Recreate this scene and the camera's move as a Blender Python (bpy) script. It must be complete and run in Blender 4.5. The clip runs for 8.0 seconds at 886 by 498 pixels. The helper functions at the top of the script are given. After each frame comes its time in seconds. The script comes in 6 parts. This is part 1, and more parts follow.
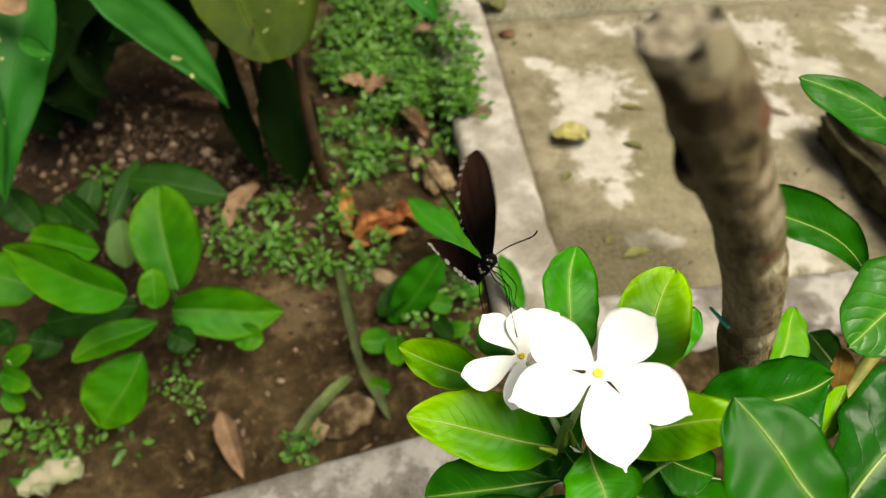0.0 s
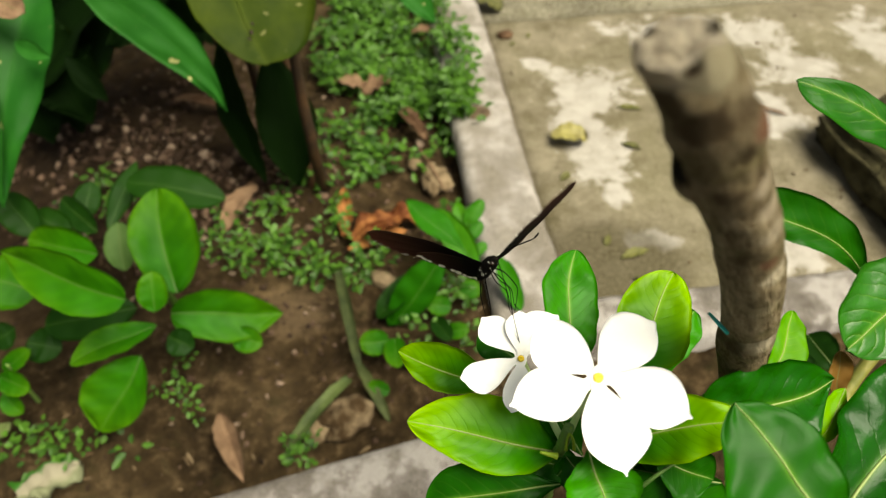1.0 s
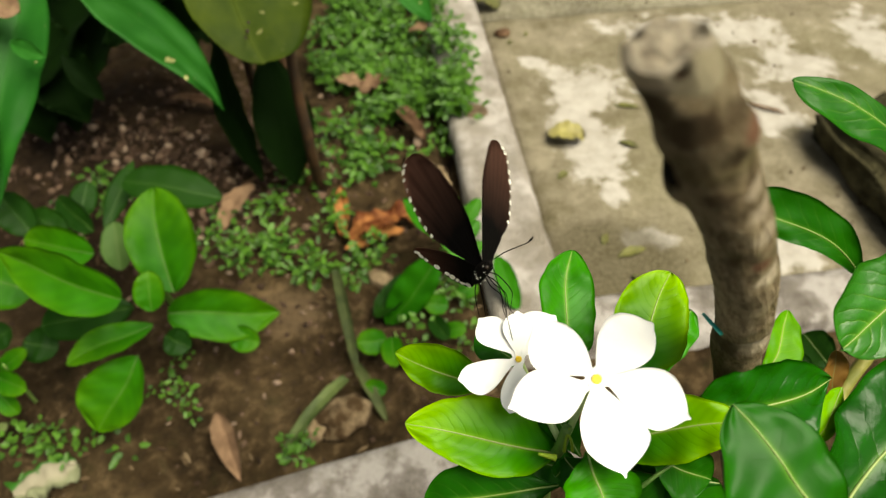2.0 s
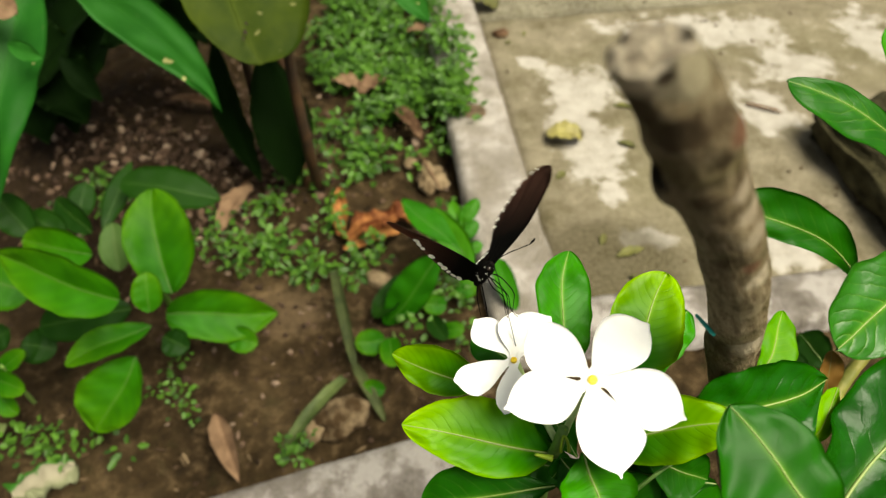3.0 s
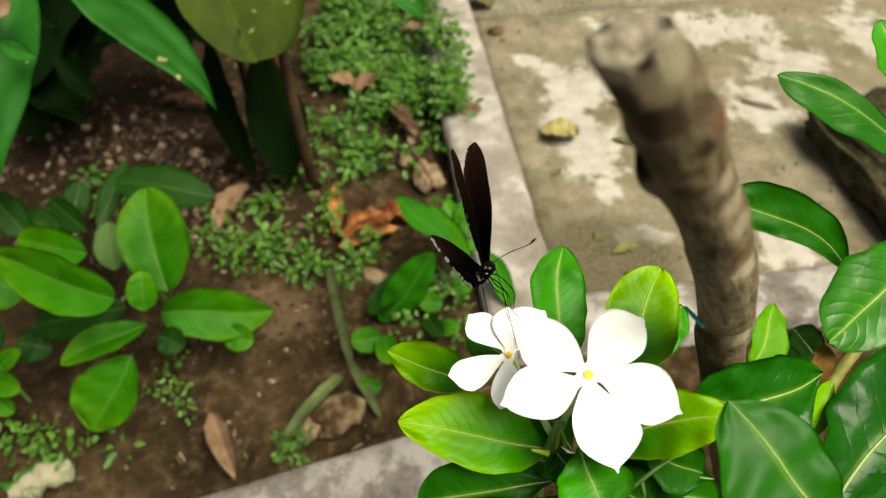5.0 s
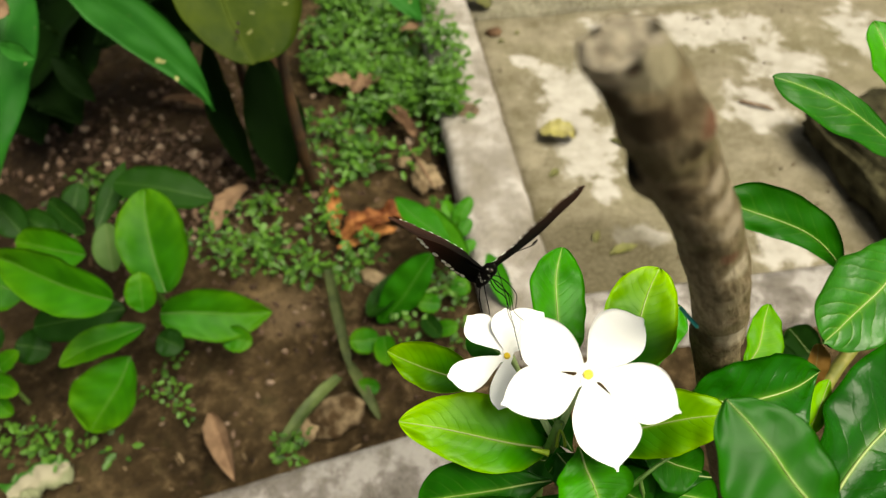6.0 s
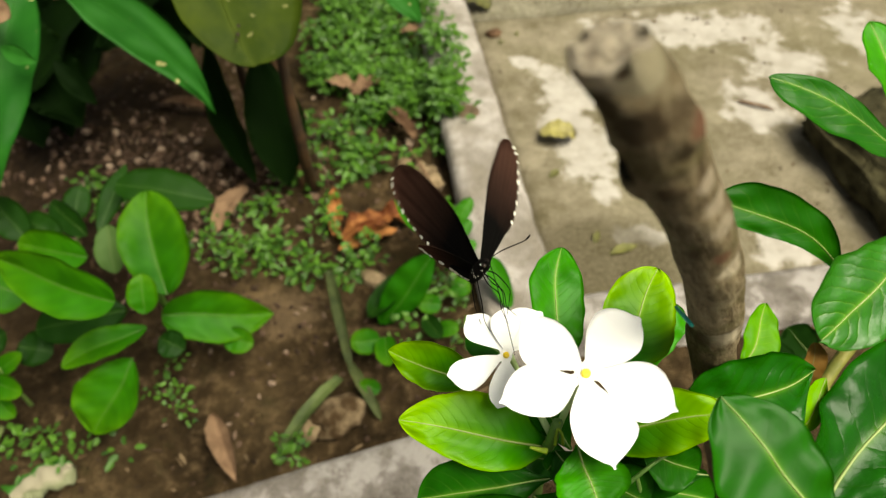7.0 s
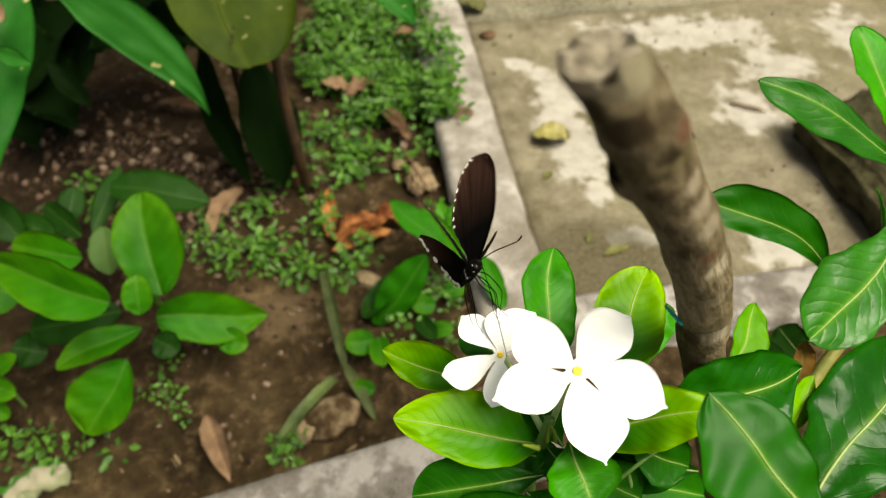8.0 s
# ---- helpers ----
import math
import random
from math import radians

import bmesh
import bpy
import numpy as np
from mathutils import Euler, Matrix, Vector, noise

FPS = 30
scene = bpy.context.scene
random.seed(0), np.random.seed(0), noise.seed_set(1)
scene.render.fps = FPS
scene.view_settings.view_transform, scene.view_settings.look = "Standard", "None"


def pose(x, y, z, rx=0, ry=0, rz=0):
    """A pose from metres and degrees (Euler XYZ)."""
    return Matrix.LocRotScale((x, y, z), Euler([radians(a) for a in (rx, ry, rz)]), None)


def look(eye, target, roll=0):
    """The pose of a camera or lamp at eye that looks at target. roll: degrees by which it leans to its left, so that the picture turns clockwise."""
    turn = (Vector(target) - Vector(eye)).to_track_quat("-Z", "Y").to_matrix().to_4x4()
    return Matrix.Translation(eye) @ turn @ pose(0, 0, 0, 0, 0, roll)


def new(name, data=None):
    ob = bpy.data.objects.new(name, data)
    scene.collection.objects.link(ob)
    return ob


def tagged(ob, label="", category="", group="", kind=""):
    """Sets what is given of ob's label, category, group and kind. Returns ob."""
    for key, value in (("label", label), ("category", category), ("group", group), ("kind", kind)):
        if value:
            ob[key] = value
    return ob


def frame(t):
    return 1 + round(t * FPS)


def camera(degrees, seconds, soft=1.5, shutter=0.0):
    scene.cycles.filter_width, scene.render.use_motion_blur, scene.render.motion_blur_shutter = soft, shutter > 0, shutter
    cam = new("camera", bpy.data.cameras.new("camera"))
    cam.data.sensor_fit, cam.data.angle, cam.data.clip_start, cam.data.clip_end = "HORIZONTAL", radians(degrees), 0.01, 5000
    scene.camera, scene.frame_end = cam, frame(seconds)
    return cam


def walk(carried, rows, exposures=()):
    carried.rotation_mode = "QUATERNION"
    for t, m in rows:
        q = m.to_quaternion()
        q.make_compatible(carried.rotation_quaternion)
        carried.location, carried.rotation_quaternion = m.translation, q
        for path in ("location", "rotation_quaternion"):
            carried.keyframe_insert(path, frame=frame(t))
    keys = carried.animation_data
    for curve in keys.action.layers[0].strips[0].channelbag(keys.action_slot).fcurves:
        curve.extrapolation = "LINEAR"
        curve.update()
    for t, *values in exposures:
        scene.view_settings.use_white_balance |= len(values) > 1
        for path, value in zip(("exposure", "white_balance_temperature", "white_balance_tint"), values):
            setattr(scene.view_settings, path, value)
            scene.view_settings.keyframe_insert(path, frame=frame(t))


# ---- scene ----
cam = camera(65, 8.0, soft=1.25, shutter=0.25)
cam.data.dof.use_dof = True
cam.data.dof.focus_distance = 0.247
cam.data.dof.aperture_fstop = 12.5
walk(cam, [
    (0.0, pose(0.00000, 0.00000, 0.62000, 40.000, -0.000, 0.000)),
    (0.5, pose(0.00007, 0.00089, 0.62067, 39.922, 0.120, -0.059)),
    (1.0, pose(-0.00001, 0.00149, 0.62131, 39.978, 0.056, -0.238)),
    (1.5, pose(0.00059, 0.00227, 0.62122, 39.852, 0.003, -0.330)),
    (3.0, pose(0.00324, 0.00250, 0.62217, 39.816, 0.087, -0.475)),
    (3.5, pose(0.00423, 0.00210, 0.62187, 39.766, 0.108, -0.513)),
    (4.0, pose(0.00480, 0.00207, 0.62109, 39.620, 0.138, -0.667)),
    (4.5, pose(0.00497, 0.00138, 0.62144, 39.680, 0.117, -0.750)),
    (6.0, pose(0.00617, 0.00011, 0.62281, 39.780, 0.098, -0.934)),
    (6.5, pose(0.00665, -0.00070, 0.62384, 39.897, 0.197, -0.970)),
    (7.0, pose(0.00721, -0.00135, 0.62447, 39.852, 0.323, -1.025)),
    (7.5, pose(0.00735, -0.00218, 0.62549, 39.784, 0.229, -1.128)),
    (8.0, pose(0.00710, -0.00378, 0.62697, 39.957, -0.038, -1.353)),
], exposures=((0.0, 1.24, 7600, 1), (8.0, 1.24, 7600, 1)))

# ---- light: bright overcast day, sun veiled by thin cloud ----
world = bpy.data.worlds.new("sky")
scene.world = world
world.use_nodes = True
wn = world.node_tree.nodes
sky = wn.new("ShaderNodeTexSky")
sky.sky_type, sky.sun_disc = "NISHITA", False
sky.sun_elevation, sky.sun_rotation = radians(63), radians(118)
sky.dust_density, sky.ozone_density = 4.0, 1.0
cloud = wn.new("ShaderNodeHueSaturation")
cloud.inputs["Saturation"].default_value = 0.45
world.node_tree.links.new(sky.outputs[0], cloud.inputs["Color"])
world.node_tree.links.new(cloud.outputs[0], wn["Background"].inputs[0])
wn["Background"].inputs[1].default_value = 0.041
sun = new("sun", bpy.data.lights.new("sun", "SUN"))
sun.data.energy, sun.data.angle, sun.data.color = 3.2, radians(38), (1.0, 0.96, 0.9)
sun.matrix_world = look((1.3, -0.7, 3.0), (0, 0, 0))

# ---- materials ----


class Mat:
    """A node material with short ways to add nodes."""

    def __init__(self, name, rough=0.6, spec=0.5):
        self.m = bpy.data.materials.new(name)
        self.m.use_nodes = True
        self.t = self.m.node_tree
        self.b = self.t.nodes["Principled BSDF"]
        self.b.inputs["Roughness"].default_value = rough
        self.b.inputs["Specular IOR Level"].default_value = spec
        self.out = self.t.nodes["Material Output"]

    def node(self, kind, **given):
        n = self.t.nodes.new(kind)
        for key, value in given.items():
            self.put(n.inputs[int(key[1:])], value)
        return n

    def put(self, socket, value):
        if isinstance(value, bpy.types.NodeSocket):
            self.t.links.new(value, socket)
        elif isinstance(value, (tuple, list)) and len(value) == 3 and socket.type == "RGBA":
            socket.default_value = (*value, 1)
        else:
            socket.default_value = value

    def math(self, op, a, b=0.0):
        n = self.node("ShaderNodeMath", _0=a, _1=b)
        n.operation = op
        return n.outputs[0]

    def coords(self):
        return self.node("ShaderNodeTexCoord").outputs["Object"]

    def noise(self, scale, detail=4.0, rough=0.6, vec=None):
        n = self.node("ShaderNodeTexNoise")
        self.put(n.inputs["Vector"], vec if vec is not None else self.coords())
        self.put(n.inputs["Scale"], scale)
        self.put(n.inputs["Detail"], detail)
        self.put(n.inputs["Roughness"], rough)
        return n.outputs["Fac"]

    def ramp(self, value, *stops):
        n = self.node("ShaderNodeValToRGB", _0=value)
        e = n.color_ramp.elements
        while len(e) < len(stops):
            e.new(0.5)
        for el, (p, c) in zip(e, stops):
            el.position = p
            el.color = (*c, 1) if isinstance(c, tuple) else (c, c, c, 1)
        return n.outputs[0]

    def mix(self, fac, a, b, how="MIX"):
        n = self.t.nodes.new("ShaderNodeMix")
        n.data_type, n.blend_type = "RGBA", how
        self.put(n.inputs[0], fac)
        self.put(n.inputs[6], a)
        self.put(n.inputs[7], b)
        return n.outputs[2]

    def chance(self):
        return self.node("ShaderNodeObjectInfo").outputs["Random"]

    def color(self, value):
        self.put(self.b.inputs["Base Color"], value)
        return self

    def rough(self, value):
        self.put(self.b.inputs["Roughness"], value)
        return self

    def bump(self, height, distance, strength=1.0):
        n = self.node("ShaderNodeBump")
        n.inputs["Distance"].default_value = distance
        n.inputs["Strength"].default_value = strength
        self.put(n.inputs["Height"], height)
        self.t.links.new(n.outputs[0], self.b.inputs["Normal"])
        return self

    def thin(self, color, share):
        """Lets some light through, as a leaf or a wing does."""
        tr = self.node("ShaderNodeBsdfTranslucent")
        self.put(tr.inputs[0], color)
        mx = self.node("ShaderNodeMixShader", _0=share)
        self.t.links.new(self.b.outputs[0], mx.inputs[1])
        self.t.links.new(tr.outputs[0], mx.inputs[2])
        self.t.links.new(mx.outputs[0], self.out.inputs[0])
        return self


def leaf_material(name, dark, light, vein, rough=0.35, veins=9, share=0.25, edge=None, spots=0.0, spec=0.45, relief=0.0008, line=0.4, islands=False, band=0.55, patch=28.0, side=None, quilt=0.0, ripe=2.5):
    """Blade with pinnate veins along its UV: x across (0.5 is the midrib), y from stalk to tip."""
    m = Mat(name, rough, spec)
    uv = m.node("ShaderNodeUVMap").outputs[0]
    sep = m.node("ShaderNodeSeparateXYZ", _0=uv)
    a = m.math("MULTIPLY", m.math("ABSOLUTE", m.math("SUBTRACT", sep.outputs[0], 0.5)), 2.0)
    bent = m.math("MULTIPLY", m.math("POWER", a, 1.4), 0.24)
    n1 = m.noise(70.0)
    run = m.math("ADD", m.math("SUBTRACT", sep.outputs[1], bent), m.math("MULTIPLY", m.math("ADD", n1, m.chance()), 0.10))
    saw = m.math("ABSOLUTE", m.math("SUBTRACT", m.math("FRACT", m.math("MULTIPLY", run, float(veins))), 0.5))
    line_share = line
    line = m.math("POWER", m.math("MULTIPLY", saw, 2.0), 9.0)
    line = m.math("MULTIPLY", m.math("MULTIPLY", line, m.math("SUBTRACT", 1.0, m.math("MULTIPLY", a, 0.85))), m.ramp(m.noise(90.0), (0.35, 0.25), (0.65, 1.0)))
    big = m.noise(patch, 3.0)
    lot = m.node("ShaderNodeNewGeometry").outputs["Random Per Island"] if islands else m.chance()
    tone = m.math("ADD", m.math("MULTIPLY", big, 0.8), m.math("MULTIPLY", lot, 0.7 if islands else 0.35))
    col = m.ramp(tone, (0.25, dark), (1.0 if islands else 0.85, light))
    if edge:
        col = m.mix(m.math("MULTIPLY", m.math("ADD", m.math("MULTIPLY", m.math("POWER", sep.outputs[1], ripe), 0.9), m.math("MULTIPLY", m.math("POWER", a, 5.0), 0.5)), m.math("MULTIPLY", big, 1.5)), col, edge)
    col = m.mix(m.math("MULTIPLY", m.math("MULTIPLY", saw, band), m.math("ADD", n1, 0.2)), col, dark)
    col = m.mix(m.math("MULTIPLY", line, line_share), col, side or vein)
    col = m.mix(m.math("MULTIPLY", m.math("POWER", m.math("SUBTRACT", 1.0, a), 22.0), 0.7), col, vein)
    if spots:
        sp = m.ramp(m.noise(85.0, 1.0), (0.72, 0.0), (0.76, 1.0))
        col = m.mix(m.math("MULTIPLY", sp, spots), col, (0.45, 0.42, 0.18))
    m.color(col)
    m.rough(m.math("ADD", rough - 0.08, m.math("MULTIPLY", n1, 0.2)))
    high = m.math("ADD", m.math("MULTIPLY", line, -0.15), m.math("ADD", m.math("MULTIPLY", m.noise(160.0), 0.35), m.math("MULTIPLY", m.noise(45.0, 2.0), 1.2)))
    if quilt:
        dome = m.math("SUBTRACT", 1.0, m.math("POWER", m.math("MULTIPLY", saw, 2.0), 2.5))
        high = m.math("ADD", high, m.math("MULTIPLY", m.math("MULTIPLY", dome, m.math("SUBTRACT", 1.0, m.math("MULTIPLY", a, 0.6))), quilt))
    m.bump(high, relief, 0.5)
    return m.thin(m.mix(0.5, col, (0.18, 0.42, 0.01)), share).m


M_GREEN = leaf_material("periwinkle_leaf", (0.0030, 0.0640, 0.0008), (0.0380, 0.2800, 0.0010), (0.2600, 0.4600, 0.0500), line=0.10, spec=0.13, rough=0.4, veins=12, relief=0.0012, band=0.4, patch=60.0, quilt=0.05)
M_YELLOW = leaf_material("periwinkle_leaf_yellowing", (0.0025, 0.0750, 0.0008), (0.0260, 0.2400, 0.0010), (0.3000, 0.5000, 0.0300), edge=(0.2600, 0.4800, 0.0010), line=0.15, spec=0.13, rough=0.4, veins=12, band=0.35, patch=34.0, side=(0.022, 0.17, 0.001), quilt=0.06, relief=0.0012, ripe=1.9)
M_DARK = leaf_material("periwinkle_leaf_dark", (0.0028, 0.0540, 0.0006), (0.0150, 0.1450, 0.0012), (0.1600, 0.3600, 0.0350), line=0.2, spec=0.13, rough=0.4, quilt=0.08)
M_GLOSS = leaf_material("periwinkle_leaf_glossy", (0.0012, 0.0360, 0.0004), (0.0060, 0.1020, 0.0007), (0.1500, 0.3200, 0.0280), rough=0.25, veins=9, line=0.06, spec=0.18, relief=0.0020, band=0.7, patch=45.0, quilt=0.08)
M_SATIN = leaf_material("periwinkle_leaf_satin", (0.0018, 0.0440, 0.0005), (0.0105, 0.1150, 0.0008), (0.1700, 0.3600, 0.0300), rough=0.42, veins=8, line=0.03, spec=0.14, relief=0.0008, band=0.5, patch=40.0)
M_LIME = leaf_material("periwinkle_leaf_young", (0.0500, 0.2300, 0.0010), (0.1700, 0.4000, 0.0020), (0.4500, 0.6000, 0.0600), rough=0.42, veins=10, line=0.2, spec=0.13, band=0.4, patch=50.0, share=0.35)
M_BROWNLEAF = leaf_material("withered_leaf", (0.22, 0.095, 0.010), (0.42, 0.22, 0.030), (0.42, 0.28, 0.05), rough=0.6)
M_WEED = leaf_material("weed_leaf", (0.0056, 0.0620, 0.0008), (0.0225, 0.1420, 0.0024), (0.0620, 0.1750, 0.0100), rough=0.5, veins=7, spec=0.10, line=0.12, edge=(0.066, 0.18, 0.003), band=0.7, patch=45.0, relief=0.0006)
M_LEAFY = leaf_material("upright_weed_leaf", (0.0065, 0.0750, 0.0010), (0.0260, 0.1750, 0.0028), (0.05, 0.18, 0.01), rough=0.6, veins=7, spec=0.1, line=0.15)
# dark copy of the weed leaf; part of its darkness is painted shade
M_WEEDDARK = leaf_material("weed_leaf_dark_shaded", (0.0030, 0.0225, 0.0007), (0.0100, 0.0470, 0.0020), (0.0190, 0.0600, 0.0050), rough=0.55, veins=7, spec=0.12)
M_PALELEAF = leaf_material("weed_leaf_pale", (0.04, 0.09, 0.02), (0.07, 0.13, 0.03), (0.11, 0.15, 0.05), rough=0.6, spec=0.15)
M_LANCE = leaf_material("lily_leaf", (0.0075, 0.0720, 0.0070), (0.0240, 0.1420, 0.0140), (0.0230, 0.1400, 0.0130), rough=0.5, veins=16, spots=0.8, spec=0.12)
M_OLD = leaf_material("lily_leaf_old", (0.0150, 0.0300, 0.0020), (0.0600, 0.0820, 0.0060), (0.0680, 0.0940, 0.0100), rough=0.6, veins=14, spots=0.25, spec=0.08, line=0.2, share=0.12)
# lily leaf with deep shade put into its colour, not cast on it
M_SHADE = leaf_material("lily_leaf_shade_painted", (0.0012, 0.0056, 0.0008), (0.0042, 0.0150, 0.0015), (0.0050, 0.0165, 0.0022), rough=0.7, veins=14, spec=0.05, line=0.2)
M_MID = leaf_material("periwinkle_leaf_mature", (0.0035, 0.0620, 0.0010), (0.0190, 0.1600, 0.0020), (0.2100, 0.4300, 0.0420), rough=0.34, line=0.32, spec=0.16, band=0.8, patch=45.0, veins=11, quilt=0.11, relief=0.0014)
M_SHEEN = leaf_material("periwinkle_leaf_puckered", (0.0040, 0.0700, 0.0010), (0.0230, 0.1800, 0.0022), (0.2300, 0.4500, 0.0450), rough=0.40, line=0.40, spec=0.42, band=0.8, patch=45.0, veins=11, quilt=0.22, relief=0.0026)
M_COVER = leaf_material("creeping_weed", (0.0055, 0.0260, 0.0060), (0.0760, 0.1860, 0.0190), (0.0700, 0.1700, 0.0170), rough=0.42, veins=3, spec=0.25, islands=True, patch=40.0)
M_BRIGHT = leaf_material("young_weed_leaf", (0.0150, 0.1150, 0.0020), (0.0650, 0.2500, 0.0060), (0.0800, 0.2400, 0.0120), rough=0.5, veins=7, spec=0.2, line=0.15, band=0.8)


def plain(name, c1, c2, rough=0.6, scale=60.0, relief=0.0005, spec=0.4):
    m = Mat(name, rough, spec)
    n = m.noise(scale, 6.0)
    tone = m.math("ADD", n, m.math("MULTIPLY", m.math("SUBTRACT", m.chance(), 0.5), 0.35))
    m.color(m.ramp(tone, (0.3, c1), (0.72, c2)))
    m.bump(m.noise(scale * 4.0, 5.0), relief)
    return m.m


M_STEM = plain("green_stem", (0.072, 0.168, 0.024), (0.156, 0.252, 0.060), 0.5, 90)
M_BUD = plain("green_bud", (0.1, 0.2, 0.01), (0.26, 0.36, 0.03), 0.5, 120, 0.0003, 0.2)
M_RIB = plain("pale_midrib", (0.1728, 0.2592, 0.0576), (0.2592, 0.3226, 0.1152), 0.45, 120, 0.0002)
M_RIBWEED = plain("weed_midrib", (0.0346, 0.0922, 0.0086), (0.0576, 0.1210, 0.0173), 0.5, 120, 0.0002)
M_OLDSTEM = plain("woody_green_stem", (0.12, 0.13, 0.02), (0.26, 0.22, 0.05), 0.6, 70)
M_STALK = plain("brown_leaf_stalk", (0.018, 0.0095, 0.0036), (0.065, 0.031, 0.011), 0.6, 60)
M_DEAD = plain("dead_leaf", (0.055, 0.028, 0.014), (0.20, 0.125, 0.075), 0.8, 70, 0.001, 0.15)
M_RUST = plain("rusty_dead_leaf", (0.075, 0.018, 0.004), (0.36, 0.155, 0.05), 0.65, 75, 0.0015, 0.15)
M_STRAP = plain("limp_grey_green_blade", (0.028, 0.044, 0.011), (0.095, 0.125, 0.038), 0.6, 50, 0.0005, 0.2)
M_STRAPDARK = plain("limp_dull_green_blade", (0.016, 0.024, 0.007), (0.055, 0.068, 0.022), 0.65, 50, 0.0005, 0.15)
M_PALE = Mat("bleached_leaf", 0.65, 0.2)
PALE_ACROSS = M_PALE.node("ShaderNodeSeparateXYZ", _0=M_PALE.node("ShaderNodeUVMap").outputs[0]).outputs[0]
M_PALE.color(M_PALE.ramp(M_PALE.math("ADD", PALE_ACROSS, M_PALE.math("MULTIPLY", M_PALE.noise(45.0, 5.0), 0.5)), (0.42, (0.018, 0.085, 0.006)), (0.52, (0.20, 0.18, 0.13)), (0.86, (0.22, 0.20, 0.14)), (1.0, (0.15, 0.16, 0.09))))
M_PALE = M_PALE.bump(M_PALE.noise(110.0), 0.0008).m
M_ROT = plain("leaf_rot", (0.006, 0.003, 0.001), (0.022, 0.012, 0.005), 0.8, 200)
M_YLEAF = plain("fallen_yellow_leaf", (0.045, 0.032, 0.008), (0.27, 0.24, 0.075), 0.6, 60)
M_STONE = plain("garden_stone", (0.050, 0.030, 0.014), (0.33, 0.245, 0.150), 0.9, 62, 0.004, 0.1)
M_PEBBLE = Mat("gravel", 0.85, 0.2)
M_PEBBLE.color(M_PEBBLE.mix(M_PEBBLE.math("MULTIPLY", M_PEBBLE.noise(300.0), 0.5), M_PEBBLE.ramp(M_PEBBLE.node("ShaderNodeNewGeometry").outputs["Random Per Island"], (0.0, (0.022, 0.012, 0.007)), (0.5, (0.064, 0.037, 0.023)), (0.84, (0.15, 0.094, 0.064)), (1.0, (0.38, 0.28, 0.21))), (0.02, 0.012, 0.007)))
M_PEBBLE = M_PEBBLE.bump(M_PEBBLE.noise(500.0), 0.0008).m
M_CHIP = Mat("dry_bits", 0.8, 0.2)
M_CHIP.color(M_CHIP.ramp(M_CHIP.node("ShaderNodeNewGeometry").outputs["Random Per Island"], (0.0, (0.025, 0.014, 0.007)), (0.55, (0.07, 0.042, 0.02)), (1.0, (0.14, 0.098, 0.055))))
M_CHIP = M_CHIP.m
M_MUD = plain("dried_mud", (0.07, 0.045, 0.025), (0.13, 0.09, 0.055), 0.9, 80, 0.001)
M_SCRAP = plain("withered_green_scrap", (0.055, 0.055, 0.012), (0.125, 0.122, 0.028), 0.7, 90)
M_TEAL = plain("teal_plastic", (0.0, 0.2, 0.17), (0.01, 0.32, 0.27), 0.4, 60)
M_TUBE = plain("flower_tube", (0.3, 0.45, 0.16), (0.5, 0.6, 0.3), 0.5, 90)
M_EYE = plain("yellow_flower_eye", (0.90, 0.62, 0.03), (0.95, 0.78, 0.10), 0.5, 300)
M_BODY = plain("black_insect_hair", (0.0008, 0.0007, 0.0006), (0.005, 0.004, 0.0035), 0.8, 900, 0.0008, 0.06)
M_DOT = plain("white_scales", (0.86, 0.84, 0.70), (0.95, 0.93, 0.84), 0.7, 300)
M_PETAL = Mat("white_petal", 0.55, 0.3)
M_PETAL.color(M_PETAL.ramp(M_PETAL.noise(60.0), (0.3, (0.93, 0.93, 0.92)), (0.7, (0.96, 0.96, 0.96))))
M_PETAL = M_PETAL.bump(M_PETAL.noise(120.0), 0.0003).thin((0.96, 0.96, 0.95), 0.1).m


def wing_material():
    m = Mat("black_wing", 0.8, 0.06)
    uv = m.node("ShaderNodeUVMap").outputs[0]
    sep = m.node("ShaderNodeSeparateXYZ", _0=uv)
    fan = m.math("ARCTAN2", m.math("ADD", sep.outputs[1], 0.03), m.math("ADD", sep.outputs[0], 0.12))
    ray = m.math("ABSOLUTE", m.math("SUBTRACT", m.math("FRACT", m.math("MULTIPLY", fan, 13.0)), 0.5))
    vein = m.math("POWER", m.math("MULTIPLY", ray, 2.0), 8.0)
    out = m.math("POWER", sep.outputs[0], 1.9)
    col = m.ramp(m.math("ADD", out, m.math("MULTIPLY", m.noise(150.0), 0.2)), (0.22, (0.0010, 0.0008, 0.0007)), (1.10, (0.075, 0.036, 0.026)))
    col = m.mix(m.math("MULTIPLY", vein, 0.35), col, (0.003, 0.0025, 0.0025))
    m.color(col)
    m.bump(vein, 0.0002, 0.5)
    return m.thin(m.mix(m.math("MULTIPLY", vein, 0.6), (0.27, 0.15, 0.115), (0.05, 0.03, 0.022)), m.math("MULTIPLY", out, 0.5)).m


M_WING = wing_material()


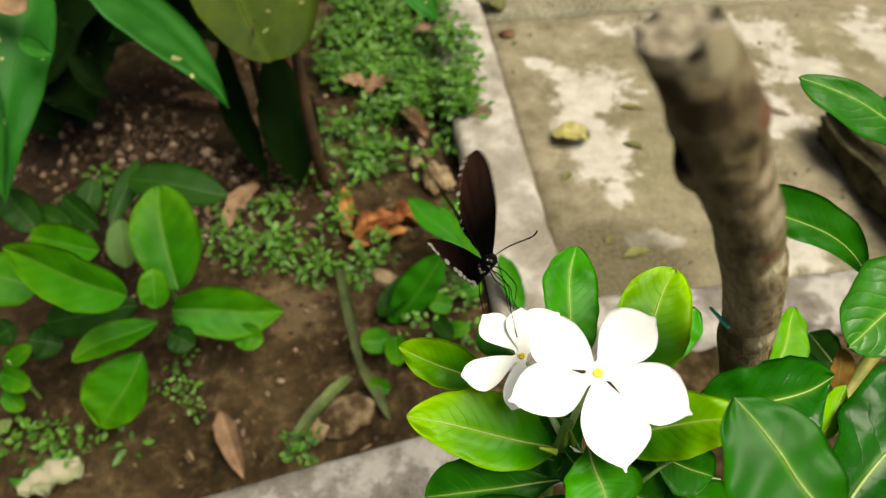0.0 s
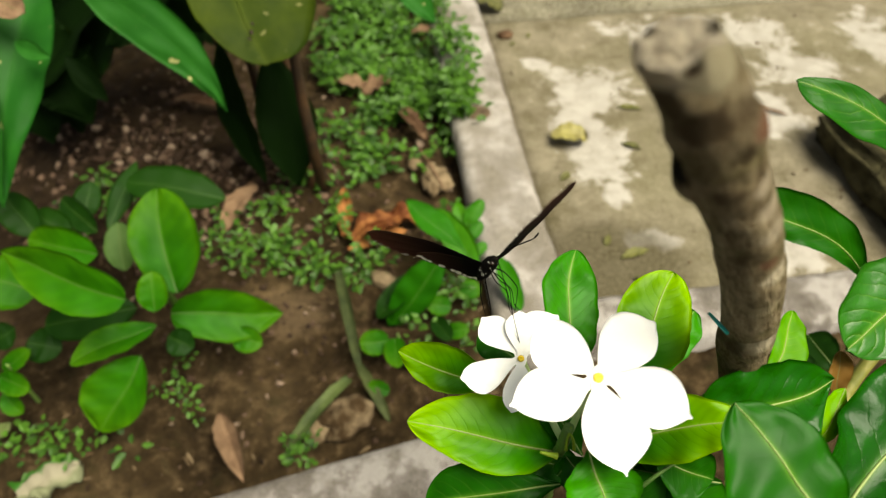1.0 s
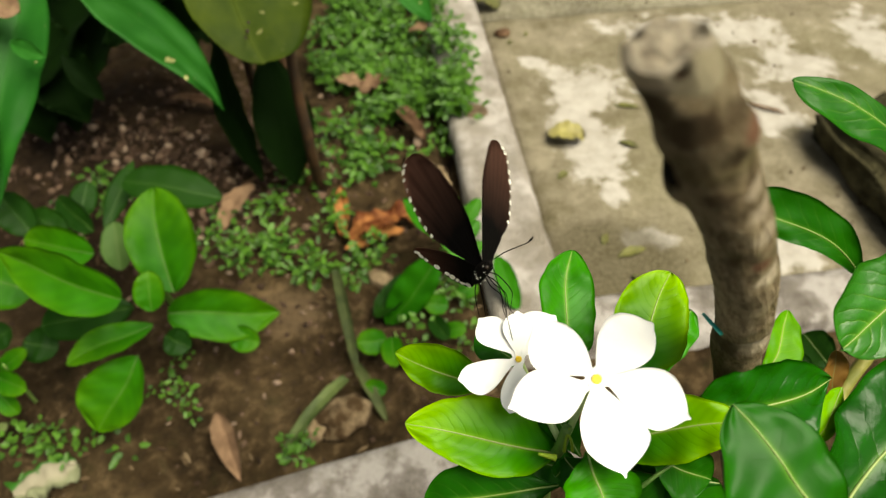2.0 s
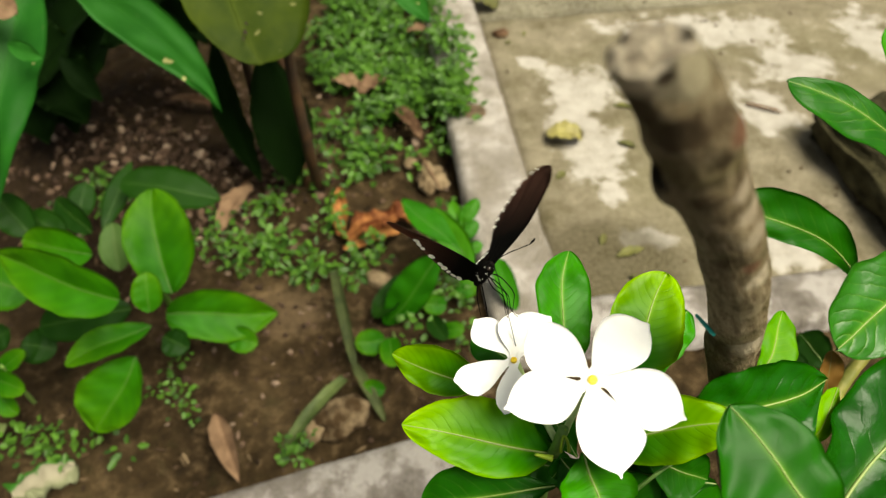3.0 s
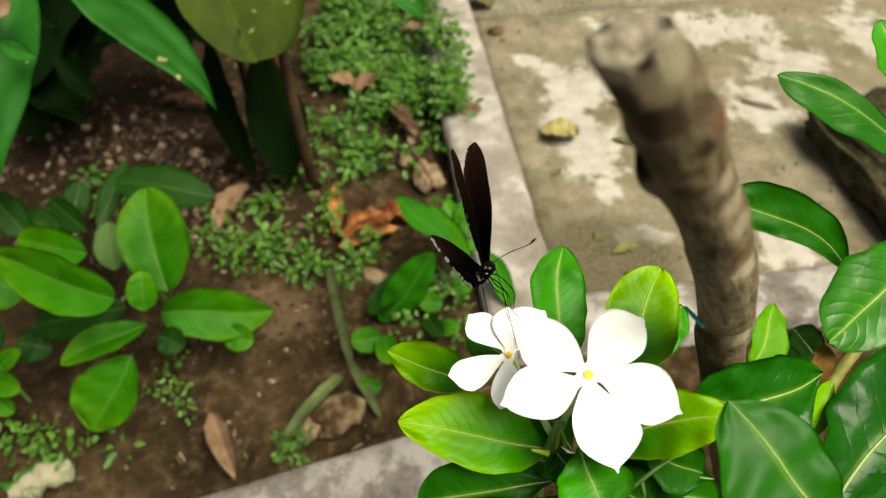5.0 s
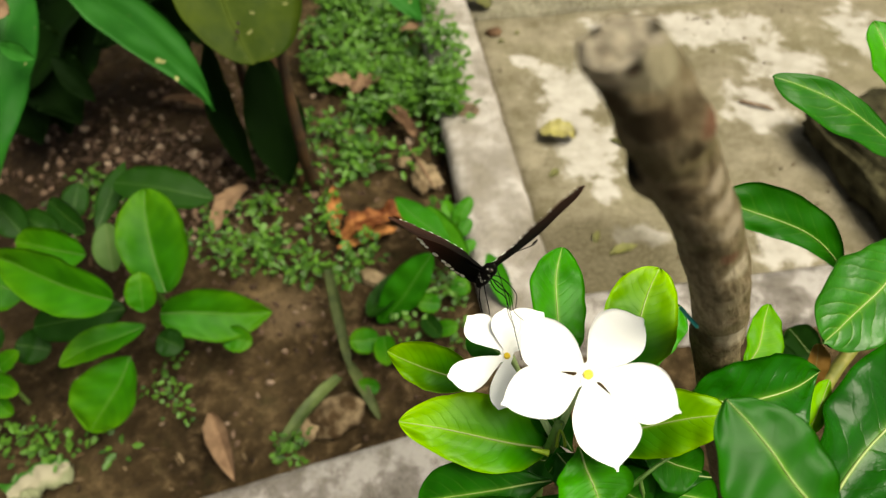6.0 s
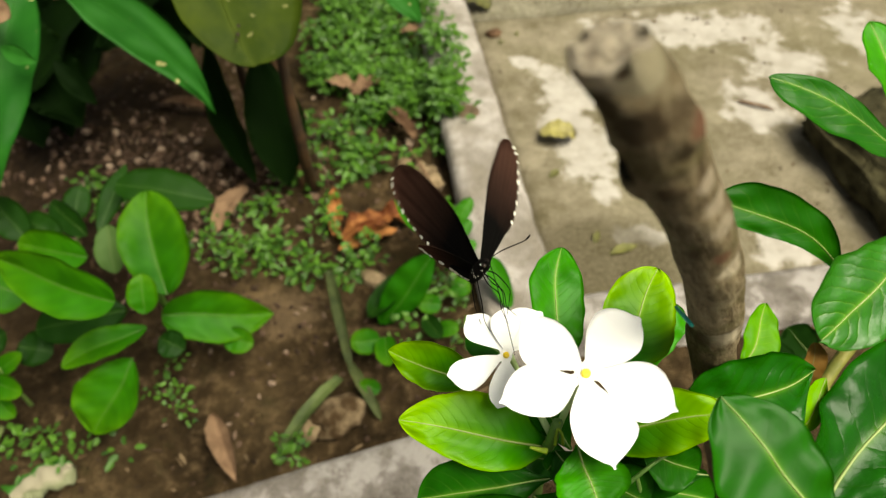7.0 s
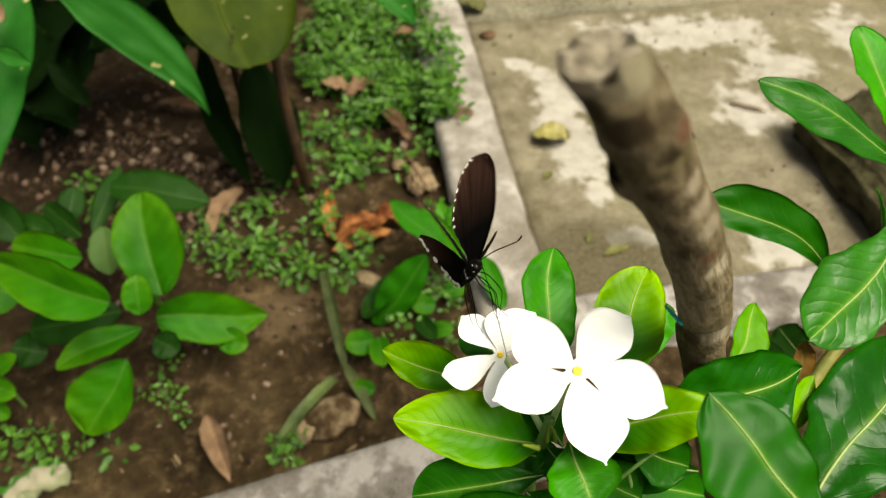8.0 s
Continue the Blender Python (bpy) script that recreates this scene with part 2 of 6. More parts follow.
def soil_material():
    m = Mat("damp_soil", 0.85, 0.1)
    n1, n2, n3 = m.noise(8.0, 8.0), m.noise(55.0, 9.0, 0.72), m.noise(300.0, 4.0)
    col = m.ramp(n1, (0.34, (0.015, 0.0085, 0.0035)), (0.5, (0.062, 0.039, 0.0165)), (0.64, (0.185, 0.126, 0.062)))
    col = m.mix(0.6, col, m.ramp(n2, (0.36, (0.004, 0.0022, 0.001)), (0.52, (0.046, 0.029, 0.013)), (0.68, (0.19, 0.128, 0.068))))
    col = m.mix(m.ramp(m.noise(26.0, 6.0, 0.7), (0.58, 0.0), (0.72, 0.4)), col, (0.014, 0.026, 0.004))
    # shade below the lily, painted into the soil as a soft dark round
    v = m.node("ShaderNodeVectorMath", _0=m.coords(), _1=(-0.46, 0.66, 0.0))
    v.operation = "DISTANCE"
    lily_shade = m.math("SUBTRACT", m.math("ADD", 1.0, m.math("MULTIPLY", n2, 0.8)), m.math("MULTIPLY", v.outputs["Value"], 4.2))
    col = m.mix(m.ramp(lily_shade, (0.2, 0.0), (0.7, 0.7)), col, (0.016, 0.009, 0.005))
    v = m.node("ShaderNodeVectorMath", _0=m.coords(), _1=(-0.155, 0.440, 0.0))
    v.operation = "DISTANCE"
    clay = m.math("SUBTRACT", m.math("ADD", 0.55, m.math("MULTIPLY", n2, 1.1)), m.math("MULTIPLY", v.outputs["Value"], 17.0))
    col = m.mix(m.ramp(clay, (0.35, 0.0), (0.75, 0.55)), col, (0.19, 0.130, 0.075))
    m.color(col)
    m.bump(m.math("ADD", n2, m.math("MULTIPLY", n3, 0.3)), 0.016)
    return m.m


def cement_material(name, base, pale, stain, moss, scale=7.0):
    m = Mat(name, 0.85, 0.3)
    n1, n2, n3 = m.noise(scale, 9.0, 0.62), m.noise(scale * 2.3, 7.0, 0.65), m.noise(scale * 30, 5.0)
    col = m.ramp(n1, (0.36, stain), (0.5, base), (0.57, pale))
    col = m.mix(m.ramp(n2, (0.48, 0.0), (0.68, 0.75)), col, moss)
    col = m.mix(m.math("MULTIPLY", n3, 0.35), col, m.ramp(n3, (0.35, (0.1, 0.085, 0.06)), (0.7, (0.7, 0.66, 0.55))))
    m.color(col)
    m.bump(m.math("ADD", n3, n2), 0.0025)
    return m.m


M_SOIL = soil_material()


def path_material():
    """Olive-stained concrete whose top skin is worn to pale patches."""
    m = Mat("worn_concrete", 0.88, 0.15)
    at = m.coords()
    n1, n2, n3 = m.noise(13.0, 9.0, 0.68), m.noise(34.0, 8.0, 0.7), m.noise(240.0, 5.0)
    n4 = m.noise(5.0, 6.0)
    base = m.ramp(m.math("ADD", m.math("MULTIPLY", n1, 0.6), m.math("MULTIPLY", n2, 0.4)), (0.36, (0.073, 0.060, 0.030)), (0.5, (0.150, 0.128, 0.088)), (0.64, (0.238, 0.206, 0.150)))
    base = m.mix(m.ramp(n4, (0.45, 0.0), (0.65, 0.5)), base, (0.138, 0.124, 0.066))
    worn = None
    for x, y, rx, ry in ((0.205, 0.812, 0.072, 0.070), (0.188, 0.745, 0.052, 0.052), (0.210, 0.672, 0.055, 0.066), (0.216, 0.610, 0.020, 0.031), (0.405, 0.954, 0.150, 0.062), (0.528, 0.871, 0.080, 0.060), (0.454, 0.767, 0.047, 0.067), (0.247, 0.533, 0.040, 0.023), (0.403, 0.512, 0.040, 0.037), (0.674, 0.943, 0.052, 0.086), (0.143, 0.883, 0.025, 0.022)):
        v = m.node("ShaderNodeVectorMath", _0=at, _1=(x, y, 0.004))
        v.operation = "SUBTRACT"
        w = m.node("ShaderNodeVectorMath", _0=v.outputs[0], _1=(1 / rx, 1 / ry, 0.0))
        w.operation = "MULTIPLY"
        d = m.node("ShaderNodeVectorMath", _0=w.outputs[0])
        d.operation = "LENGTH"
        k = m.math("SUBTRACT", 1.15, d.outputs["Value"])
        worn = k if worn is None else m.math("MAXIMUM", worn, k)
    edge = m.math("ADD", worn, m.math("MULTIPLY", m.math("SUBTRACT", m.math("ADD", m.math("MULTIPLY", n1, 0.7), m.math("MULTIPLY", n2, 0.5)), 0.6), 3.6))
    col = m.mix(m.ramp(edge, (0.26, 0.0), (0.56, 0.85)), base, m.ramp(n2, (0.3, (0.26, 0.236, 0.206)), (0.6, (0.42, 0.394, 0.366))))
    v = m.node("ShaderNodeVectorMath", _0=at, _1=(0.20, 0.485, 0.004))
    v.operation = "DISTANCE"
    damp = m.math("SUBTRACT", m.math("ADD", 1.05, n2), m.math("MULTIPLY", v.outputs["Value"], 14.0))
    col = m.mix(m.ramp(damp, (0.25, 0.0), (0.65, 0.75)), col, (0.038, 0.03, 0.012))
    col = m.mix(m.math("MULTIPLY", n3, 0.25), col, m.ramp(n3, (0.4, (0.0602, 0.0473, 0.0258)), (0.62, (0.3440, 0.3096, 0.2236))))
    m.color(col)
    m.bump(m.math("ADD", m.math("ADD", n3, n2), m.math("MULTIPLY", edge, 0.3)), 0.002)
    return m.m


M_PATH = path_material()
M_KERB = cement_material("kerb_cement", (0.232, 0.207, 0.193), (0.36, 0.328, 0.315), (0.125, 0.104, 0.086), (0.17, 0.145, 0.118), 15.0)
M_KERBNEAR = cement_material("near_kerb_cement", (0.175, 0.152, 0.148), (0.36, 0.332, 0.325), (0.055, 0.042, 0.036), (0.098, 0.080, 0.066), 24.0)
M_PATHFAR = cement_material("grey_concrete", (0.098, 0.086, 0.052), (0.150, 0.135, 0.092), (0.055, 0.046, 0.024), (0.078, 0.072, 0.032))
M_BLOCK = plain("mossy_block", (0.006, 0.005, 0.002), (0.085, 0.076, 0.038), 0.9, 48, 0.008, 0.1)


def bark_material():
    """Brown bark with old scars, a bare pale end and flakes gone from one side."""
    m = Mat("weathered_bark", 0.9, 0.1)
    vec = m.node("ShaderNodeMapping", _0=m.coords())
    vec.vector_type = "TEXTURE"
    vec.inputs["Rotation"].default_value = Vector((-0.47, -0.29, 1.0)).to_track_quat("Z", "Y").to_euler()
    vec.inputs["Scale"].default_value = (1, 1, 4)
    n1, n2, n3 = m.noise(110.0, 7.0, 0.65, vec.outputs[0]), m.noise(420.0, 8.0, 0.75, vec.outputs[0]), m.noise(170.0, 6.0, 0.7)
    col = m.ramp(n1, (0.34, (0.13, 0.090, 0.048)), (0.5, (0.28, 0.215, 0.125)), (0.66, (0.47, 0.385, 0.250)))
    col = m.mix(0.6, col, m.ramp(n2, (0.4, (0.06, 0.040, 0.020)), (0.52, (0.28, 0.215, 0.125)), (0.64, (0.54, 0.455, 0.310))))
    col = m.mix(m.ramp(n3, (0.5, 0.0), (0.62, 0.75)), col, (0.36, 0.285, 0.17))
    col = m.mix(m.ramp(m.noise(60.0, 3.0), (0.5, 0.0), (0.64, 0.6)), col, (0.13, 0.112, 0.042))
    warp = m.math("MULTIPLY", m.math("SUBTRACT", m.noise(230.0, 5.0, 0.65), 0.5), 1.3)

    def patch(col, at, size, shade, most):
        """A blotch with an uneven rim round one place of the bark."""
        d = m.node("ShaderNodeVectorMath", _0=m.coords())
        d.operation = "DISTANCE"
        d.inputs[1].default_value = at
        fac = m.ramp(m.math("ADD", m.math("DIVIDE", d.outputs["Value"], size), warp), (0.55, most), (1.0, 0.0))
        return m.mix(fac, col, shade)

    for at, size, shade, most in BARK_MARKS:
        col = patch(col, at, size, shade, most)
    m.color(col)
    m.bump(m.math("ADD", n1, m.math("MULTIPLY", n2, 1.5)), 0.004)
    return m.m


DARKBARK, BAREWOOD, REDBARK, SCAR = (0.075, 0.050, 0.026), (0.72, 0.62, 0.45), (0.23, 0.105, 0.062), (0.010, 0.006, 0.003)
BARK_MARKS = (
    ((-0.2236, -0.0934, 0.5668), 0.0066, BAREWOOD, 0.95),
    ((-0.2195, -0.0950, 0.5676), 0.0066, BAREWOOD, 0.95),
    ((-0.2130, -0.0940, 0.5675), 0.0075, (0.50, 0.44, 0.29), 0.85),
    ((-0.2190, -0.0925, 0.5590), 0.0050, DARKBARK, 0.85),
    ((-0.2125, -0.0927, 0.5548), 0.0058, DARKBARK, 0.85),
    ((-0.2050, -0.0915, 0.5570), 0.0045, DARKBARK, 0.5),
    ((-0.2176, -0.0954, 0.5667), 0.0019, (0.07, 0.035, 0.020), 0.95),
    ((-0.2213, -0.0955, 0.5692), 0.0021, (0.22, 0.11, 0.075), 0.8),
    ((-0.2020, -0.0892, 0.5530), 0.0034, REDBARK, 0.9),
    ((-0.2030, -0.0905, 0.5488), 0.0030, DARKBARK, 0.8),
    ((-0.2125, -0.0855, 0.5440), 0.0034, SCAR, 1.0),
    ((-0.2108, -0.0862, 0.5395), 0.0036, SCAR, 1.0),
    ((-0.2020, -0.0901, 0.5375), 0.0036, DARKBARK, 0.75),
    ((-0.1940, -0.0865, 0.5380), 0.0040, (0.58, 0.48, 0.35), 0.8),
    ((-0.1895, -0.0840, 0.5290), 0.0046, (0.58, 0.48, 0.35), 0.8),
    ((-0.1850, -0.0815, 0.5200), 0.0045, (0.55, 0.46, 0.33), 0.75),
    ((-0.1870, -0.0813, 0.5104), 0.0045, DARKBARK, 0.55),
    ((-0.1812, -0.0800, 0.5075), 0.0030, REDBARK, 0.7),
    ((-0.1756, -0.0760, 0.4990), 0.0055, BAREWOOD, 0.7),
    ((-0.1700, -0.0715, 0.4800), 0.0050, (0.40, 0.33, 0.21), 0.6),
    ((-0.1575, -0.0640, 0.4490), 0.0075, BAREWOOD, 0.75),
    ((-0.1651, -0.0588, 0.4444), 0.0090, DARKBARK, 0.7),
)
M_BARK = bark_material()
M_PEELED = plain("bare_wood", (0.07, 0.042, 0.025), (0.78, 0.68, 0.51), 0.9, 190, 0.006)

# ---- building helpers ----


def mesh_of(name, verts, faces, material, uvs=None, smooth=True):
    me = bpy.data.meshes.new(name)
    me.from_pydata([tuple(p) for p in verts], [], faces)
    me.materials.append(material)
    if uvs is not None:
        layer = me.uv_layers.new(name="UVMap")
        for lp in me.loops:
            layer.data[lp.index].uv = uvs[lp.vertex_index]
    if smooth:
        for p in me.polygons:
            p.use_smooth = True
    me.update()
    return me


def part(name, me, parent, label=""):
    ob = new(name, me)
    ob.parent = parent
    return tagged(ob, label)


def thing(name, label, category, at=(0, 0, 0), group="", kind=""):
    ob = new(name)
    ob.location = at
    ob.empty_display_size = 0.01
    return tagged(ob, label, category, group, kind)


def tube_data(points, radii, sides=10, rough=0.0, seed=0.0, cap=True):
    pts = [Vector(p) for p in points]
    verts, faces, uvs = [], [], []
    ref = Vector((0.3, 1, 0.2))
    for i, p in enumerate(pts):
        d = (pts[min(i + 1, len(pts) - 1)] - pts[max(i - 1, 0)]).normalized()
        a = d.cross(ref).normalized()
        b = d.cross(a)
        for k in range(sides):
            w = 2 * math.pi * k / sides
            r = radii[i] * (1 + rough * noise.noise(Vector((math.cos(w) * 1.6 + seed, math.sin(w) * 1.6, i * 0.37))))
            verts.append(p + (a * math.cos(w) + b * math.sin(w)) * r)
            uvs.append((k / sides, i / len(pts)))
    for i in range(len(pts) - 1):
        for k in range(sides):
            j = (k + 1) % sides
            faces.append((i * sides + k, i * sides + j, (i + 1) * sides + j, (i + 1) * sides + k))
    if cap:
        faces.append(tuple(range(sides - 1, -1, -1)))
        faces.append(tuple(range((len(pts) - 1) * sides, len(pts) * sides)))
    return verts, faces, uvs


def smooth_path(points, n):
    """Catmull-Rom through the points."""
    p = [Vector(q) for q in points]
    p = [p[0] * 2 - p[1]] + p + [p[-1] * 2 - p[-2]]
    out = []
    for i in range(1, len(p) - 2):
        for k in range(n):
            t = k / n
            out.append(0.5 * ((2 * p[i]) + (p[i + 1] - p[i - 1]) * t + (2 * p[i - 1] - 5 * p[i] + 4 * p[i + 1] - p[i + 2]) * t * t
                              + (3 * p[i] - p[i - 1] - 3 * p[i + 1] + p[i + 2]) * t ** 3))
    return out + [p[-2]]


def stem(parent, points, r0, r1, material, name="stem", n=5, label=""):
    pts = smooth_path(points, n)
    inv = parent.matrix_basis.inverted()
    rad = [r0 + (r1 - r0) * i / (len(pts) - 1) for i in range(len(pts))]
    return part(name, mesh_of(name, *tube_data([inv @ q for q in pts], rad, 8, 0.15)[:2], material), parent, label)


PROFILE = {
    "obovate": ((0, 0.05), (0.08, 0.16), (0.22, 0.52), (0.42, 0.88), (0.58, 1.0), (0.76, 0.95), (0.89, 0.68), (0.965, 0.34), (1, 0.03)),
    "ovate": ((0, 0.08), (0.05, 0.36), (0.18, 0.78), (0.38, 1.0), (0.6, 0.99), (0.8, 0.80), (0.91, 0.54), (0.975, 0.26), (1, 0.02)),
    "lance": ((0, 0.12), (0.1, 0.45), (0.3, 0.88), (0.48, 1.0), (0.65, 0.88), (0.8, 0.6), (0.92, 0.26), (0.98, 0.08), (1, 0.0)),
    "oval": ((0, 0.3), (0.15, 0.7), (0.35, 0.95), (0.55, 1.0), (0.75, 0.9), (0.88, 0.68), (0.96, 0.36), (0.99, 0.15), (1, 0.0)),
    "round": ((0, 0.25), (0.08, 0.6), (0.25, 0.9), (0.5, 1.0), (0.75, 0.9), (0.9, 0.6), (0.96, 0.4), (0.99, 0.2), (1, 0.02)),
    "oblong": ((0, 0.08), (0.1, 0.22), (0.3, 0.66), (0.5, 0.94), (0.66, 1.0), (0.8, 0.93), (0.92, 0.66), (0.98, 0.3), (1, 0.02)),
    "strap": ((0, 0.7), (0.2, 0.95), (0.5, 1.0), (0.8, 0.75), (0.9, 0.5), (0.95, 0.3), (0.98, 0.15), (0.99, 0.1), (1, 0.02)),
}
FACE = Vector((0.0, -0.55, 0.83))


def profile_of(kind):
    line = smooth_path([Vector((s, w, 0)) for s, w in PROFILE[kind]], 8)
    return [p.x for p in line], [max(p.y, 0.0) for p in line]


def swell(s, peak, base, tip):
    """Half width along a blade: widest at peak, with the fullness of its base and tip as powers."""
    if s < peak:
        return math.sin(math.pi / 2 * s / peak) ** base
    return max(0.0, math.cos(math.pi / 2 * (s - peak) / (1 - peak))) ** tip


def blade(length, width, kind, fold, droop, wave, seed, nu=18, nv=8, thick=0.0003, skew=0.0, lop=0.0, bend=0.0, sway=0.0, neck=0.0, cusp=0.0):
    """Leaf blade along +y, upper side +z: folded at the midrib, arched along it, with an uneven rim and a real thickness."""
    shaped = isinstance(kind, tuple)
    px, py = ((), ()) if shaped else profile_of(kind)
    verts, uvs = [], []
    for i in range(nu + 1):
        s = i / nu
        s = s * 0.5 + 0.5 * (1 - math.cos(math.pi * s)) / 2 if not shaped else s * 0.15 + 0.85 * (1 - math.cos(math.pi * s)) / 2
        half = (max(swell(s, *kind), 0.03, neck * (1 - s) ** 2) if shaped else float(np.interp(s, px, py))) * width / 2
        mid_x = length * (bend * 4 * s * (1 - s) + sway * math.sin(2 * math.pi * s)) if shaped else 0.03 * width * noise.noise(Vector((s * 2.2, 5, seed)))
        for j in range(nv + 1):
            q = j / nv * 2 - 1
            rim = 1 + 0.05 * wave * noise.noise(Vector((s * 9, q * 2, seed)))
            x = q * half * (1 + lop * q) * rim + skew * width * math.sin(s * math.pi) * 0.5 + mid_x
            z = fold * abs(q) * half - droop * length * (2 * s - 1) ** 2 + droop * length
            z += wave * width * 0.06 * noise.noise(Vector((s * 4.5, q * 1.7, seed + 3.1))) * (0.3 + abs(q))
            z += width * 0.02 * math.sin(s * 24 + abs(q) * 2) * abs(q) * wave
            verts.append(Vector((x, s * length + cusp * length * max(0.0, (s - 0.982) / 0.018) ** 2, z)))
            uvs.append((j / nv, s))
    n = len(verts)
    verts += [p - Vector((0, 0, thick)) for p in verts]
    uvs = uvs + uvs
    faces = []
    w = nv + 1
    for i in range(nu):
        for j in range(nv):
            a = i * w + j
            faces.append((a, a + 1, a + w + 1, a + w))
            faces.append((n + a + w, n + a + w + 1, n + a + 1, n + a))
    rimline = [i * w for i in range(nu + 1)] + [nu * w + j for j in range(1, w)] + [i * w + nv for i in range(nu - 1, -1, -1)] + [j for j in range(nv - 1, 0, -1)]
    for k, a in enumerate(rimline):
        b = rimline[(k + 1) % len(rimline)]
        faces.append((a, n + a, n + b, b))
    mid = [verts[i * w + nv // 2] for i in range(nu + 1)]
    return verts, faces, uvs, mid


leaf_seed = [1.0]


def axes_of(base, tip, twist):
    y = (Vector(tip) - Vector(base)).normalized()
    z = (FACE - y * FACE.dot(y)).normalized()
    z.rotate(Matrix.Rotation(radians(twist), 3, y))
    x = y.cross(z)
    m = Matrix((x, y, z)).transposed().to_4x4()
    m.translation = Vector(base)
    return m


def leaf(plant, base, tip, width, twist=0, mat=None, kind=None, fold=0.22, droop=0.05, wave=1.25, rib=None, name="leaf", label="", nu=18, nv=8, shape=None, lop=0.0, bend=0.0, sway=0.0):
    leaf_seed[0] += 7.31
    wave *= 0.8 if plant["blade"] == "weed" else 1.0
    if shape:
        nu, nv = 44, 16
    kind, mat, rib = shape or kind or plant["shape"], mat or MATS[plant["blade"]], rib or MATS[plant["rib"]]
    length = (Vector(tip) - Vector(base)).length
    verts, faces, uvs, mid = blade(length, width, kind, fold, droop, wave, leaf_seed[0], nu, nv, 0.0003, 0.0, lop, bend, sway)
    ob = part(name, mesh_of(name, verts, faces, mat, uvs), plant, label)
    ob.matrix_basis = plant.matrix_basis.inverted() @ axes_of(base, tip, twist)
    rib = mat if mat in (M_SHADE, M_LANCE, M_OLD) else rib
    r = width * (0.016 if plant["rib"] == "rib" else 0.010)
    rad = [r * (1.1 - 0.95 * i / (len(mid) - 1)) for i in range(len(mid))]
    part("midrib", mesh_of("midrib", *tube_data([p + Vector((0, 0, r * 0.25)) for p in mid], rad, 6)[:2], rib), ob)
    return ob


MATS = {"green": M_GREEN, "leafy": M_LEAFY, "weed": M_WEED, "lance": M_LANCE, "rib": M_RIB, "ribweed": M_RIBWEED}


def plant_thing(name, label, category, at, shape, blade_mat, rib, group=""):
    ob = thing(name, label, category, at, group)
    ob["shape"], ob["blade"], ob["rib"] = shape, blade_mat, rib
    return ob


# ---- the ground, the path and its kerbs ----
CORNER, ALONG, AWAY = Vector((0.1373, 0.4372, 0)), Vector((0.9915, 0.130, 0)), Vector((-0.130, 0.9915, 0))


def plan(u, v, z=0.0):
    """A place by the path's own axes: u along its front kerb, v along its side kerb."""
    p = CORNER + ALONG * u + AWAY * v
    return Vector((p.x, p.y, z))


def soil_height(x, y):
    d = Vector((x, y, 0)) - CORNER
    u, v = d.dot(ALONG), d.dot(AWAY)
    z = 0.010 * noise.noise(Vector((x * 5, y * 5, 0.3))) + 0.007 * noise.noise(Vector((x * 17, y * 17, 2))) + 0.006 * noise.noise(Vector((x * 50, y * 50, 4)))
    if 0.06 < v < 0.33:
        z -= 0.03 * max(0.0, 1 - abs(u + 0.091) / 0.016) * (0.75 + 0.5 * noise.noise(Vector((x * 9, y * 9, 6))))
    inside = min(u + 0.06, v + 0.045)
    if inside > 0:
        z -= min(inside * 4, 0.06)
    return z - 0.004


def spread(lo, hi, step, far):
    near = list(np.arange(lo, hi + step / 2, step))
    outer = [0.1 * 1.7 ** k for k in range(14) if 0.1 * 1.7 ** k < far]
    return [lo - o for o in reversed(outer)] + near + [hi + o for o in outer]


def build_ground():
    xs, ys = spread(-0.75, 0.75, 0.0075, 90), spread(0.05, 1.35, 0.0075, 90)
    verts = [(x, y, soil_height(x, y)) for y in ys for x in xs]
    w = len(xs)
    faces = [(j * w + i, j * w + i + 1, (j + 1) * w + i + 1, (j + 1) * w + i) for j in range(len(ys) - 1) for i in range(w - 1)]
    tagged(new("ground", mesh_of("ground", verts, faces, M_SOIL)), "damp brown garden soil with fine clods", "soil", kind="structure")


def rough_slab(name, u0, u1, v0, v1, z0, z1, step, amp, material, label, category, round_=0.006):
    """A cast slab with worn, rounded arrises, by the path's own axes."""
    nu, nv = max(2, int((u1 - u0) / step)), max(2, int((v1 - v0) / step))
    verts, faces = [], []
    for j in range(nv + 1):
        for i in range(nu + 1):
            u, v = u0 + (u1 - u0) * i / nu, v0 + (v1 - v0) * j / nv
            p = plan(u, v)
            e = min(u - u0, u1 - u, v - v0, v1 - v)
            drop = round_ * max(0.0, 1 - e / round_) ** 2
            h = z1 - drop + amp * (noise.noise(p * 14) + 0.5 * noise.noise(p * 47))
            side = amp * 1.2 * noise.noise(p * 23)
            p += (ALONG * side if i in (0, nu) else Vector()) + (AWAY * side if j in (0, nv) else Vector())
            verts.append((p.x, p.y, h))
    w = nu + 1
    for j in range(nv):
        for i in range(nu):
            a = j * w + i
            faces.append((a, a + 1, a + w + 1, a + w))
    ring = list(range(w)) + [j * w + nu for j in range(1, nv + 1)] + [nv * w + i for i in range(nu - 1, -1, -1)] + [j * w for j in range(nv - 1, 0, -1)]
    n = len(verts)
    verts += [(verts[a][0], verts[a][1], z0) for a in ring]
    for k in range(len(ring)):
        m = (k + 1) % len(ring)
        faces.append((ring[k], n + k, n + m, ring[m]))
    faces.append(tuple(range(n + len(ring) - 1, n - 1, -1)))
    return tagged(new(name, mesh_of(name, verts, faces, material)), label, category, kind="structure")


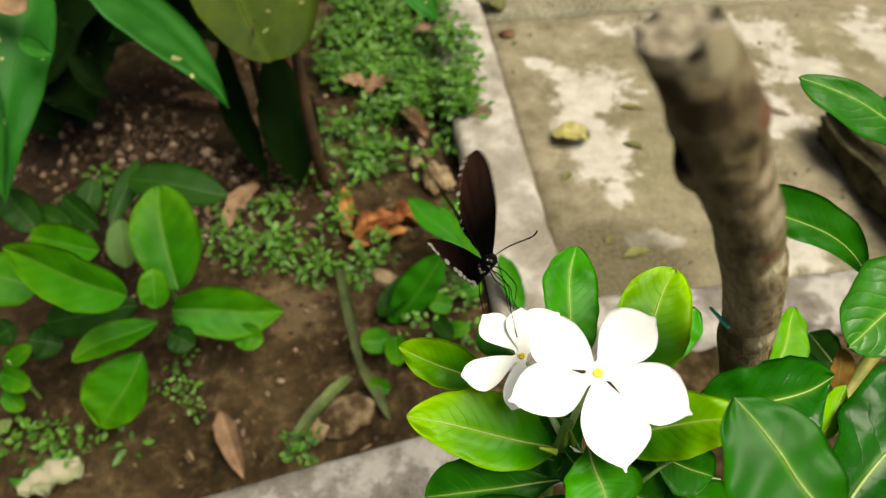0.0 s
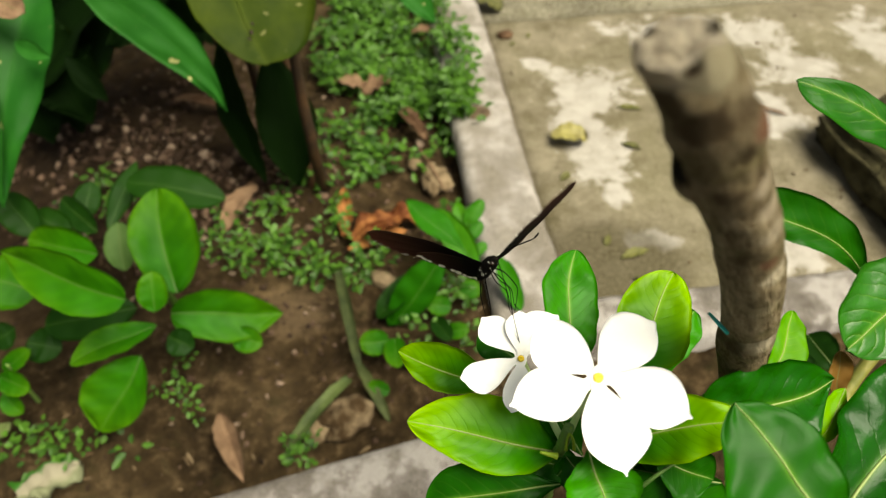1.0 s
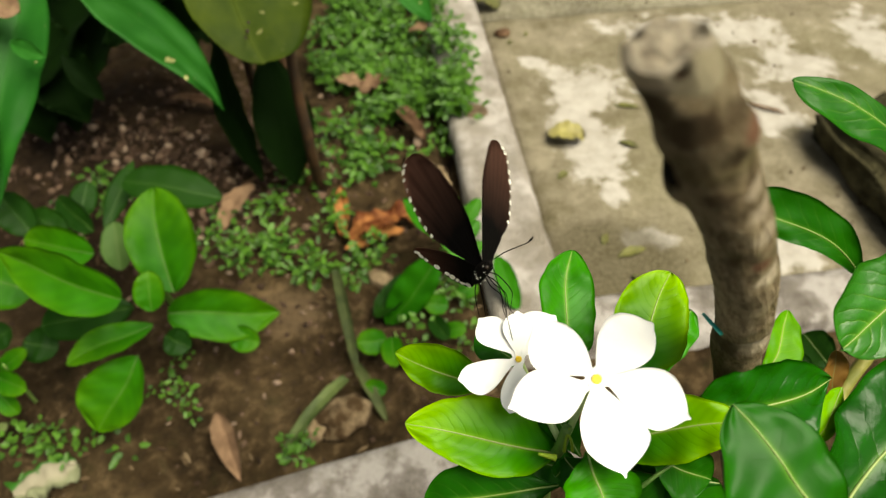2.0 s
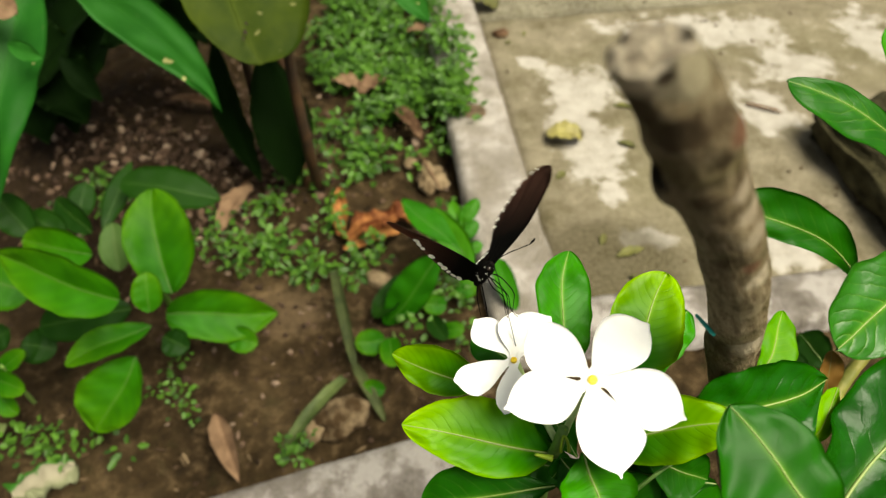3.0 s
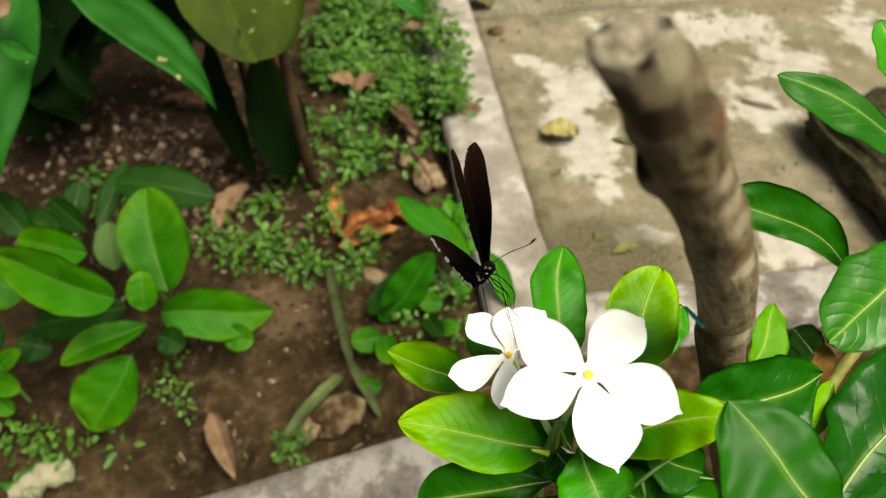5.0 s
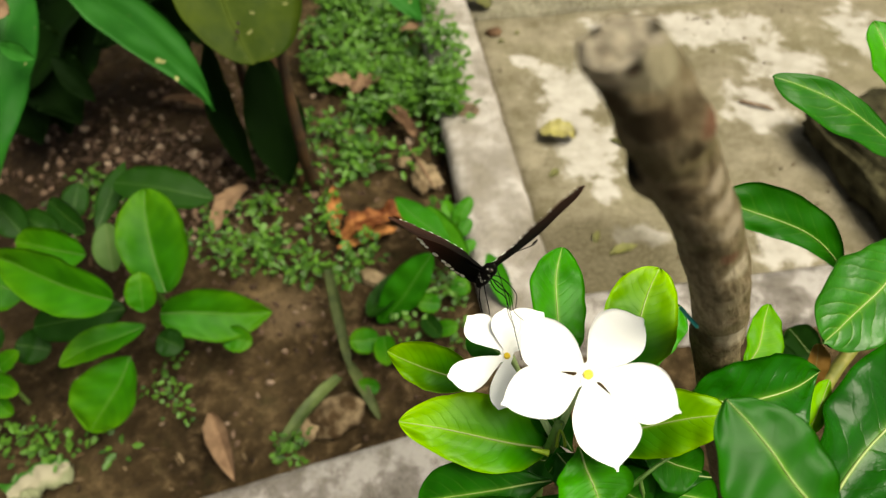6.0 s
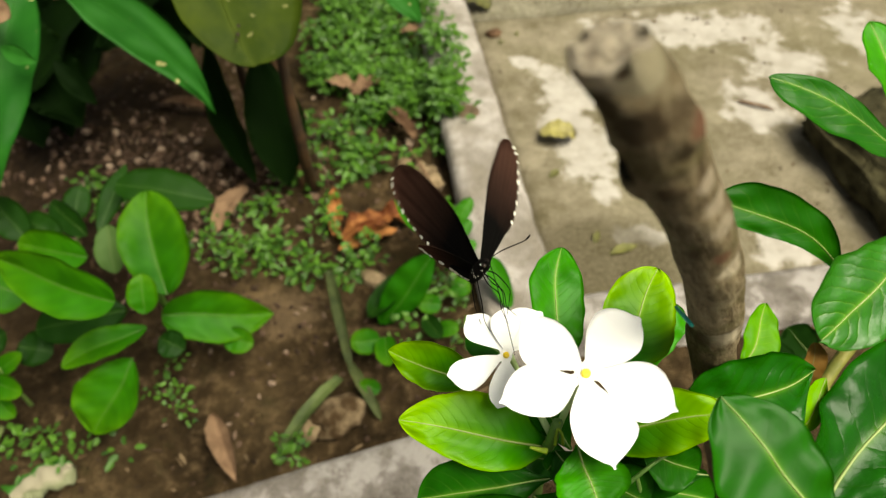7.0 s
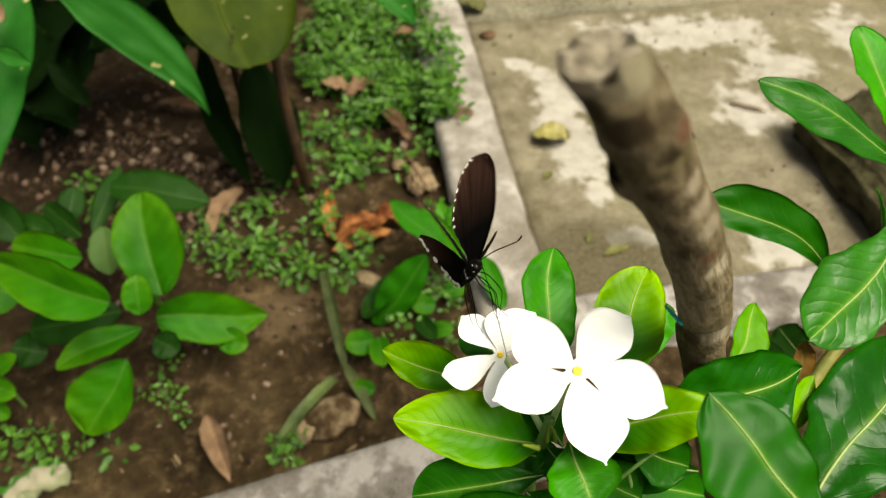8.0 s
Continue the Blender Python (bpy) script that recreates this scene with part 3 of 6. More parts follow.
def build_path():
    rough_slab("path", 0.002, 2.4, 0.002, 0.563, -0.08, 0.004, 0.012, 0.0016, M_PATH, "worn pale concrete path with bleached patches and stains", "path")
    rough_slab("path_far", 0.002, 2.4, 0.566, 4.0, -0.08, 0.004, 0.03, 0.002, M_PATHFAR, "grey weathered concrete path beyond a joint", "path")
    rough_slab("kerb_side", -0.083, 0.0, -0.066, 4.0, -0.08, 0.02, 0.008, 0.0018, M_KERB, "rough grey cement kerb along the flower bed", "kerb")
    rough_slab("kerb_front", 0.003, 2.4, -0.066, -0.001, -0.08, 0.02, 0.008, 0.0018, M_KERBNEAR, "rough grey cement kerb across the path's end", "kerb")


def build_near_kerb():
    a = Vector((-0.60, 0.105, 0))
    d = Vector((0.955, 0.296, 0))
    c = Vector((0.296, -0.955, 0))
    verts, faces = [], []
    nu, nv = 90, 9
    prof = [(0.0, -0.05), (0.0, 0.008), (0.003, 0.016), (0.010, 0.020), (0.03, 0.021), (0.05, 0.021), (0.068, 0.019), (0.075, 0.014), (0.078, 0.0), (0.078, -0.05)]
    for i in range(nu + 1):
        for o, h in prof:
            p = a + d * (0.74 * i / nu) + c * o
            k = 0.0022 * noise.noise(p * 24 + Vector((0, 0, h * 30))) + 0.001 * noise.noise(p * 80)
            verts.append((p.x + k * c.x, p.y + k * c.y, h + k))
    w = len(prof)
    for i in range(nu):
        for j in range(w - 1):
            b = i * w + j
            faces.append((b, b + w, b + w + 1, b + 1))
    faces += [tuple(range(w)), tuple(range(nu * w + w - 1, nu * w - 1, -1))]
    tagged(new("kerb_near", mesh_of("kerb_near", verts, faces, M_KERBNEAR)), "rough grey cement edging of the flower bed", "kerb", kind="structure")


build_ground()
build_path()
build_near_kerb()


# ---- loose things on the ground ----


def lump(name, at, size, material, seed, label, category, turn=0.0, rough=0.25, sub=3, flat=1.0, sink=0.25, group=""):
    bm = bmesh.new()
    bmesh.ops.create_icosphere(bm, subdivisions=sub, radius=1.0)
    for q in bm.verts:
        p = q.co.copy()
        k = 1 + rough * noise.noise(p * 1.3 + Vector((seed, 0, 0))) + rough * 0.4 * noise.noise(p * 3.5 + Vector((0, seed, 0)))
        q.co = Vector((p.x * size[0], p.y * size[1], p.z * size[2])) * k / 2
    me = bpy.data.meshes.new(name)
    bm.to_mesh(me)
    bm.free()
    me.materials.append(material)
    for f in me.polygons:
        f.use_smooth = flat > 0.5
    ob = new(name, me)
    ob.matrix_world = pose(at[0], at[1], at[2] + size[2] * (0.5 - sink), 0, 0, turn)
    return tagged(ob, label, category, group or ("stones in the bed" if name == "stone" else ""))


def fallen(name, base, tip, width, material, label, category="dead leaf", kind="ovate", curl=0.5, droop=0.1, twist=0, wave=2.5, group=""):
    leaf_seed[0] += 3.77
    length = (Vector(tip) - Vector(base)).length
    verts, faces, uvs, mid = blade(length, width, kind, curl, droop, wave, leaf_seed[0], 16, 8, 0.0005)
    ob = tagged(new(name, mesh_of(name, verts, faces, material, uvs)), label, category, group or {"dead_leaf": "dead leaves on the bed", "leaf_scrap": "leaf scraps on the path", "grass_blade": "limp strap leaves", "twig": "dry twigs"}.get(name, ""))
    y = (Vector(tip) - Vector(base)).normalized()
    z = (Vector((0, 0, 1)) - y * y.z).normalized()
    z.rotate(Matrix.Rotation(radians(twist), 3, y))
    m = Matrix((y.cross(z), y, z)).transposed().to_4x4()
    m.translation = Vector(base)
    ob.matrix_world = m
    return ob


def build_litter():
    lump("stone", (-0.095, 0.304, 0.0), (0.055, 0.036, 0.03), M_STONE, 1.0, "earth-stained buff stone half sunk in soil", "stone", 20, 0.5)
    lump("stone", (-0.118, 0.296, 0.0), (0.03, 0.026, 0.02), M_STONE, 4.0, "small earth-stained buff stone in soil", "stone", 70)
    lump("stone", (-0.0646, 0.474, 0.0), (0.034, 0.02, 0.018), M_STONE, 7.0, "small rounded brown stone on soil", "stone", -20)
    lump("stone", (-0.008, 0.640, 0.0), (0.036, 0.052, 0.007), M_STONE, 9.0, "flat pale buff stone beside the kerb", "stone", 10, 0.7)
    lump("stone", (-0.034, 0.664, 0.0), (0.02, 0.018, 0.012), M_STONE, 11.0, "small pale stone on soil", "stone", 30)
    lump("mud_patch", (0.0504, 0.7466, 0.0195), (0.036, 0.030, 0.003), M_MUD, 3.0, "thin brown mud patch dried on the kerb", "mud patch", 0, 0.2, 3, 1.0, 0.4)
    for x, y, z, w, a, l in ((0.150, 0.630, 0.005, 0.010, 40, 0.02), (0.245, 0.775, 0.005, 0.009, -10, 0.035), (0.238, 0.700, 0.005, 0.010, -25, 0.028), (0.205, 0.503, 0.005, 0.012, 20, 0.036),
                             (0.215, 0.475, 0.006, 0.012, -30, 0.030), (0.19, 0.52, 0.005, 0.008, 70, 0.02), (0.105, 0.925, 0.005, 0.007, 30, 0.012), (0.135, 0.945, 0.005, 0.006, 80, 0.012)):
        d = Vector((math.cos(radians(a)), math.sin(radians(a)), 0)) * l
        fallen("leaf_scrap", (x, y, z), (x + d.x, y + d.y, z + 0.001), w, M_SCRAP, "small withered olive leaf scrap on the concrete path", "fallen leaf", "lance", 0.3, 0.08)
    fallen("twig", (-0.247, 0.612, 0.010), (-0.205, 0.648, 0.012), 0.004, M_DEAD, "short dry brown twig on soil", "twig", "strap", 0.6, 0.02)
    fallen("twig", (-0.028, 0.690, 0.006), (0.006, 0.610, 0.006), 0.003, M_DEAD, "thin dry brown twig on soil beside the kerb", "twig", "strap", 0.6, 0.02)
    fallen("twig", (0.432, 0.775, 0.006), (0.478, 0.755, 0.006), 0.006, M_DEAD, "short dry brown twig on the concrete path", "twig", "strap", 0.6, 0.02)
    fallen("fallen_leaf", (0.055, 1.045, 0.022), (0.10, 1.02, 0.010), 0.035, M_SCRAP, "yellow-green fallen leaf at the kerb", "fallen leaf", "oval", 0.2, 0.05)
    lump("nut", (0.0997, 0.9497, 0.004), (0.026, 0.018, 0.014), M_DEAD, 12.0, "small brown dry husk on the concrete path", "husk", 10)
    fallen("dead_leaf", (-0.120, 0.612, 0.012), (-0.112, 0.530, 0.012), 0.018, M_RUST, "curled rusty orange dead leaf on soil", curl=1.0, droop=-0.12)
    fallen("dead_leaf", (-0.112, 0.528, 0.010), (-0.022, 0.560, 0.016), 0.034, M_RUST, "crumpled rusty orange dead leaf on soil", curl=0.4, droop=0.10, wave=8)
    fallen("dead_leaf", (-0.108, 0.516, 0.006), (-0.04, 0.542, 0.01), 0.02, M_RUST, "crumpled rusty orange dead leaf on soil", curl=0.6, droop=0.05, wave=4)
    fallen("dead_leaf", (-0.2297, 0.6183, 0.012), (-0.2571, 0.540, 0.008), 0.026, M_DEAD, "grey-brown dead leaf on soil", curl=0.3)
    fallen("dead_leaf", (-0.212, 0.308, 0.012), (-0.178, 0.242, 0.008), 0.021, M_DEAD, "folded buff dead leaf on soil", "dead leaf", "lance", 1.1)
    fallen("dead_leaf", (-0.150, 0.825, 0.016), (-0.100, 0.795, 0.018), 0.022, M_DEAD, "buff dead leaf among creeping weeds", curl=0.4, wave=4)
    fallen("dead_leaf", (-0.110, 0.785, 0.016), (-0.068, 0.825, 0.018), 0.026, M_DEAD, "buff dead leaf among creeping weeds", curl=0.5, wave=5)
    fallen("dead_leaf", (-0.062, 0.765, 0.014), (-0.018, 0.700, 0.010), 0.020, M_DEAD, "narrow brown dead leaf beside the kerb", curl=0.5, wave=4)
    fallen("dead_leaf", (-0.046, 0.930, 0.024), (-0.012, 0.936, 0.024), 0.016, M_DEAD, "buff dead leaf among creeping weeds", curl=0.4, wave=4)
    fallen("dead_leaf", (-0.372, 0.775, 0.02), (-0.30, 0.768, 0.01), 0.016, M_DEAD, "narrow orange-brown dead leaf on soil", curl=0.5)
    fallen("pale_leaf", (-0.378, 0.232, 0.008), (-0.330, 0.262, 0.008), 0.034, M_PALE, "bleached green and white leaf on soil", "fallen leaf", "oval", 0.15, 0.06, 0, 7)
    fallen("yellow_leaf", (0.145, 0.706, 0.012), (0.192, 0.70, 0.012), 0.038, M_YLEAF, "curled yellow fallen leaf on the concrete path", "fallen leaf", "round", 0.35, 0.12)
    fallen("grass_blade", (-0.455, 0.245, 0.006), (-0.408, 0.300, 0.012), 0.026, M_STRAP, "broad limp grey-green leaf lying on soil", "strap leaf", "strap", 0.25, 0.05)
    fallen("grass_blade", (-0.0904, 0.3401, 0.022), (-0.147, 0.264, 0.006), 0.013, M_STRAP, "limp grey-green strap leaf lying on soil", "strap leaf", "strap", 0.25, 0.12)
    fallen("grass_blade", (-0.1122, 0.468, 0.028), (-0.0797, 0.3451, 0.02), 0.012, M_STRAPDARK, "limp grey-green strap leaf lying on soil", "strap leaf", "strap", 0.3, 0.04)
    fallen("grass_blade", (-0.082, 0.355, 0.02), (-0.0497, 0.3016, 0.005), 0.011, M_STRAPDARK, "limp grey-green strap leaf lying on soil", "strap leaf", "strap", 0.3, 0.08)


def build_block():
    """A mossy masonry block lying on the path."""
    bm = bmesh.new()
    bmesh.ops.create_cube(bm, size=1.0)
    bmesh.ops.scale(bm, vec=(0.30, 0.20, 0.055), verts=bm.verts)
    bmesh.ops.bevel(bm, geom=bm.edges[:], offset=0.012, segments=3, affect="EDGES")
    bmesh.ops.subdivide_edges(bm, edges=bm.edges[:], cuts=8, use_grid_fill=True)
    for q in bm.verts:
        q.co += q.co.normalized() * (0.026 * noise.noise(q.co * 11) + 0.014 * noise.noise(q.co * 30) + 0.006 * noise.noise(q.co * 80))
    me = bpy.data.meshes.new("stone_block")
    bm.to_mesh(me)
    bm.free()
    me.materials.append(M_BLOCK)
    for p in me.polygons:
        p.use_smooth = True
    ob = tagged(new("stone_block", me), "dark mossy stone block lying on the concrete path", "stone block")
    ob.matrix_world = pose(0.615, 0.583, 0.031, 0, 0, -79)


build_litter()
build_block()


# ---- the stump of a cut branch ----


def build_stick():
    ob = thing("cut_branch", "weathered brown cut branch with pale bare end, upright in soil", "branch", (0.250, 0.172, 0.0))
    pts = [(0.250, 0.172, -0.02), (0.182, 0.154, 0.20), (0.1020, 0.1235, 0.4152), (0.0940, 0.1183, 0.4401), (0.0847, 0.1114, 0.4651), (0.0770, 0.1061, 0.4842), (0.0689, 0.1010, 0.5008), (0.0622, 0.0967, 0.5152), (0.0546, 0.0930, 0.5282), (0.0483, 0.0901, 0.5386), (0.0445, 0.0874, 0.5470), (0.0408, 0.0862, 0.5540), (0.0361, 0.0843, 0.5613), (0.0318, 0.0824, 0.5676)]
    thick = [0.012, 0.0095, 0.0077, 0.0079, 0.0077, 0.0075, 0.0075, 0.0071, 0.0070, 0.0077, 0.0070, 0.0063, 0.0063, 0.0057]
    per, sides = 24, 56
    path = smooth_path(pts, per)
    rad = [float(np.interp(i / per, range(len(thick)), thick)) for i in range(len(path))]
    body = len(path) - 1
    tip_dir = (path[-1] - path[-3]).normalized()
    for k in range(1, 9):
        path.append(path[body] + tip_dir * 0.00006 * k)
        rad.append(rad[body] * max(0.02, 1 - k / 8))
    end = path[-1]
    verts, faces, _ = tube_data(path, rad, sides, 0.0, 3.0)
    # Swellings and dents: the scar's rim above and below, the scar's hollow, a knob, dimples in the end.
    bumps = (((0.0372, 0.0862, 0.5490), 0.0060, 0.0010), ((0.0405, 0.0868, 0.5345), 0.0065, 0.0016), ((0.0372, 0.0862, 0.5425), 0.0042, -0.0016),
             ((0.0475, 0.0823, 0.5527), 0.0062, 0.0015), ((0.0324, 0.0766, 0.5667), 0.0030, -0.0012), ((0.0287, 0.0765, 0.5692), 0.0026, -0.0010),
             ((0.0744, 0.0954, 0.4984), 0.0080, -0.0009), ((0.0918, 0.1081, 0.4488), 0.0100, -0.0010))
    for k, q in enumerate(verts):
        ring, core = k // sides, path[k // sides]
        if ring < body:
            out = (q - core).normalized()
            near = max(0.0, 1 - (q - path[body]).length / 0.02)
            grain = noise.noise(Vector((out.x * 7, out.y * 7, q.z * 55)))
            push = 0.0005 * noise.noise(q * 60) + 0.00035 * noise.noise(q * 220) + 0.0002 * grain + 0.0010 * near * noise.noise(q * 230)
            for spot, size, much in bumps:
                d = (q - Vector(spot)).length / size
                if d < 1:
                    push += much * (1 - d * d) ** 2
            q += out * push
        if ring > body - 60:
            lift = 0.0026 * noise.noise(q * 170) + 0.0018 * noise.noise(q * 420) - 0.25 * (q.x - end.x - 0.001) - 0.5 * (q - end).dot(Vector((0, 0.77, 0.64)))
            q += tip_dir * lift * (1.0 if ring >= body else ((ring - body + 60) / 60) ** 1.5)
    inv = ob.matrix_basis.inverted()
    cut = [f for f in faces if min(f) >= body * sides]
    gone = set(cut)
    part("bark", mesh_of("bark", [inv @ q for q in verts], [f for f in faces if f not in gone], M_BARK), ob)
    part("peeled_end", mesh_of("peeled_end", [inv @ q for q in verts], cut, M_PEELED), ob, "pale bare wood where the bark has peeled")
    low, high = Vector((0.0789, 0.1068, 0.4590)), Vector((0.0770, 0.1156, 0.4559))
    part("tie", mesh_of("tie", *tube_data([inv @ low, inv @ low.lerp(high, 0.5), inv @ high], [0.0006, 0.0007, 0.0005], 6)[:2], M_TEAL), ob, "thin teal plastic tie")


build_stick()

# ---- plants ----


def build_periwinkle():
    plant = plant_thing("periwinkle", "white-flowered periwinkle shoot with glossy yellow-green leaves", "flowering plant", (0.06, 0.13, 0.0), "obovate", "green", "rib")
    stem(plant, [(0.06, 0.13, -0.01), (0.055, 0.128, 0.2), (0.044, 0.118, 0.36), (0.0385, 0.0985, 0.400), (0.040, 0.1, 0.415)], 0.0032, 0.0018, M_STEM)
    stem(plant, [(0.040, 0.100, 0.402), (0.046, 0.108, 0.425), (0.0462, 0.1060, 0.4375)], 0.0012, 0.0010, M_TUBE, "flower_tube")
    stem(plant, [(0.040, 0.100, 0.402), (0.030, 0.118, 0.412), (0.0262, 0.1215, 0.4210)], 0.0012, 0.0010, M_TUBE, "flower_tube")
    leaf(plant, (0.0385, 0.0996, 0.3968), (-0.0119, 0.1046, 0.4101), 0.0250, 10, shape=(0.44, 0.58, 0.63), lop=0.13, bend=-0.004, sway=-0.007, fold=0.1, droop=0.04, mat=M_YELLOW)
    leaf(plant, (0.0182, 0.1343, 0.3802), (-0.0175, 0.1472, 0.3845), 0.0188, -10, shape=(0.49, 0.70, 0.64), lop=0.17, bend=-0.028, sway=0.002, fold=0.2, droop=0.04, mat=M_YELLOW)
    leaf(plant, (0.0459, 0.1301, 0.3963), (0.0518, 0.1743, 0.4138), 0.0220, 8, shape=(0.60, 0.50, 0.60), lop=0.00, bend=-0.037, sway=0.020, fold=0.2, droop=0.04)
    leaf(plant, (0.0631, 0.1197, 0.4137), (0.0816, 0.1521, 0.4278), 0.0257, -15, shape=(0.43, 0.41, 0.46), lop=-0.00, bend=0.009, sway=0.019, fold=0.15, droop=0.04, mat=M_YELLOW)
    leaf(plant, (0.0824, 0.1319, 0.3782), (0.0999, 0.1589, 0.3944), 0.0187, 20, shape=(0.66, 0.91, 0.48), lop=-0.02, bend=-0.132, sway=-0.011, fold=0.2, droop=0.04)
    leaf(plant, (0.0585, 0.1016, 0.4024), (0.0938, 0.0977, 0.4221), 0.0218, 0, shape=(0.42, 0.33, 0.55), lop=-0.01, bend=-0.029, sway=0.009, fold=0.1, droop=0.04, mat=M_YELLOW)
    leaf(plant, (0.0445, 0.0911, 0.4171), (0.0490, 0.0719, 0.4127), 0.0231, -5)
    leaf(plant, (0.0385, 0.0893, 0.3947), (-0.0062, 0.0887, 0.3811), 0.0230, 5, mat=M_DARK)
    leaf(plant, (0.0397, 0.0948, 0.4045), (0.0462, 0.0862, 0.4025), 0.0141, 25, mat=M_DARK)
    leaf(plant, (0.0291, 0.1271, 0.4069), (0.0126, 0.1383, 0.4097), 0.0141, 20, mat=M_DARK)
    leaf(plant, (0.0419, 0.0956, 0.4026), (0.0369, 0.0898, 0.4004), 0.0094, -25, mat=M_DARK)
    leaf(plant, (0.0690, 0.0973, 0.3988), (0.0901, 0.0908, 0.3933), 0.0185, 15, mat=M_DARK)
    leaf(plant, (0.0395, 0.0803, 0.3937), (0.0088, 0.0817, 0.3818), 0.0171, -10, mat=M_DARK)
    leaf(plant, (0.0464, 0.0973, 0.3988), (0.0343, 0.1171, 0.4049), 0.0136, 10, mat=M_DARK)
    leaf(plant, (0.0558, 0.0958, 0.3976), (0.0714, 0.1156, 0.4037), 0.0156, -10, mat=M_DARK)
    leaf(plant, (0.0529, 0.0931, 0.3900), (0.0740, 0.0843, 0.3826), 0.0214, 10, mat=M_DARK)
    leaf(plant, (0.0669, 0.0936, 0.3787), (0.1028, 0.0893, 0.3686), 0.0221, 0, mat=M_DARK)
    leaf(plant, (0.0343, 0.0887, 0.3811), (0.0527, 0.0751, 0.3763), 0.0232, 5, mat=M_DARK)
    leaf(plant, (0.0616, 0.1066, 0.3962), (0.0848, 0.1015, 0.3892), 0.0182, 15)
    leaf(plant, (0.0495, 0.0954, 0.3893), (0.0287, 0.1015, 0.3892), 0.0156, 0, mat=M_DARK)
    stem(plant, [(0.0364, 0.0935, 0.4074), (0.0340, 0.0937, 0.4082), (0.0308, 0.0941, 0.4091)], 0.0012, 0.0004, M_BUD, "bud")
    stem(plant, [(0.0466, 0.0897, 0.4159), (0.0474, 0.0873, 0.4152), (0.0486, 0.0847, 0.4143)], 0.0013, 0.0003, M_BUD, "bud")
    stem(plant, [(0.0390, 0.0945, 0.4095), (0.0393, 0.0968, 0.4127), (0.0406, 0.0998, 0.4153)], 0.0006, 0.0003, M_BUD, "bud")
    stem(plant, [(0.0417, 0.0945, 0.4095), (0.0411, 0.0968, 0.4127), (0.0392, 0.0993, 0.4148)], 0.0006, 0.0003, M_BUD, "bud")
    return plant


def build_periwinkle_front():
    plant = plant_thing("periwinkle", "low periwinkle shoot with broad dark glossy leaves", "flowering plant", (0.16, 0.12, 0.0), "obovate", "green", "rib")
    stem(plant, [(0.16, 0.12, -0.01), (0.150, 0.106, 0.2), (0.141, 0.090, 0.33), (0.128, 0.076, 0.385)], 0.0036, 0.0022, M_STEM)
    stem(plant, [(0.0774, 0.0799, 0.3607), (0.0712, 0.0879, 0.3831), (0.0689, 0.0927, 0.3910)], .0009, .0008, M_STEM, "stalk")
    stem(plant, [(0.0911, 0.0831, 0.3503), (0.0815, 0.0955, 0.3738), (0.0772, 0.0986, 0.3816)], .0009, .0008, M_STEM, "stalk")
    stem(plant, [(0.1018, 0.0838, 0.3483), (0.0951, 0.0982, 0.3695), (0.0922, 0.1048, 0.3816)], .0009, .0008, M_STEM, "stalk")
    # not a stalk: the pale midrib of a dark leaf, built as a thin stem
    stem(plant, [(0.0548, 0.0821, 0.3913), (0.0645, 0.0873, 0.3982), (0.0749, 0.0931, 0.4018), (0.0875, 0.0983, 0.4022)], .0010, .0003, M_STEM, "stalk")
    stem(plant, [(0.0828, 0.1084, 0.4173), (0.108, 0.092, 0.385), (0.132, 0.082, 0.370)], .0010, .0014, M_STEM, "stalk")
    leaf(plant, (0.1011, 0.0578, 0.4396), (0.0764, 0.0875, 0.4552), 0.0309, 8, shape=(0.51, 0.39, 0.66), lop=-0.19, bend=-0.025, sway=-0.016, fold=0.1, droop=0.04, mat=M_SATIN)
    leaf(plant, (0.1391, 0.0838, 0.3705), (0.1969, 0.1414, 0.3862), 0.0459, -8, shape=(0.61, 0.55, 0.55), lop=-0.03, bend=0.009, sway=-0.027, fold=0.15, droop=0.04, mat=M_GLOSS)
    leaf(plant, (0.0828, 0.1084, 0.4173), (0.1306, 0.1168, 0.4148), 0.0347, 10, shape=(0.49, 0.57, 0.72), lop=0.13, bend=0.100, sway=0.007, fold=0.15, droop=0.04, mat=M_GLOSS)
    leaf(plant, (0.1513, 0.1286, 0.3870), (0.1361, 0.1102, 0.3794), 0.0100, 0, shape=(0.48, 0.70, 0.44), lop=0.18, bend=-0.045, sway=0.022, fold=0.1, droop=0.04, mat=M_LIME)
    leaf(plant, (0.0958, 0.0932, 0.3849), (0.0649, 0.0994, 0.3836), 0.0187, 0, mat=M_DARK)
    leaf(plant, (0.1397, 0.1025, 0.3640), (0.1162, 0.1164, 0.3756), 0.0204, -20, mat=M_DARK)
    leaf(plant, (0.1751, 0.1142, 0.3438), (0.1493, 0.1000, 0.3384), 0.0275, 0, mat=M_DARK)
    return plant


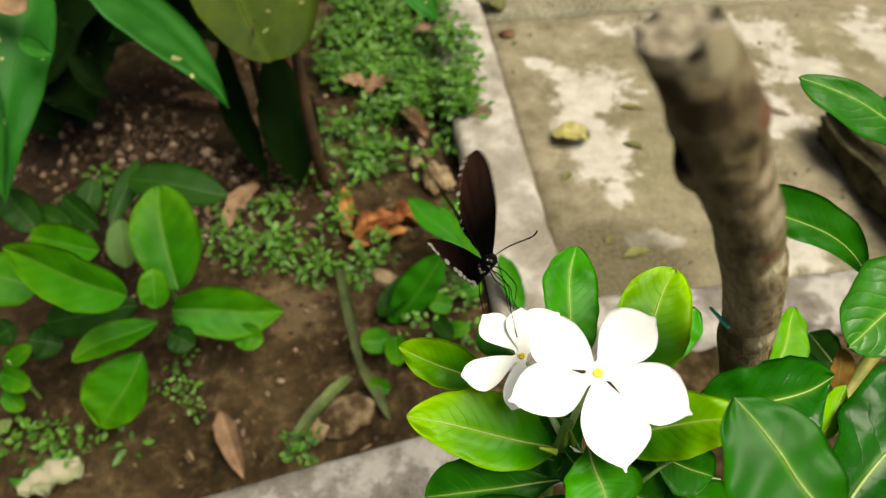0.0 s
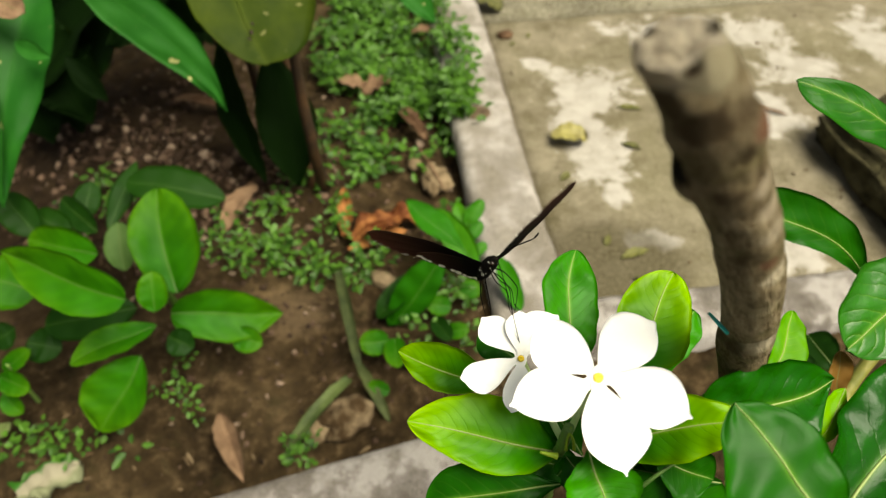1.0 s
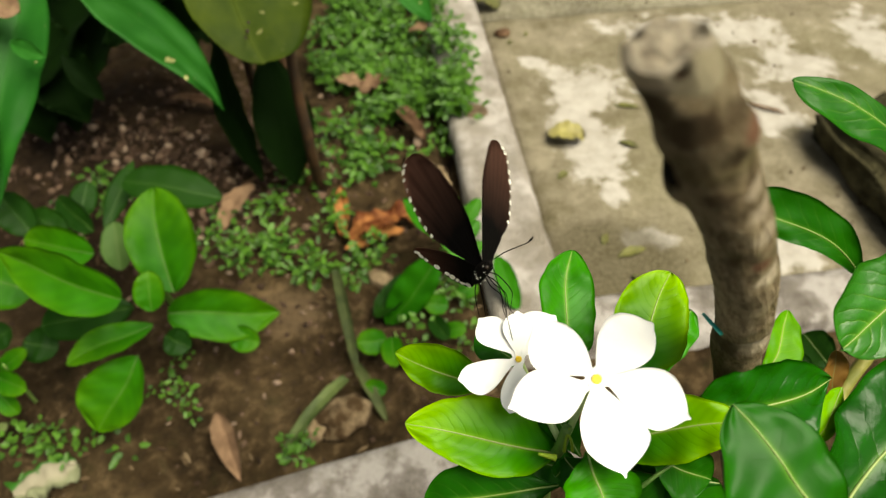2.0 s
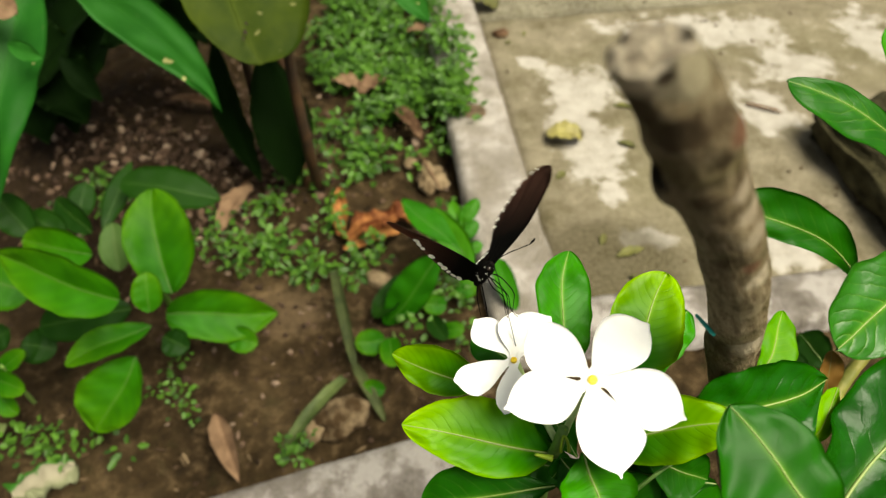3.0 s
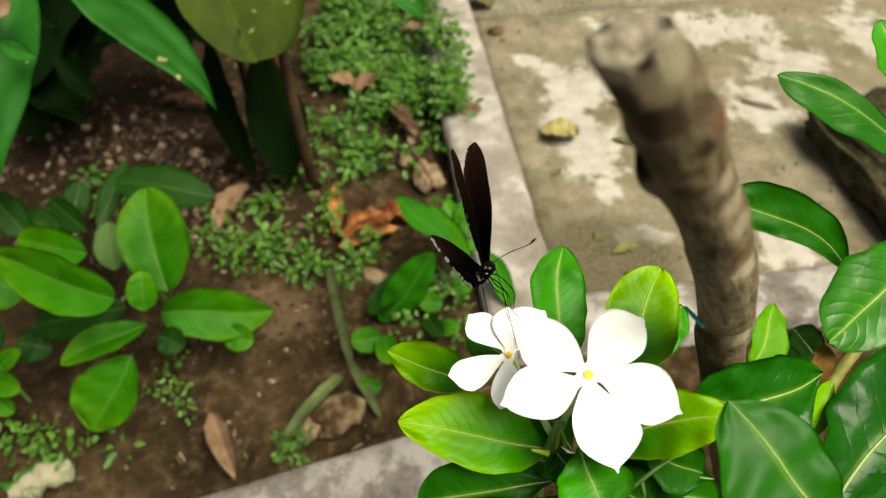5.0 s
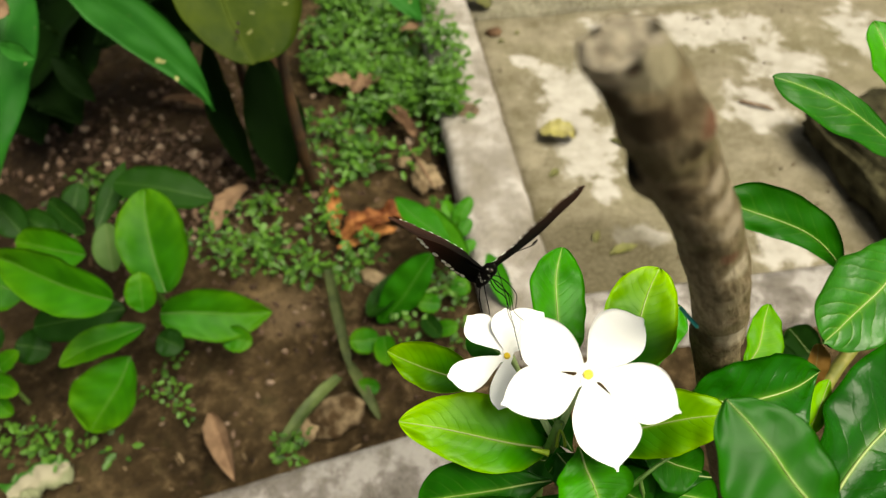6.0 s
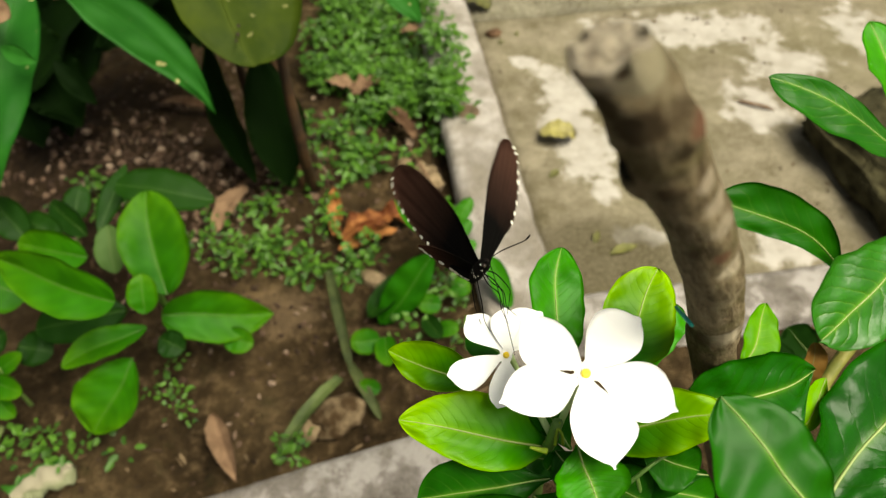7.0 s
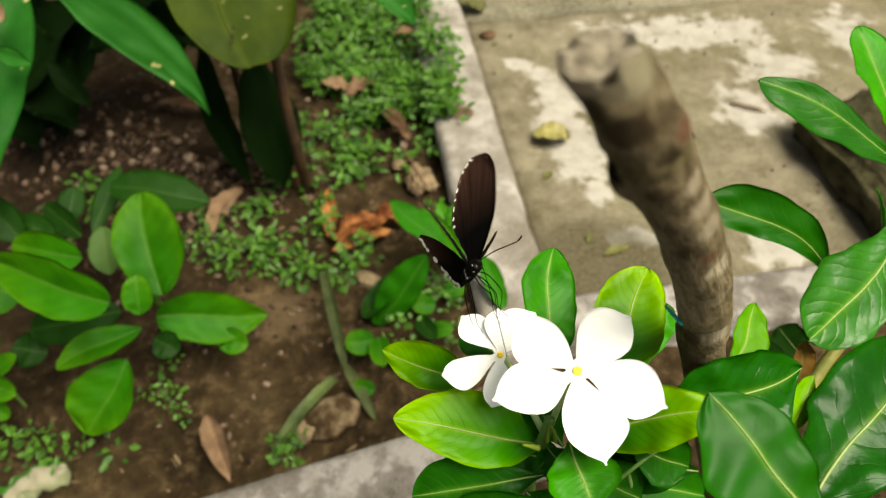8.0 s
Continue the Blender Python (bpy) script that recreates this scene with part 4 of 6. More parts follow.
def build_periwinkle_right():
    plant = plant_thing("periwinkle", "taller periwinkle stem with long green glossy leaves", "flowering plant", (0.20, 0.17, 0.0), "obovate", "green", "rib")
    stem(plant, [(0.20, 0.17, -0.01), (0.20, 0.185, 0.2), (0.1923, 0.1533, 0.2982), (0.2007, 0.1683, 0.3108), (0.2176, 0.1855, 0.3253), (0.2428, 0.2134, 0.3487), (0.2540, 0.2520, 0.3811)], 0.0042, 0.003, M_OLDSTEM)
    leaf(plant, (0.2403, 0.2314, 0.3917), (0.1560, 0.2536, 0.4346), 0.0212, 4, shape=(0.66, 1.50, 0.49), lop=-0.29, bend=0.036, sway=-0.012, fold=0.08, droop=0.04, mat=M_MID)
    leaf(plant, (0.1941, 0.1968, 0.3682), (0.1284, 0.2129, 0.4000), 0.0224, -14, shape=(0.75, 0.46, 0.86), lop=0.26, bend=0.077, sway=0.018, fold=0.15, droop=0.04, mat=M_DARK)
    leaf(plant, (0.2254, 0.2121, 0.3883), (0.1682, 0.1546, 0.3716), 0.0411, -12, shape=(0.68, 1.26, 0.49), lop=0.12, bend=-0.062, sway=-0.017, fold=0.06, droop=0.04, mat=M_SHEEN)
    leaf(plant, (0.1236, 0.1336, 0.3910), (0.1370, 0.1570, 0.3976), 0.0147, 0, shape=(0.42, 0.53, 0.66), lop=0.19, bend=0.035, sway=0.023, fold=0.2, droop=0.04, mat=M_LIME)
    leaf(plant, (0.2314, 0.2475, 0.4035), (0.2119, 0.2870, 0.4404), 0.0246, 10)
    leaf(plant, (0.2204, 0.2058, 0.3764), (0.2219, 0.2289, 0.3892), 0.0060, 75, kind="lance")
    leaf(plant, (0.1712, 0.1426, 0.3493), (0.1718, 0.1595, 0.3634), 0.0100, 0, shape=(0.63, 0.80, 0.56), lop=0.04, bend=-0.076, sway=-0.026, fold=0.3, droop=0.04, mat=M_BROWNLEAF)
    # three dark leaves added in place of the kerb face and soil in shadow
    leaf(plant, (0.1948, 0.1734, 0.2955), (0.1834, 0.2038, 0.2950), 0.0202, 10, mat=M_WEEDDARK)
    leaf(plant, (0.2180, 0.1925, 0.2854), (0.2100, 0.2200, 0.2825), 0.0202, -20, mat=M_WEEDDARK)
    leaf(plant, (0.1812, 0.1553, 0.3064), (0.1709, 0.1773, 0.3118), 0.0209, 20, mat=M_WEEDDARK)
    return plant


def build_broad_weed():
    plant = plant_thing("broadleaf_weed", "low broad-leaved green weed with rounded leaves", "weed", (-0.27, 0.42, 0.0), "ovate", "weed", "ribweed")
    stem(plant, [(-0.27, 0.42, -0.01), (-0.262, 0.40, 0.06), (-0.255, 0.385, 0.12)], 0.004, 0.003, M_STEM)
    leaf(plant, (-0.2499, 0.3249, 0.1747), (-0.3606, 0.3676, 0.1844), 0.0440, -12, shape=(0.39, 0.32, 0.78), lop=0.01, bend=-0.011, sway=-0.008, fold=0.42, droop=0.04)
    leaf(plant, (-0.2320, 0.3647, 0.1297), (-0.2537, 0.4418, 0.1814), 0.0587, 8, shape=(0.50, 0.56, 0.56), lop=0.14, bend=-0.036, sway=0.003, fold=0.42, droop=0.04)
    leaf(plant, (-0.2570, 0.3794, 0.0768), (-0.1599, 0.4023, 0.0438), 0.0511, 10, shape=(0.45, 0.38, 0.82), lop=0.01, bend=0.001, sway=-0.012, fold=0.42, droop=0.04)
    leaf(plant, (-0.2728, 0.3332, 0.0772), (-0.3098, 0.2810, 0.0333), 0.0570, -6, shape=(0.52, 0.68, 0.62), lop=0.14, bend=-0.042, sway=-0.014, fold=0.42, droop=0.04)
    leaf(plant, (-0.2541, 0.3486, 0.1032), (-0.3205, 0.3114, 0.0980), 0.0295, 14, shape=(0.51, 0.65, 0.62), lop=-0.03, bend=0.023, sway=-0.019, fold=0.42, droop=0.04)
    leaf(plant, (-0.2460, 0.3441, 0.1307), (-0.2473, 0.3684, 0.1563), 0.0250, 15)
    leaf(plant, (-0.2045, 0.3749, 0.0469), (-0.1757, 0.3673, 0.0405), 0.0254, 0)
    leaf(plant, (-0.3003, 0.4107, 0.1030), (-0.3078, 0.4460, 0.1327), 0.0272, 10, mat=M_PALELEAF)
    leaf(plant, (-0.3113, 0.4034, 0.1361), (-0.3747, 0.4140, 0.1450), 0.0392, -15)
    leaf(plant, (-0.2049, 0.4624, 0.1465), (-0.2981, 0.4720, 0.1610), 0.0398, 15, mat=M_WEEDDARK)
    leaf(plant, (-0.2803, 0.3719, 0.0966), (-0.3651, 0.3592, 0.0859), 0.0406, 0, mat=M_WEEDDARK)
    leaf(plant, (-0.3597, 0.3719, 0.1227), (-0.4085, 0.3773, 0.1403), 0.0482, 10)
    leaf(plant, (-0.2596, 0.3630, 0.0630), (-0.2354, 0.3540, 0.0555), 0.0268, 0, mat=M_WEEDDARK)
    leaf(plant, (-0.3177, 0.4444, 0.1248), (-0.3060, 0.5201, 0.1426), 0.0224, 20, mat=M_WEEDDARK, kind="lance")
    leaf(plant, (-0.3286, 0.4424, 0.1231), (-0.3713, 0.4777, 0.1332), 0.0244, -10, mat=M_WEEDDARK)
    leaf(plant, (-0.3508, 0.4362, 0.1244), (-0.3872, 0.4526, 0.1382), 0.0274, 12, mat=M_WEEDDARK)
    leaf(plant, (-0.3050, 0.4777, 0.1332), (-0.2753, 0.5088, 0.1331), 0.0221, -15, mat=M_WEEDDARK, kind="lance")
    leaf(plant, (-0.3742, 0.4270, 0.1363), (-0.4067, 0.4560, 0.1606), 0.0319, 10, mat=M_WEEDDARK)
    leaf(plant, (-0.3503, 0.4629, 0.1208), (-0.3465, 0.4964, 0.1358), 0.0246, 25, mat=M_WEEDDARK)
    return plant


def build_seedling():
    plant = plant_thing("seedling", "small bright green seedling with rounded leaves", "weed", (-0.40, 0.33, 0.0), "ovate", "weed", "ribweed")
    stem(plant, [(-0.40, 0.33, -0.01), (-0.392, 0.325, 0.05), (-0.385, 0.32, 0.085)], 0.002, 0.001, M_STEM)
    leaf(plant, (-0.3975, 0.3240, 0.0669), (-0.3697, 0.3352, 0.0854), 0.0174, 0)
    leaf(plant, (-0.4003, 0.3191, 0.0653), (-0.3697, 0.3080, 0.0625), 0.0227, 8)
    leaf(plant, (-0.4036, 0.3122, 0.0465), (-0.3859, 0.2978, 0.0345), 0.0187, 0)
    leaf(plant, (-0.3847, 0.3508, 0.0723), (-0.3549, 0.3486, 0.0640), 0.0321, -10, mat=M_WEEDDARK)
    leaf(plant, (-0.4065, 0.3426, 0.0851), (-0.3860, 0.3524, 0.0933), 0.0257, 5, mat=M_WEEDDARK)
    return plant


BLEMISHES = ((0.0106, 0.1396, 0.0016), (0.0082, 0.1330, 0.0013), (0.0128, 0.1462, 0.0012))


def build_lily():
    plant = plant_thing("lily_plant", "tall leafy plant with long spotted green leaves and brown stalks", "plant", (-0.22, 0.68, 0.0), "lance", "lance", "ribweed")
    stem(plant, [(-0.160, 0.625, -0.01), (-0.172, 0.66, 0.10), (-0.185, 0.70, 0.25), (-0.19, 0.72, 0.36)], 0.0085, 0.006, M_STALK, "stalk")
    stem(plant, [(-0.1481, 0.6253, -0.0100), (-0.1465, 0.6031, 0.0752), (-0.1499, 0.6086, 0.1516), (-0.1513, 0.6160, 0.2231)], 0.0075, 0.0055, M_STALK, "stalk")
    stem(plant, [(-0.22, 0.68, -0.01), (-0.225, 0.70, 0.12), (-0.235, 0.72, 0.33)], 0.006, 0.005, M_STALK, "stalk")
    stem(plant, [(-0.235, 0.66, -0.01), (-0.25, 0.69, 0.14), (-0.28, 0.70, 0.32)], 0.006, 0.004, M_STALK, "stalk")
    leaf(plant, (-0.3357, 0.5928, 0.3081), (-0.2120, 0.5502, 0.1809), 0.0473, 10, shape=(0.42, 0.70, 1.03), lop=-0.04, bend=-0.075, sway=0.013, fold=0.04, droop=0.04)
    old = leaf(plant, (-0.1944, 0.7101, 0.3021), (-0.1655, 0.5641, 0.2252), 0.1218, -8, shape=(0.52, 0.90, 0.42), lop=-0.25, bend=0.132, sway=0.007, fold=0.08, droop=0.06, wave=.5, mat=M_OLD)
    for x, y, r in BLEMISHES:
        z = min(old.data.vertices, key=lambda q: (q.co.x - x) ** 2 + (q.co.y - y) ** 2 - q.co.z).co.z + 0.0006
        rim = [Vector((x, y, z)) + Vector((math.cos(w), 1.6 * math.sin(w), 0)) * r * (1 + 0.6 * noise.noise(Vector((math.cos(w), math.sin(w), x * 900)))) for w in np.linspace(0, 6.283, 15)[:-1]]
        part("blemish", mesh_of("blemish", rim + [q - Vector((0, 0, 0.0004)) for q in rim], [tuple(range(14)), tuple(range(27, 13, -1))] + [(k, 14 + k, 14 + (k + 1) % 14, (k + 1) % 14) for k in range(14)], M_ROT), old, "dark brown rotten spot")
    leaf(plant, (-0.3586, 0.5987, 0.3130), (-0.3771, 0.4153, 0.1852), 0.0626, -15, shape=(0.40, 0.95, 0.99), lop=0.04, bend=0.027, sway=-0.008, fold=0.2, droop=0.04)
    leaf(plant, (-0.3783, 0.4861, 0.2577), (-0.3784, 0.4174, 0.1870), 0.0216, 10, kind="lance")
    leaf(plant, (-0.3523, 0.5024, 0.2910), (-0.3219, 0.4927, 0.2828), 0.0149, 20, kind="lance")
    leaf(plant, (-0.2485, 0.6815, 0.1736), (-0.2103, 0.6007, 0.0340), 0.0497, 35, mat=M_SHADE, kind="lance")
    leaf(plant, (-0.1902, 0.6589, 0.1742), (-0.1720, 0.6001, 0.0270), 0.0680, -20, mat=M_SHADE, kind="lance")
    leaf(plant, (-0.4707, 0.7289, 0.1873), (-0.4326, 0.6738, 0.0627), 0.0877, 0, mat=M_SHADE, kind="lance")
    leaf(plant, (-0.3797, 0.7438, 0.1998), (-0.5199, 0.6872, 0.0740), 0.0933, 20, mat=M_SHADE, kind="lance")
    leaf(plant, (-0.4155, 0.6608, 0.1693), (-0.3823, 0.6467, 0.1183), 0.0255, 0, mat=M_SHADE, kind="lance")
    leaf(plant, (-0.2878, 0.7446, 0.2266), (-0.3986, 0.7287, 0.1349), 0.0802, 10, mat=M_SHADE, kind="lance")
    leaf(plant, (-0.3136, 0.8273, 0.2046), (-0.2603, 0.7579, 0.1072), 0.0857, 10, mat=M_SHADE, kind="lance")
    leaf(plant, (-0.0535, 0.6770, 0.2743), (-0.0059, 0.6425, 0.2193), 0.0316, 10, kind="lance")
    # four near-black leaves added to fill in for shade over the lit soil
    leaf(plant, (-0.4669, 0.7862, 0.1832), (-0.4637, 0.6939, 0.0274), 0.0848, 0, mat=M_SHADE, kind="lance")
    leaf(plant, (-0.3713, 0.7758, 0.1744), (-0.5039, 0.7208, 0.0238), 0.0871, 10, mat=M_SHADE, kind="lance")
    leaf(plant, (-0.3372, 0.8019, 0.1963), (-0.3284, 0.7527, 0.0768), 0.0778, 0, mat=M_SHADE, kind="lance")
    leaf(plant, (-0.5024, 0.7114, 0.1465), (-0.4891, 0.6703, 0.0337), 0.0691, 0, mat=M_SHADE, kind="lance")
    leaf(plant, (-0.3770, 0.5300, 0.3206), (-0.3409, 0.5165, 0.3093), 0.0259, 0, mat=M_DEAD, kind="oval")
    # unseen crown leaves, added above the view to shade the bed
    rnd = random.Random(21)
    for k in range(16):
        x = -0.62 + 0.038 * k
        base = (-0.22 + 0.35 * (x + 0.3), 0.74 + rnd.uniform(-0.03, 0.04), 0.30 + rnd.uniform(0, 0.06))
        tip = (x + rnd.uniform(-0.03, 0.03), rnd.uniform(0.68, 0.98), 0.40 + rnd.uniform(-0.05, 0.08))
        leaf(plant, base, tip, rnd.uniform(0.06, 0.09), rnd.uniform(-25, 25), kind="lance")
    return plant


def build_mid_weed():
    plant = plant_thing("leafy_weed", "small upright weed with pointed bright green leaves", "weed", (0.035, 0.49, 0.0), "ovate", "leafy", "ribweed")
    stem(plant, [(0.035, 0.49, -0.01), (0.033, 0.49, 0.03), (0.03, 0.488, 0.055)], 0.002, 0.001, M_STEM)
    leaf(plant, (0.0302, 0.4439, 0.0787), (-0.0357, 0.4961, 0.1094), 0.0283, 14, shape=(0.59, 2.09, 0.77), lop=0.09, bend=-0.009, sway=0.015, fold=0.2, droop=0.04)
    leaf(plant, (0.0011, 0.4461, 0.0805), (-0.0549, 0.4158, 0.0029), 0.0404, -18, shape=(0.45, 0.57, 0.59), lop=0.19, bend=-0.025, sway=0.007, fold=0.2, droop=0.04)
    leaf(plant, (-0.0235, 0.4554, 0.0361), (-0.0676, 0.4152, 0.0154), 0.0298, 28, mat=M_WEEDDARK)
    leaf(plant, (0.0607, 0.4706, 0.0489), (0.0825, 0.4177, 0.0241), 0.0214, 0)
    leaf(plant, (0.0379, 0.4618, 0.0418), (-0.0050, 0.5110, 0.0800), 0.0300, -8, mat=M_BRIGHT)
    leaf(plant, (0.0245, 0.4965, 0.0707), (0.0440, 0.5172, 0.0880), 0.0170, 15, mat=M_BRIGHT)
    leaf(plant, (0.0265, 0.4920, 0.0640), (0.0160, 0.5180, 0.0842), 0.0150, -10, mat=M_BRIGHT)
    leaf(plant, (0.0300, 0.4860, 0.0600), (0.0430, 0.5020, 0.0700), 0.0140, 10, mat=M_BRIGHT)
    leaf(plant, (0.0330, 0.4780, 0.0540), (0.0100, 0.5000, 0.0700), 0.0190, 0, mat=M_BRIGHT)
    leaf(plant, (0.0340, 0.4750, 0.0480), (0.0480, 0.4850, 0.0540), 0.0130, 0, mat=M_BRIGHT)
    return plant


def build_round_weed():
    plant = plant_thing("round_leaf_weed", "tiny creeping weed with round green leaves", "weed", (-0.04, 0.38, 0.0), "round", "weed", "ribweed")
    stem(plant, [(-0.04, 0.38, -0.01), (-0.042, 0.385, 0.015), (-0.045, 0.388, 0.028)], 0.001, 0.0008, M_STEM)
    leaf(plant, (-0.0531, 0.3779, 0.0300), (-0.0814, 0.3707, 0.0350), 0.0258, 0, kind="round")
    leaf(plant, (-0.0475, 0.3805, 0.0300), (-0.0435, 0.3439, 0.0350), 0.0222, 0, kind="round")
    leaf(plant, (0.0095, 0.4264, 0.0200), (-0.0154, 0.4258, 0.0250), 0.0214, 0, kind="round")
    leaf(plant, (0.0023, 0.3945, 0.0200), (0.0277, 0.3947, 0.0250), 0.0173, 0, kind="round")
    leaf(plant, (-0.0516, 0.3293, 0.0150), (-0.0723, 0.3339, 0.0200), 0.0164, 0, kind="round")
    leaf(plant, (0.0217, 0.4412, 0.0200), (0.0400, 0.4525, 0.0250), 0.0218, 0, kind="round")
    leaf(plant, (-0.0082, 0.4120, 0.0200), (0.0091, 0.3811, 0.0250), 0.0185, 0, kind="round", mat=M_WEEDDARK)
    leaf(plant, (-0.0251, 0.3638, 0.0100), (-0.0393, 0.3707, 0.0150), 0.0160, 0, kind="round", mat=M_WEEDDARK)
    return plant


shoot = build_periwinkle()
front_shoot = build_periwinkle_front()
build_periwinkle_right()
build_broad_weed()
build_seedling()
build_lily()
build_mid_weed()
build_round_weed()


def build_flower(centre, tips, eye_r):
    c = Vector(centre)
    eye = Vector((0.0, -0.62, 0.78))
    bm = bmesh.new()
    bmesh.ops.create_cone(bm, cap_ends=True, segments=16, radius1=eye_r, radius2=eye_r * 0.6, depth=0.0004)
    me = bpy.data.meshes.new("flower")
    bm.to_mesh(me)
    bm.free()
    me.materials.append(M_EYE)
    ob = part("flower", me, shoot, "white five-petalled flower with a small yellow eye")
    ob.matrix_basis = shoot.matrix_basis.inverted() @ (Matrix.Translation(c + eye * 0.0009) @ eye.to_track_quat("Z", "Y").to_matrix().to_4x4())
    back = ob.matrix_basis.inverted() @ shoot.matrix_basis.inverted()
    for tip, width, twist, shape, lop, bend, sway in tips:
        leaf_seed[0] += 2.3
        length = (Vector(tip) - c).length
        verts, faces, uvs, _ = blade(length, width, shape, 0.02, 0.02, 0.25, leaf_seed[0], 40, 14, 0.0003, 0.0, lop, bend, sway, 0.3, 0.04)
        pet = part("petal", mesh_of("petal", verts, faces, M_PETAL, uvs), ob)
        pet.matrix_basis = back @ axes_of(c, tip, twist)
    return ob


build_flower((0.0456, 0.1038, 0.4395), [
    ((0.0629, 0.1174, 0.4470), 0.0179, 8, (0.65, 1.06, 0.56), -0.16, -0.032, -0.013),
    ((0.0714, 0.0934, 0.4347), 0.0174, 8, (0.65, 1.45, 0.71), 0.01, -0.068, -0.012),
    ((0.0518, 0.0794, 0.4282), 0.0195, -4, (0.65, 1.10, 0.89), -0.13, 0.044, 0.026),
    ((0.0202, 0.0968, 0.4362), 0.0163, 6, (0.56, 1.73, 0.66), 0.01, -0.028, -0.027),
    ((0.0287, 0.1173, 0.4482), 0.0160, -4, (0.65, 1.32, 0.54), -0.20, -0.002, 0.018)], 0.0015)
small_flower = build_flower((0.0255, 0.1187, 0.4246), [
    ((0.0135, 0.1302, 0.4304), 0.0107, 6, (0.72, 1.40, 0.57), -0.12, 0.057, 0.014),
    ((0.0066, 0.1135, 0.4215), 0.0106, 0, (0.73, 1.26, 0.48), -0.21, -0.030, 0.016),
    ((0.0222, 0.1043, 0.4164), 0.0120, -5, (0.69, 1.32, 0.51), -0.22, -0.039, 0.015),
    ((0.0255, 0.1308, 0.4334), 0.0103, 6, (0.71, 1.40, 0.55), 0.02, -0.004, 0.000),
    ((0.0377, 0.1301, 0.4315), 0.0145, 0, (0.65, 1.40, 0.58), -0.04, -0.045, -0.002)], 0.0011)


# ---- creeping weeds and gravel ----


def build_cover():
    rnd = random.Random(5)
    verts, faces, uvs = [], [], []

    def sprig(x, y, z, size):
        n = rnd.randint(5, 9)
        for k in range(n):
            w = rnd.uniform(0, 6.283)
            r = rnd.uniform(0.2, 1.0) * size * 1.6
            c = Vector((x + r * math.cos(w), y + r * math.sin(w), z + rnd.uniform(0.002, 0.024)))
            L, W = size * rnd.uniform(0.7, 1.3), size * rnd.uniform(0.42, 0.8)
            up = Vector((rnd.uniform(-0.6, 0.6), rnd.uniform(-0.7, 0.4), 1)).normalized()
            d = Vector((math.cos(w), math.sin(w), 0))
            d = (d - up * d.dot(up)).normalized()
            s = d.cross(up)
            b = len(verts)
            for a, q, h in ((0, 0, 0), (0.3, 0.45, 0.12), (0.7, 0.42, 0.12), (1, 0, -0.08), (0.7, -0.42, 0.12), (0.3, -0.45, 0.12), (0.5, 0, 0)):
                verts.append(c + d * a * L + s * q * W + up * h * L)
                uvs.append((0.5 + q, a))
            faces.extend([(b, b + 1, b + 6), (b + 1, b + 2, b + 6), (b + 2, b + 3, b + 6), (b + 3, b + 4, b + 6), (b + 4, b + 5, b + 6), (b + 5, b, b + 6)])

    BARE = ((-0.101, 0.805, 0.030), (-0.125, 0.800, 0.022), (-0.074, 0.731, 0.026), (-0.034, 0.715, 0.030), (-0.078, 0.605, 0.046), (-0.045, 0.612, 0.040), (-0.031, 0.929, 0.016), (-0.055, 0.742, 0.018), (-0.149, 0.761, 0.02), (-0.012, 0.640, 0.035))
    beds = (  # centre x, y, half sizes, sprigs, leaf size
        (-0.06, 0.93, 0.125, 0.18, 1150, 0.0112), (-0.03, 0.76, 0.075, 0.07, 330, 0.0112), (-0.125, 0.70, 0.055, 0.05, 66, 0.0118),
        (-0.06, 0.665, 0.045, 0.028, 48, 0.0118), (-0.165, 0.57, 0.055, 0.06, 80, 0.0100), (-0.10, 0.49, 0.06, 0.022, 44, 0.0098), (-0.19, 0.51, 0.07, 0.03, 46, 0.0092),
        (-0.29, 0.55, 0.05, 0.04, 30, 0.009), (-0.42, 0.58, 0.06, 0.05, 30, 0.009), (-0.255, 0.33, 0.02, 0.05, 16, 0.006), (0.02, 0.55, 0.03, 0.04, 20, 0.012),
        (-0.31, 0.27, 0.03, 0.008, 7, 0.009), (-0.38, 0.285, 0.03, 0.02, 12, 0.009), (-0.13, 0.27, 0.014, 0.012, 8, 0.007), (0.36, 0.36, 0.12, 0.03, 40, 0.010),
        (0.0, 0.42, 0.05, 0.05, 24, 0.009), (-0.15, 1.15, 0.2, 0.1, 260, 0.011))
    for cx, cy, sx, sy, n, size in beds:
        for _ in range(n):
            a, r = rnd.uniform(0, 6.283), math.sqrt(rnd.random())
            x, y = cx + math.cos(a) * r * sx, cy + math.sin(a) * r * sy
            thick = noise.noise(Vector((x * 30, y * 30, 9)))
            if thick < -0.02 or any((x - px) ** 2 + (y - py) ** 2 < pr * pr for px, py, pr in BARE):
                continue
            d = Vector((x, y, 0)) - CORNER
            if d.dot(ALONG) > -0.083 + 0.05 * (0.7 + noise.noise(Vector((x * 14, y * 14, 3)))):
                continue
            z = soil_height(x, y) if d.dot(ALONG) < -0.083 else 0.018
            sprig(x, y, z + 0.034 * max(0.0, thick), size * rnd.uniform(0.7, 1.2))
    tagged(new("creeping_weeds", mesh_of("creeping_weeds", verts, faces, M_COVER, uvs)), "mat of tiny bright green creeping weeds on soil", "ground cover", kind="stuff")


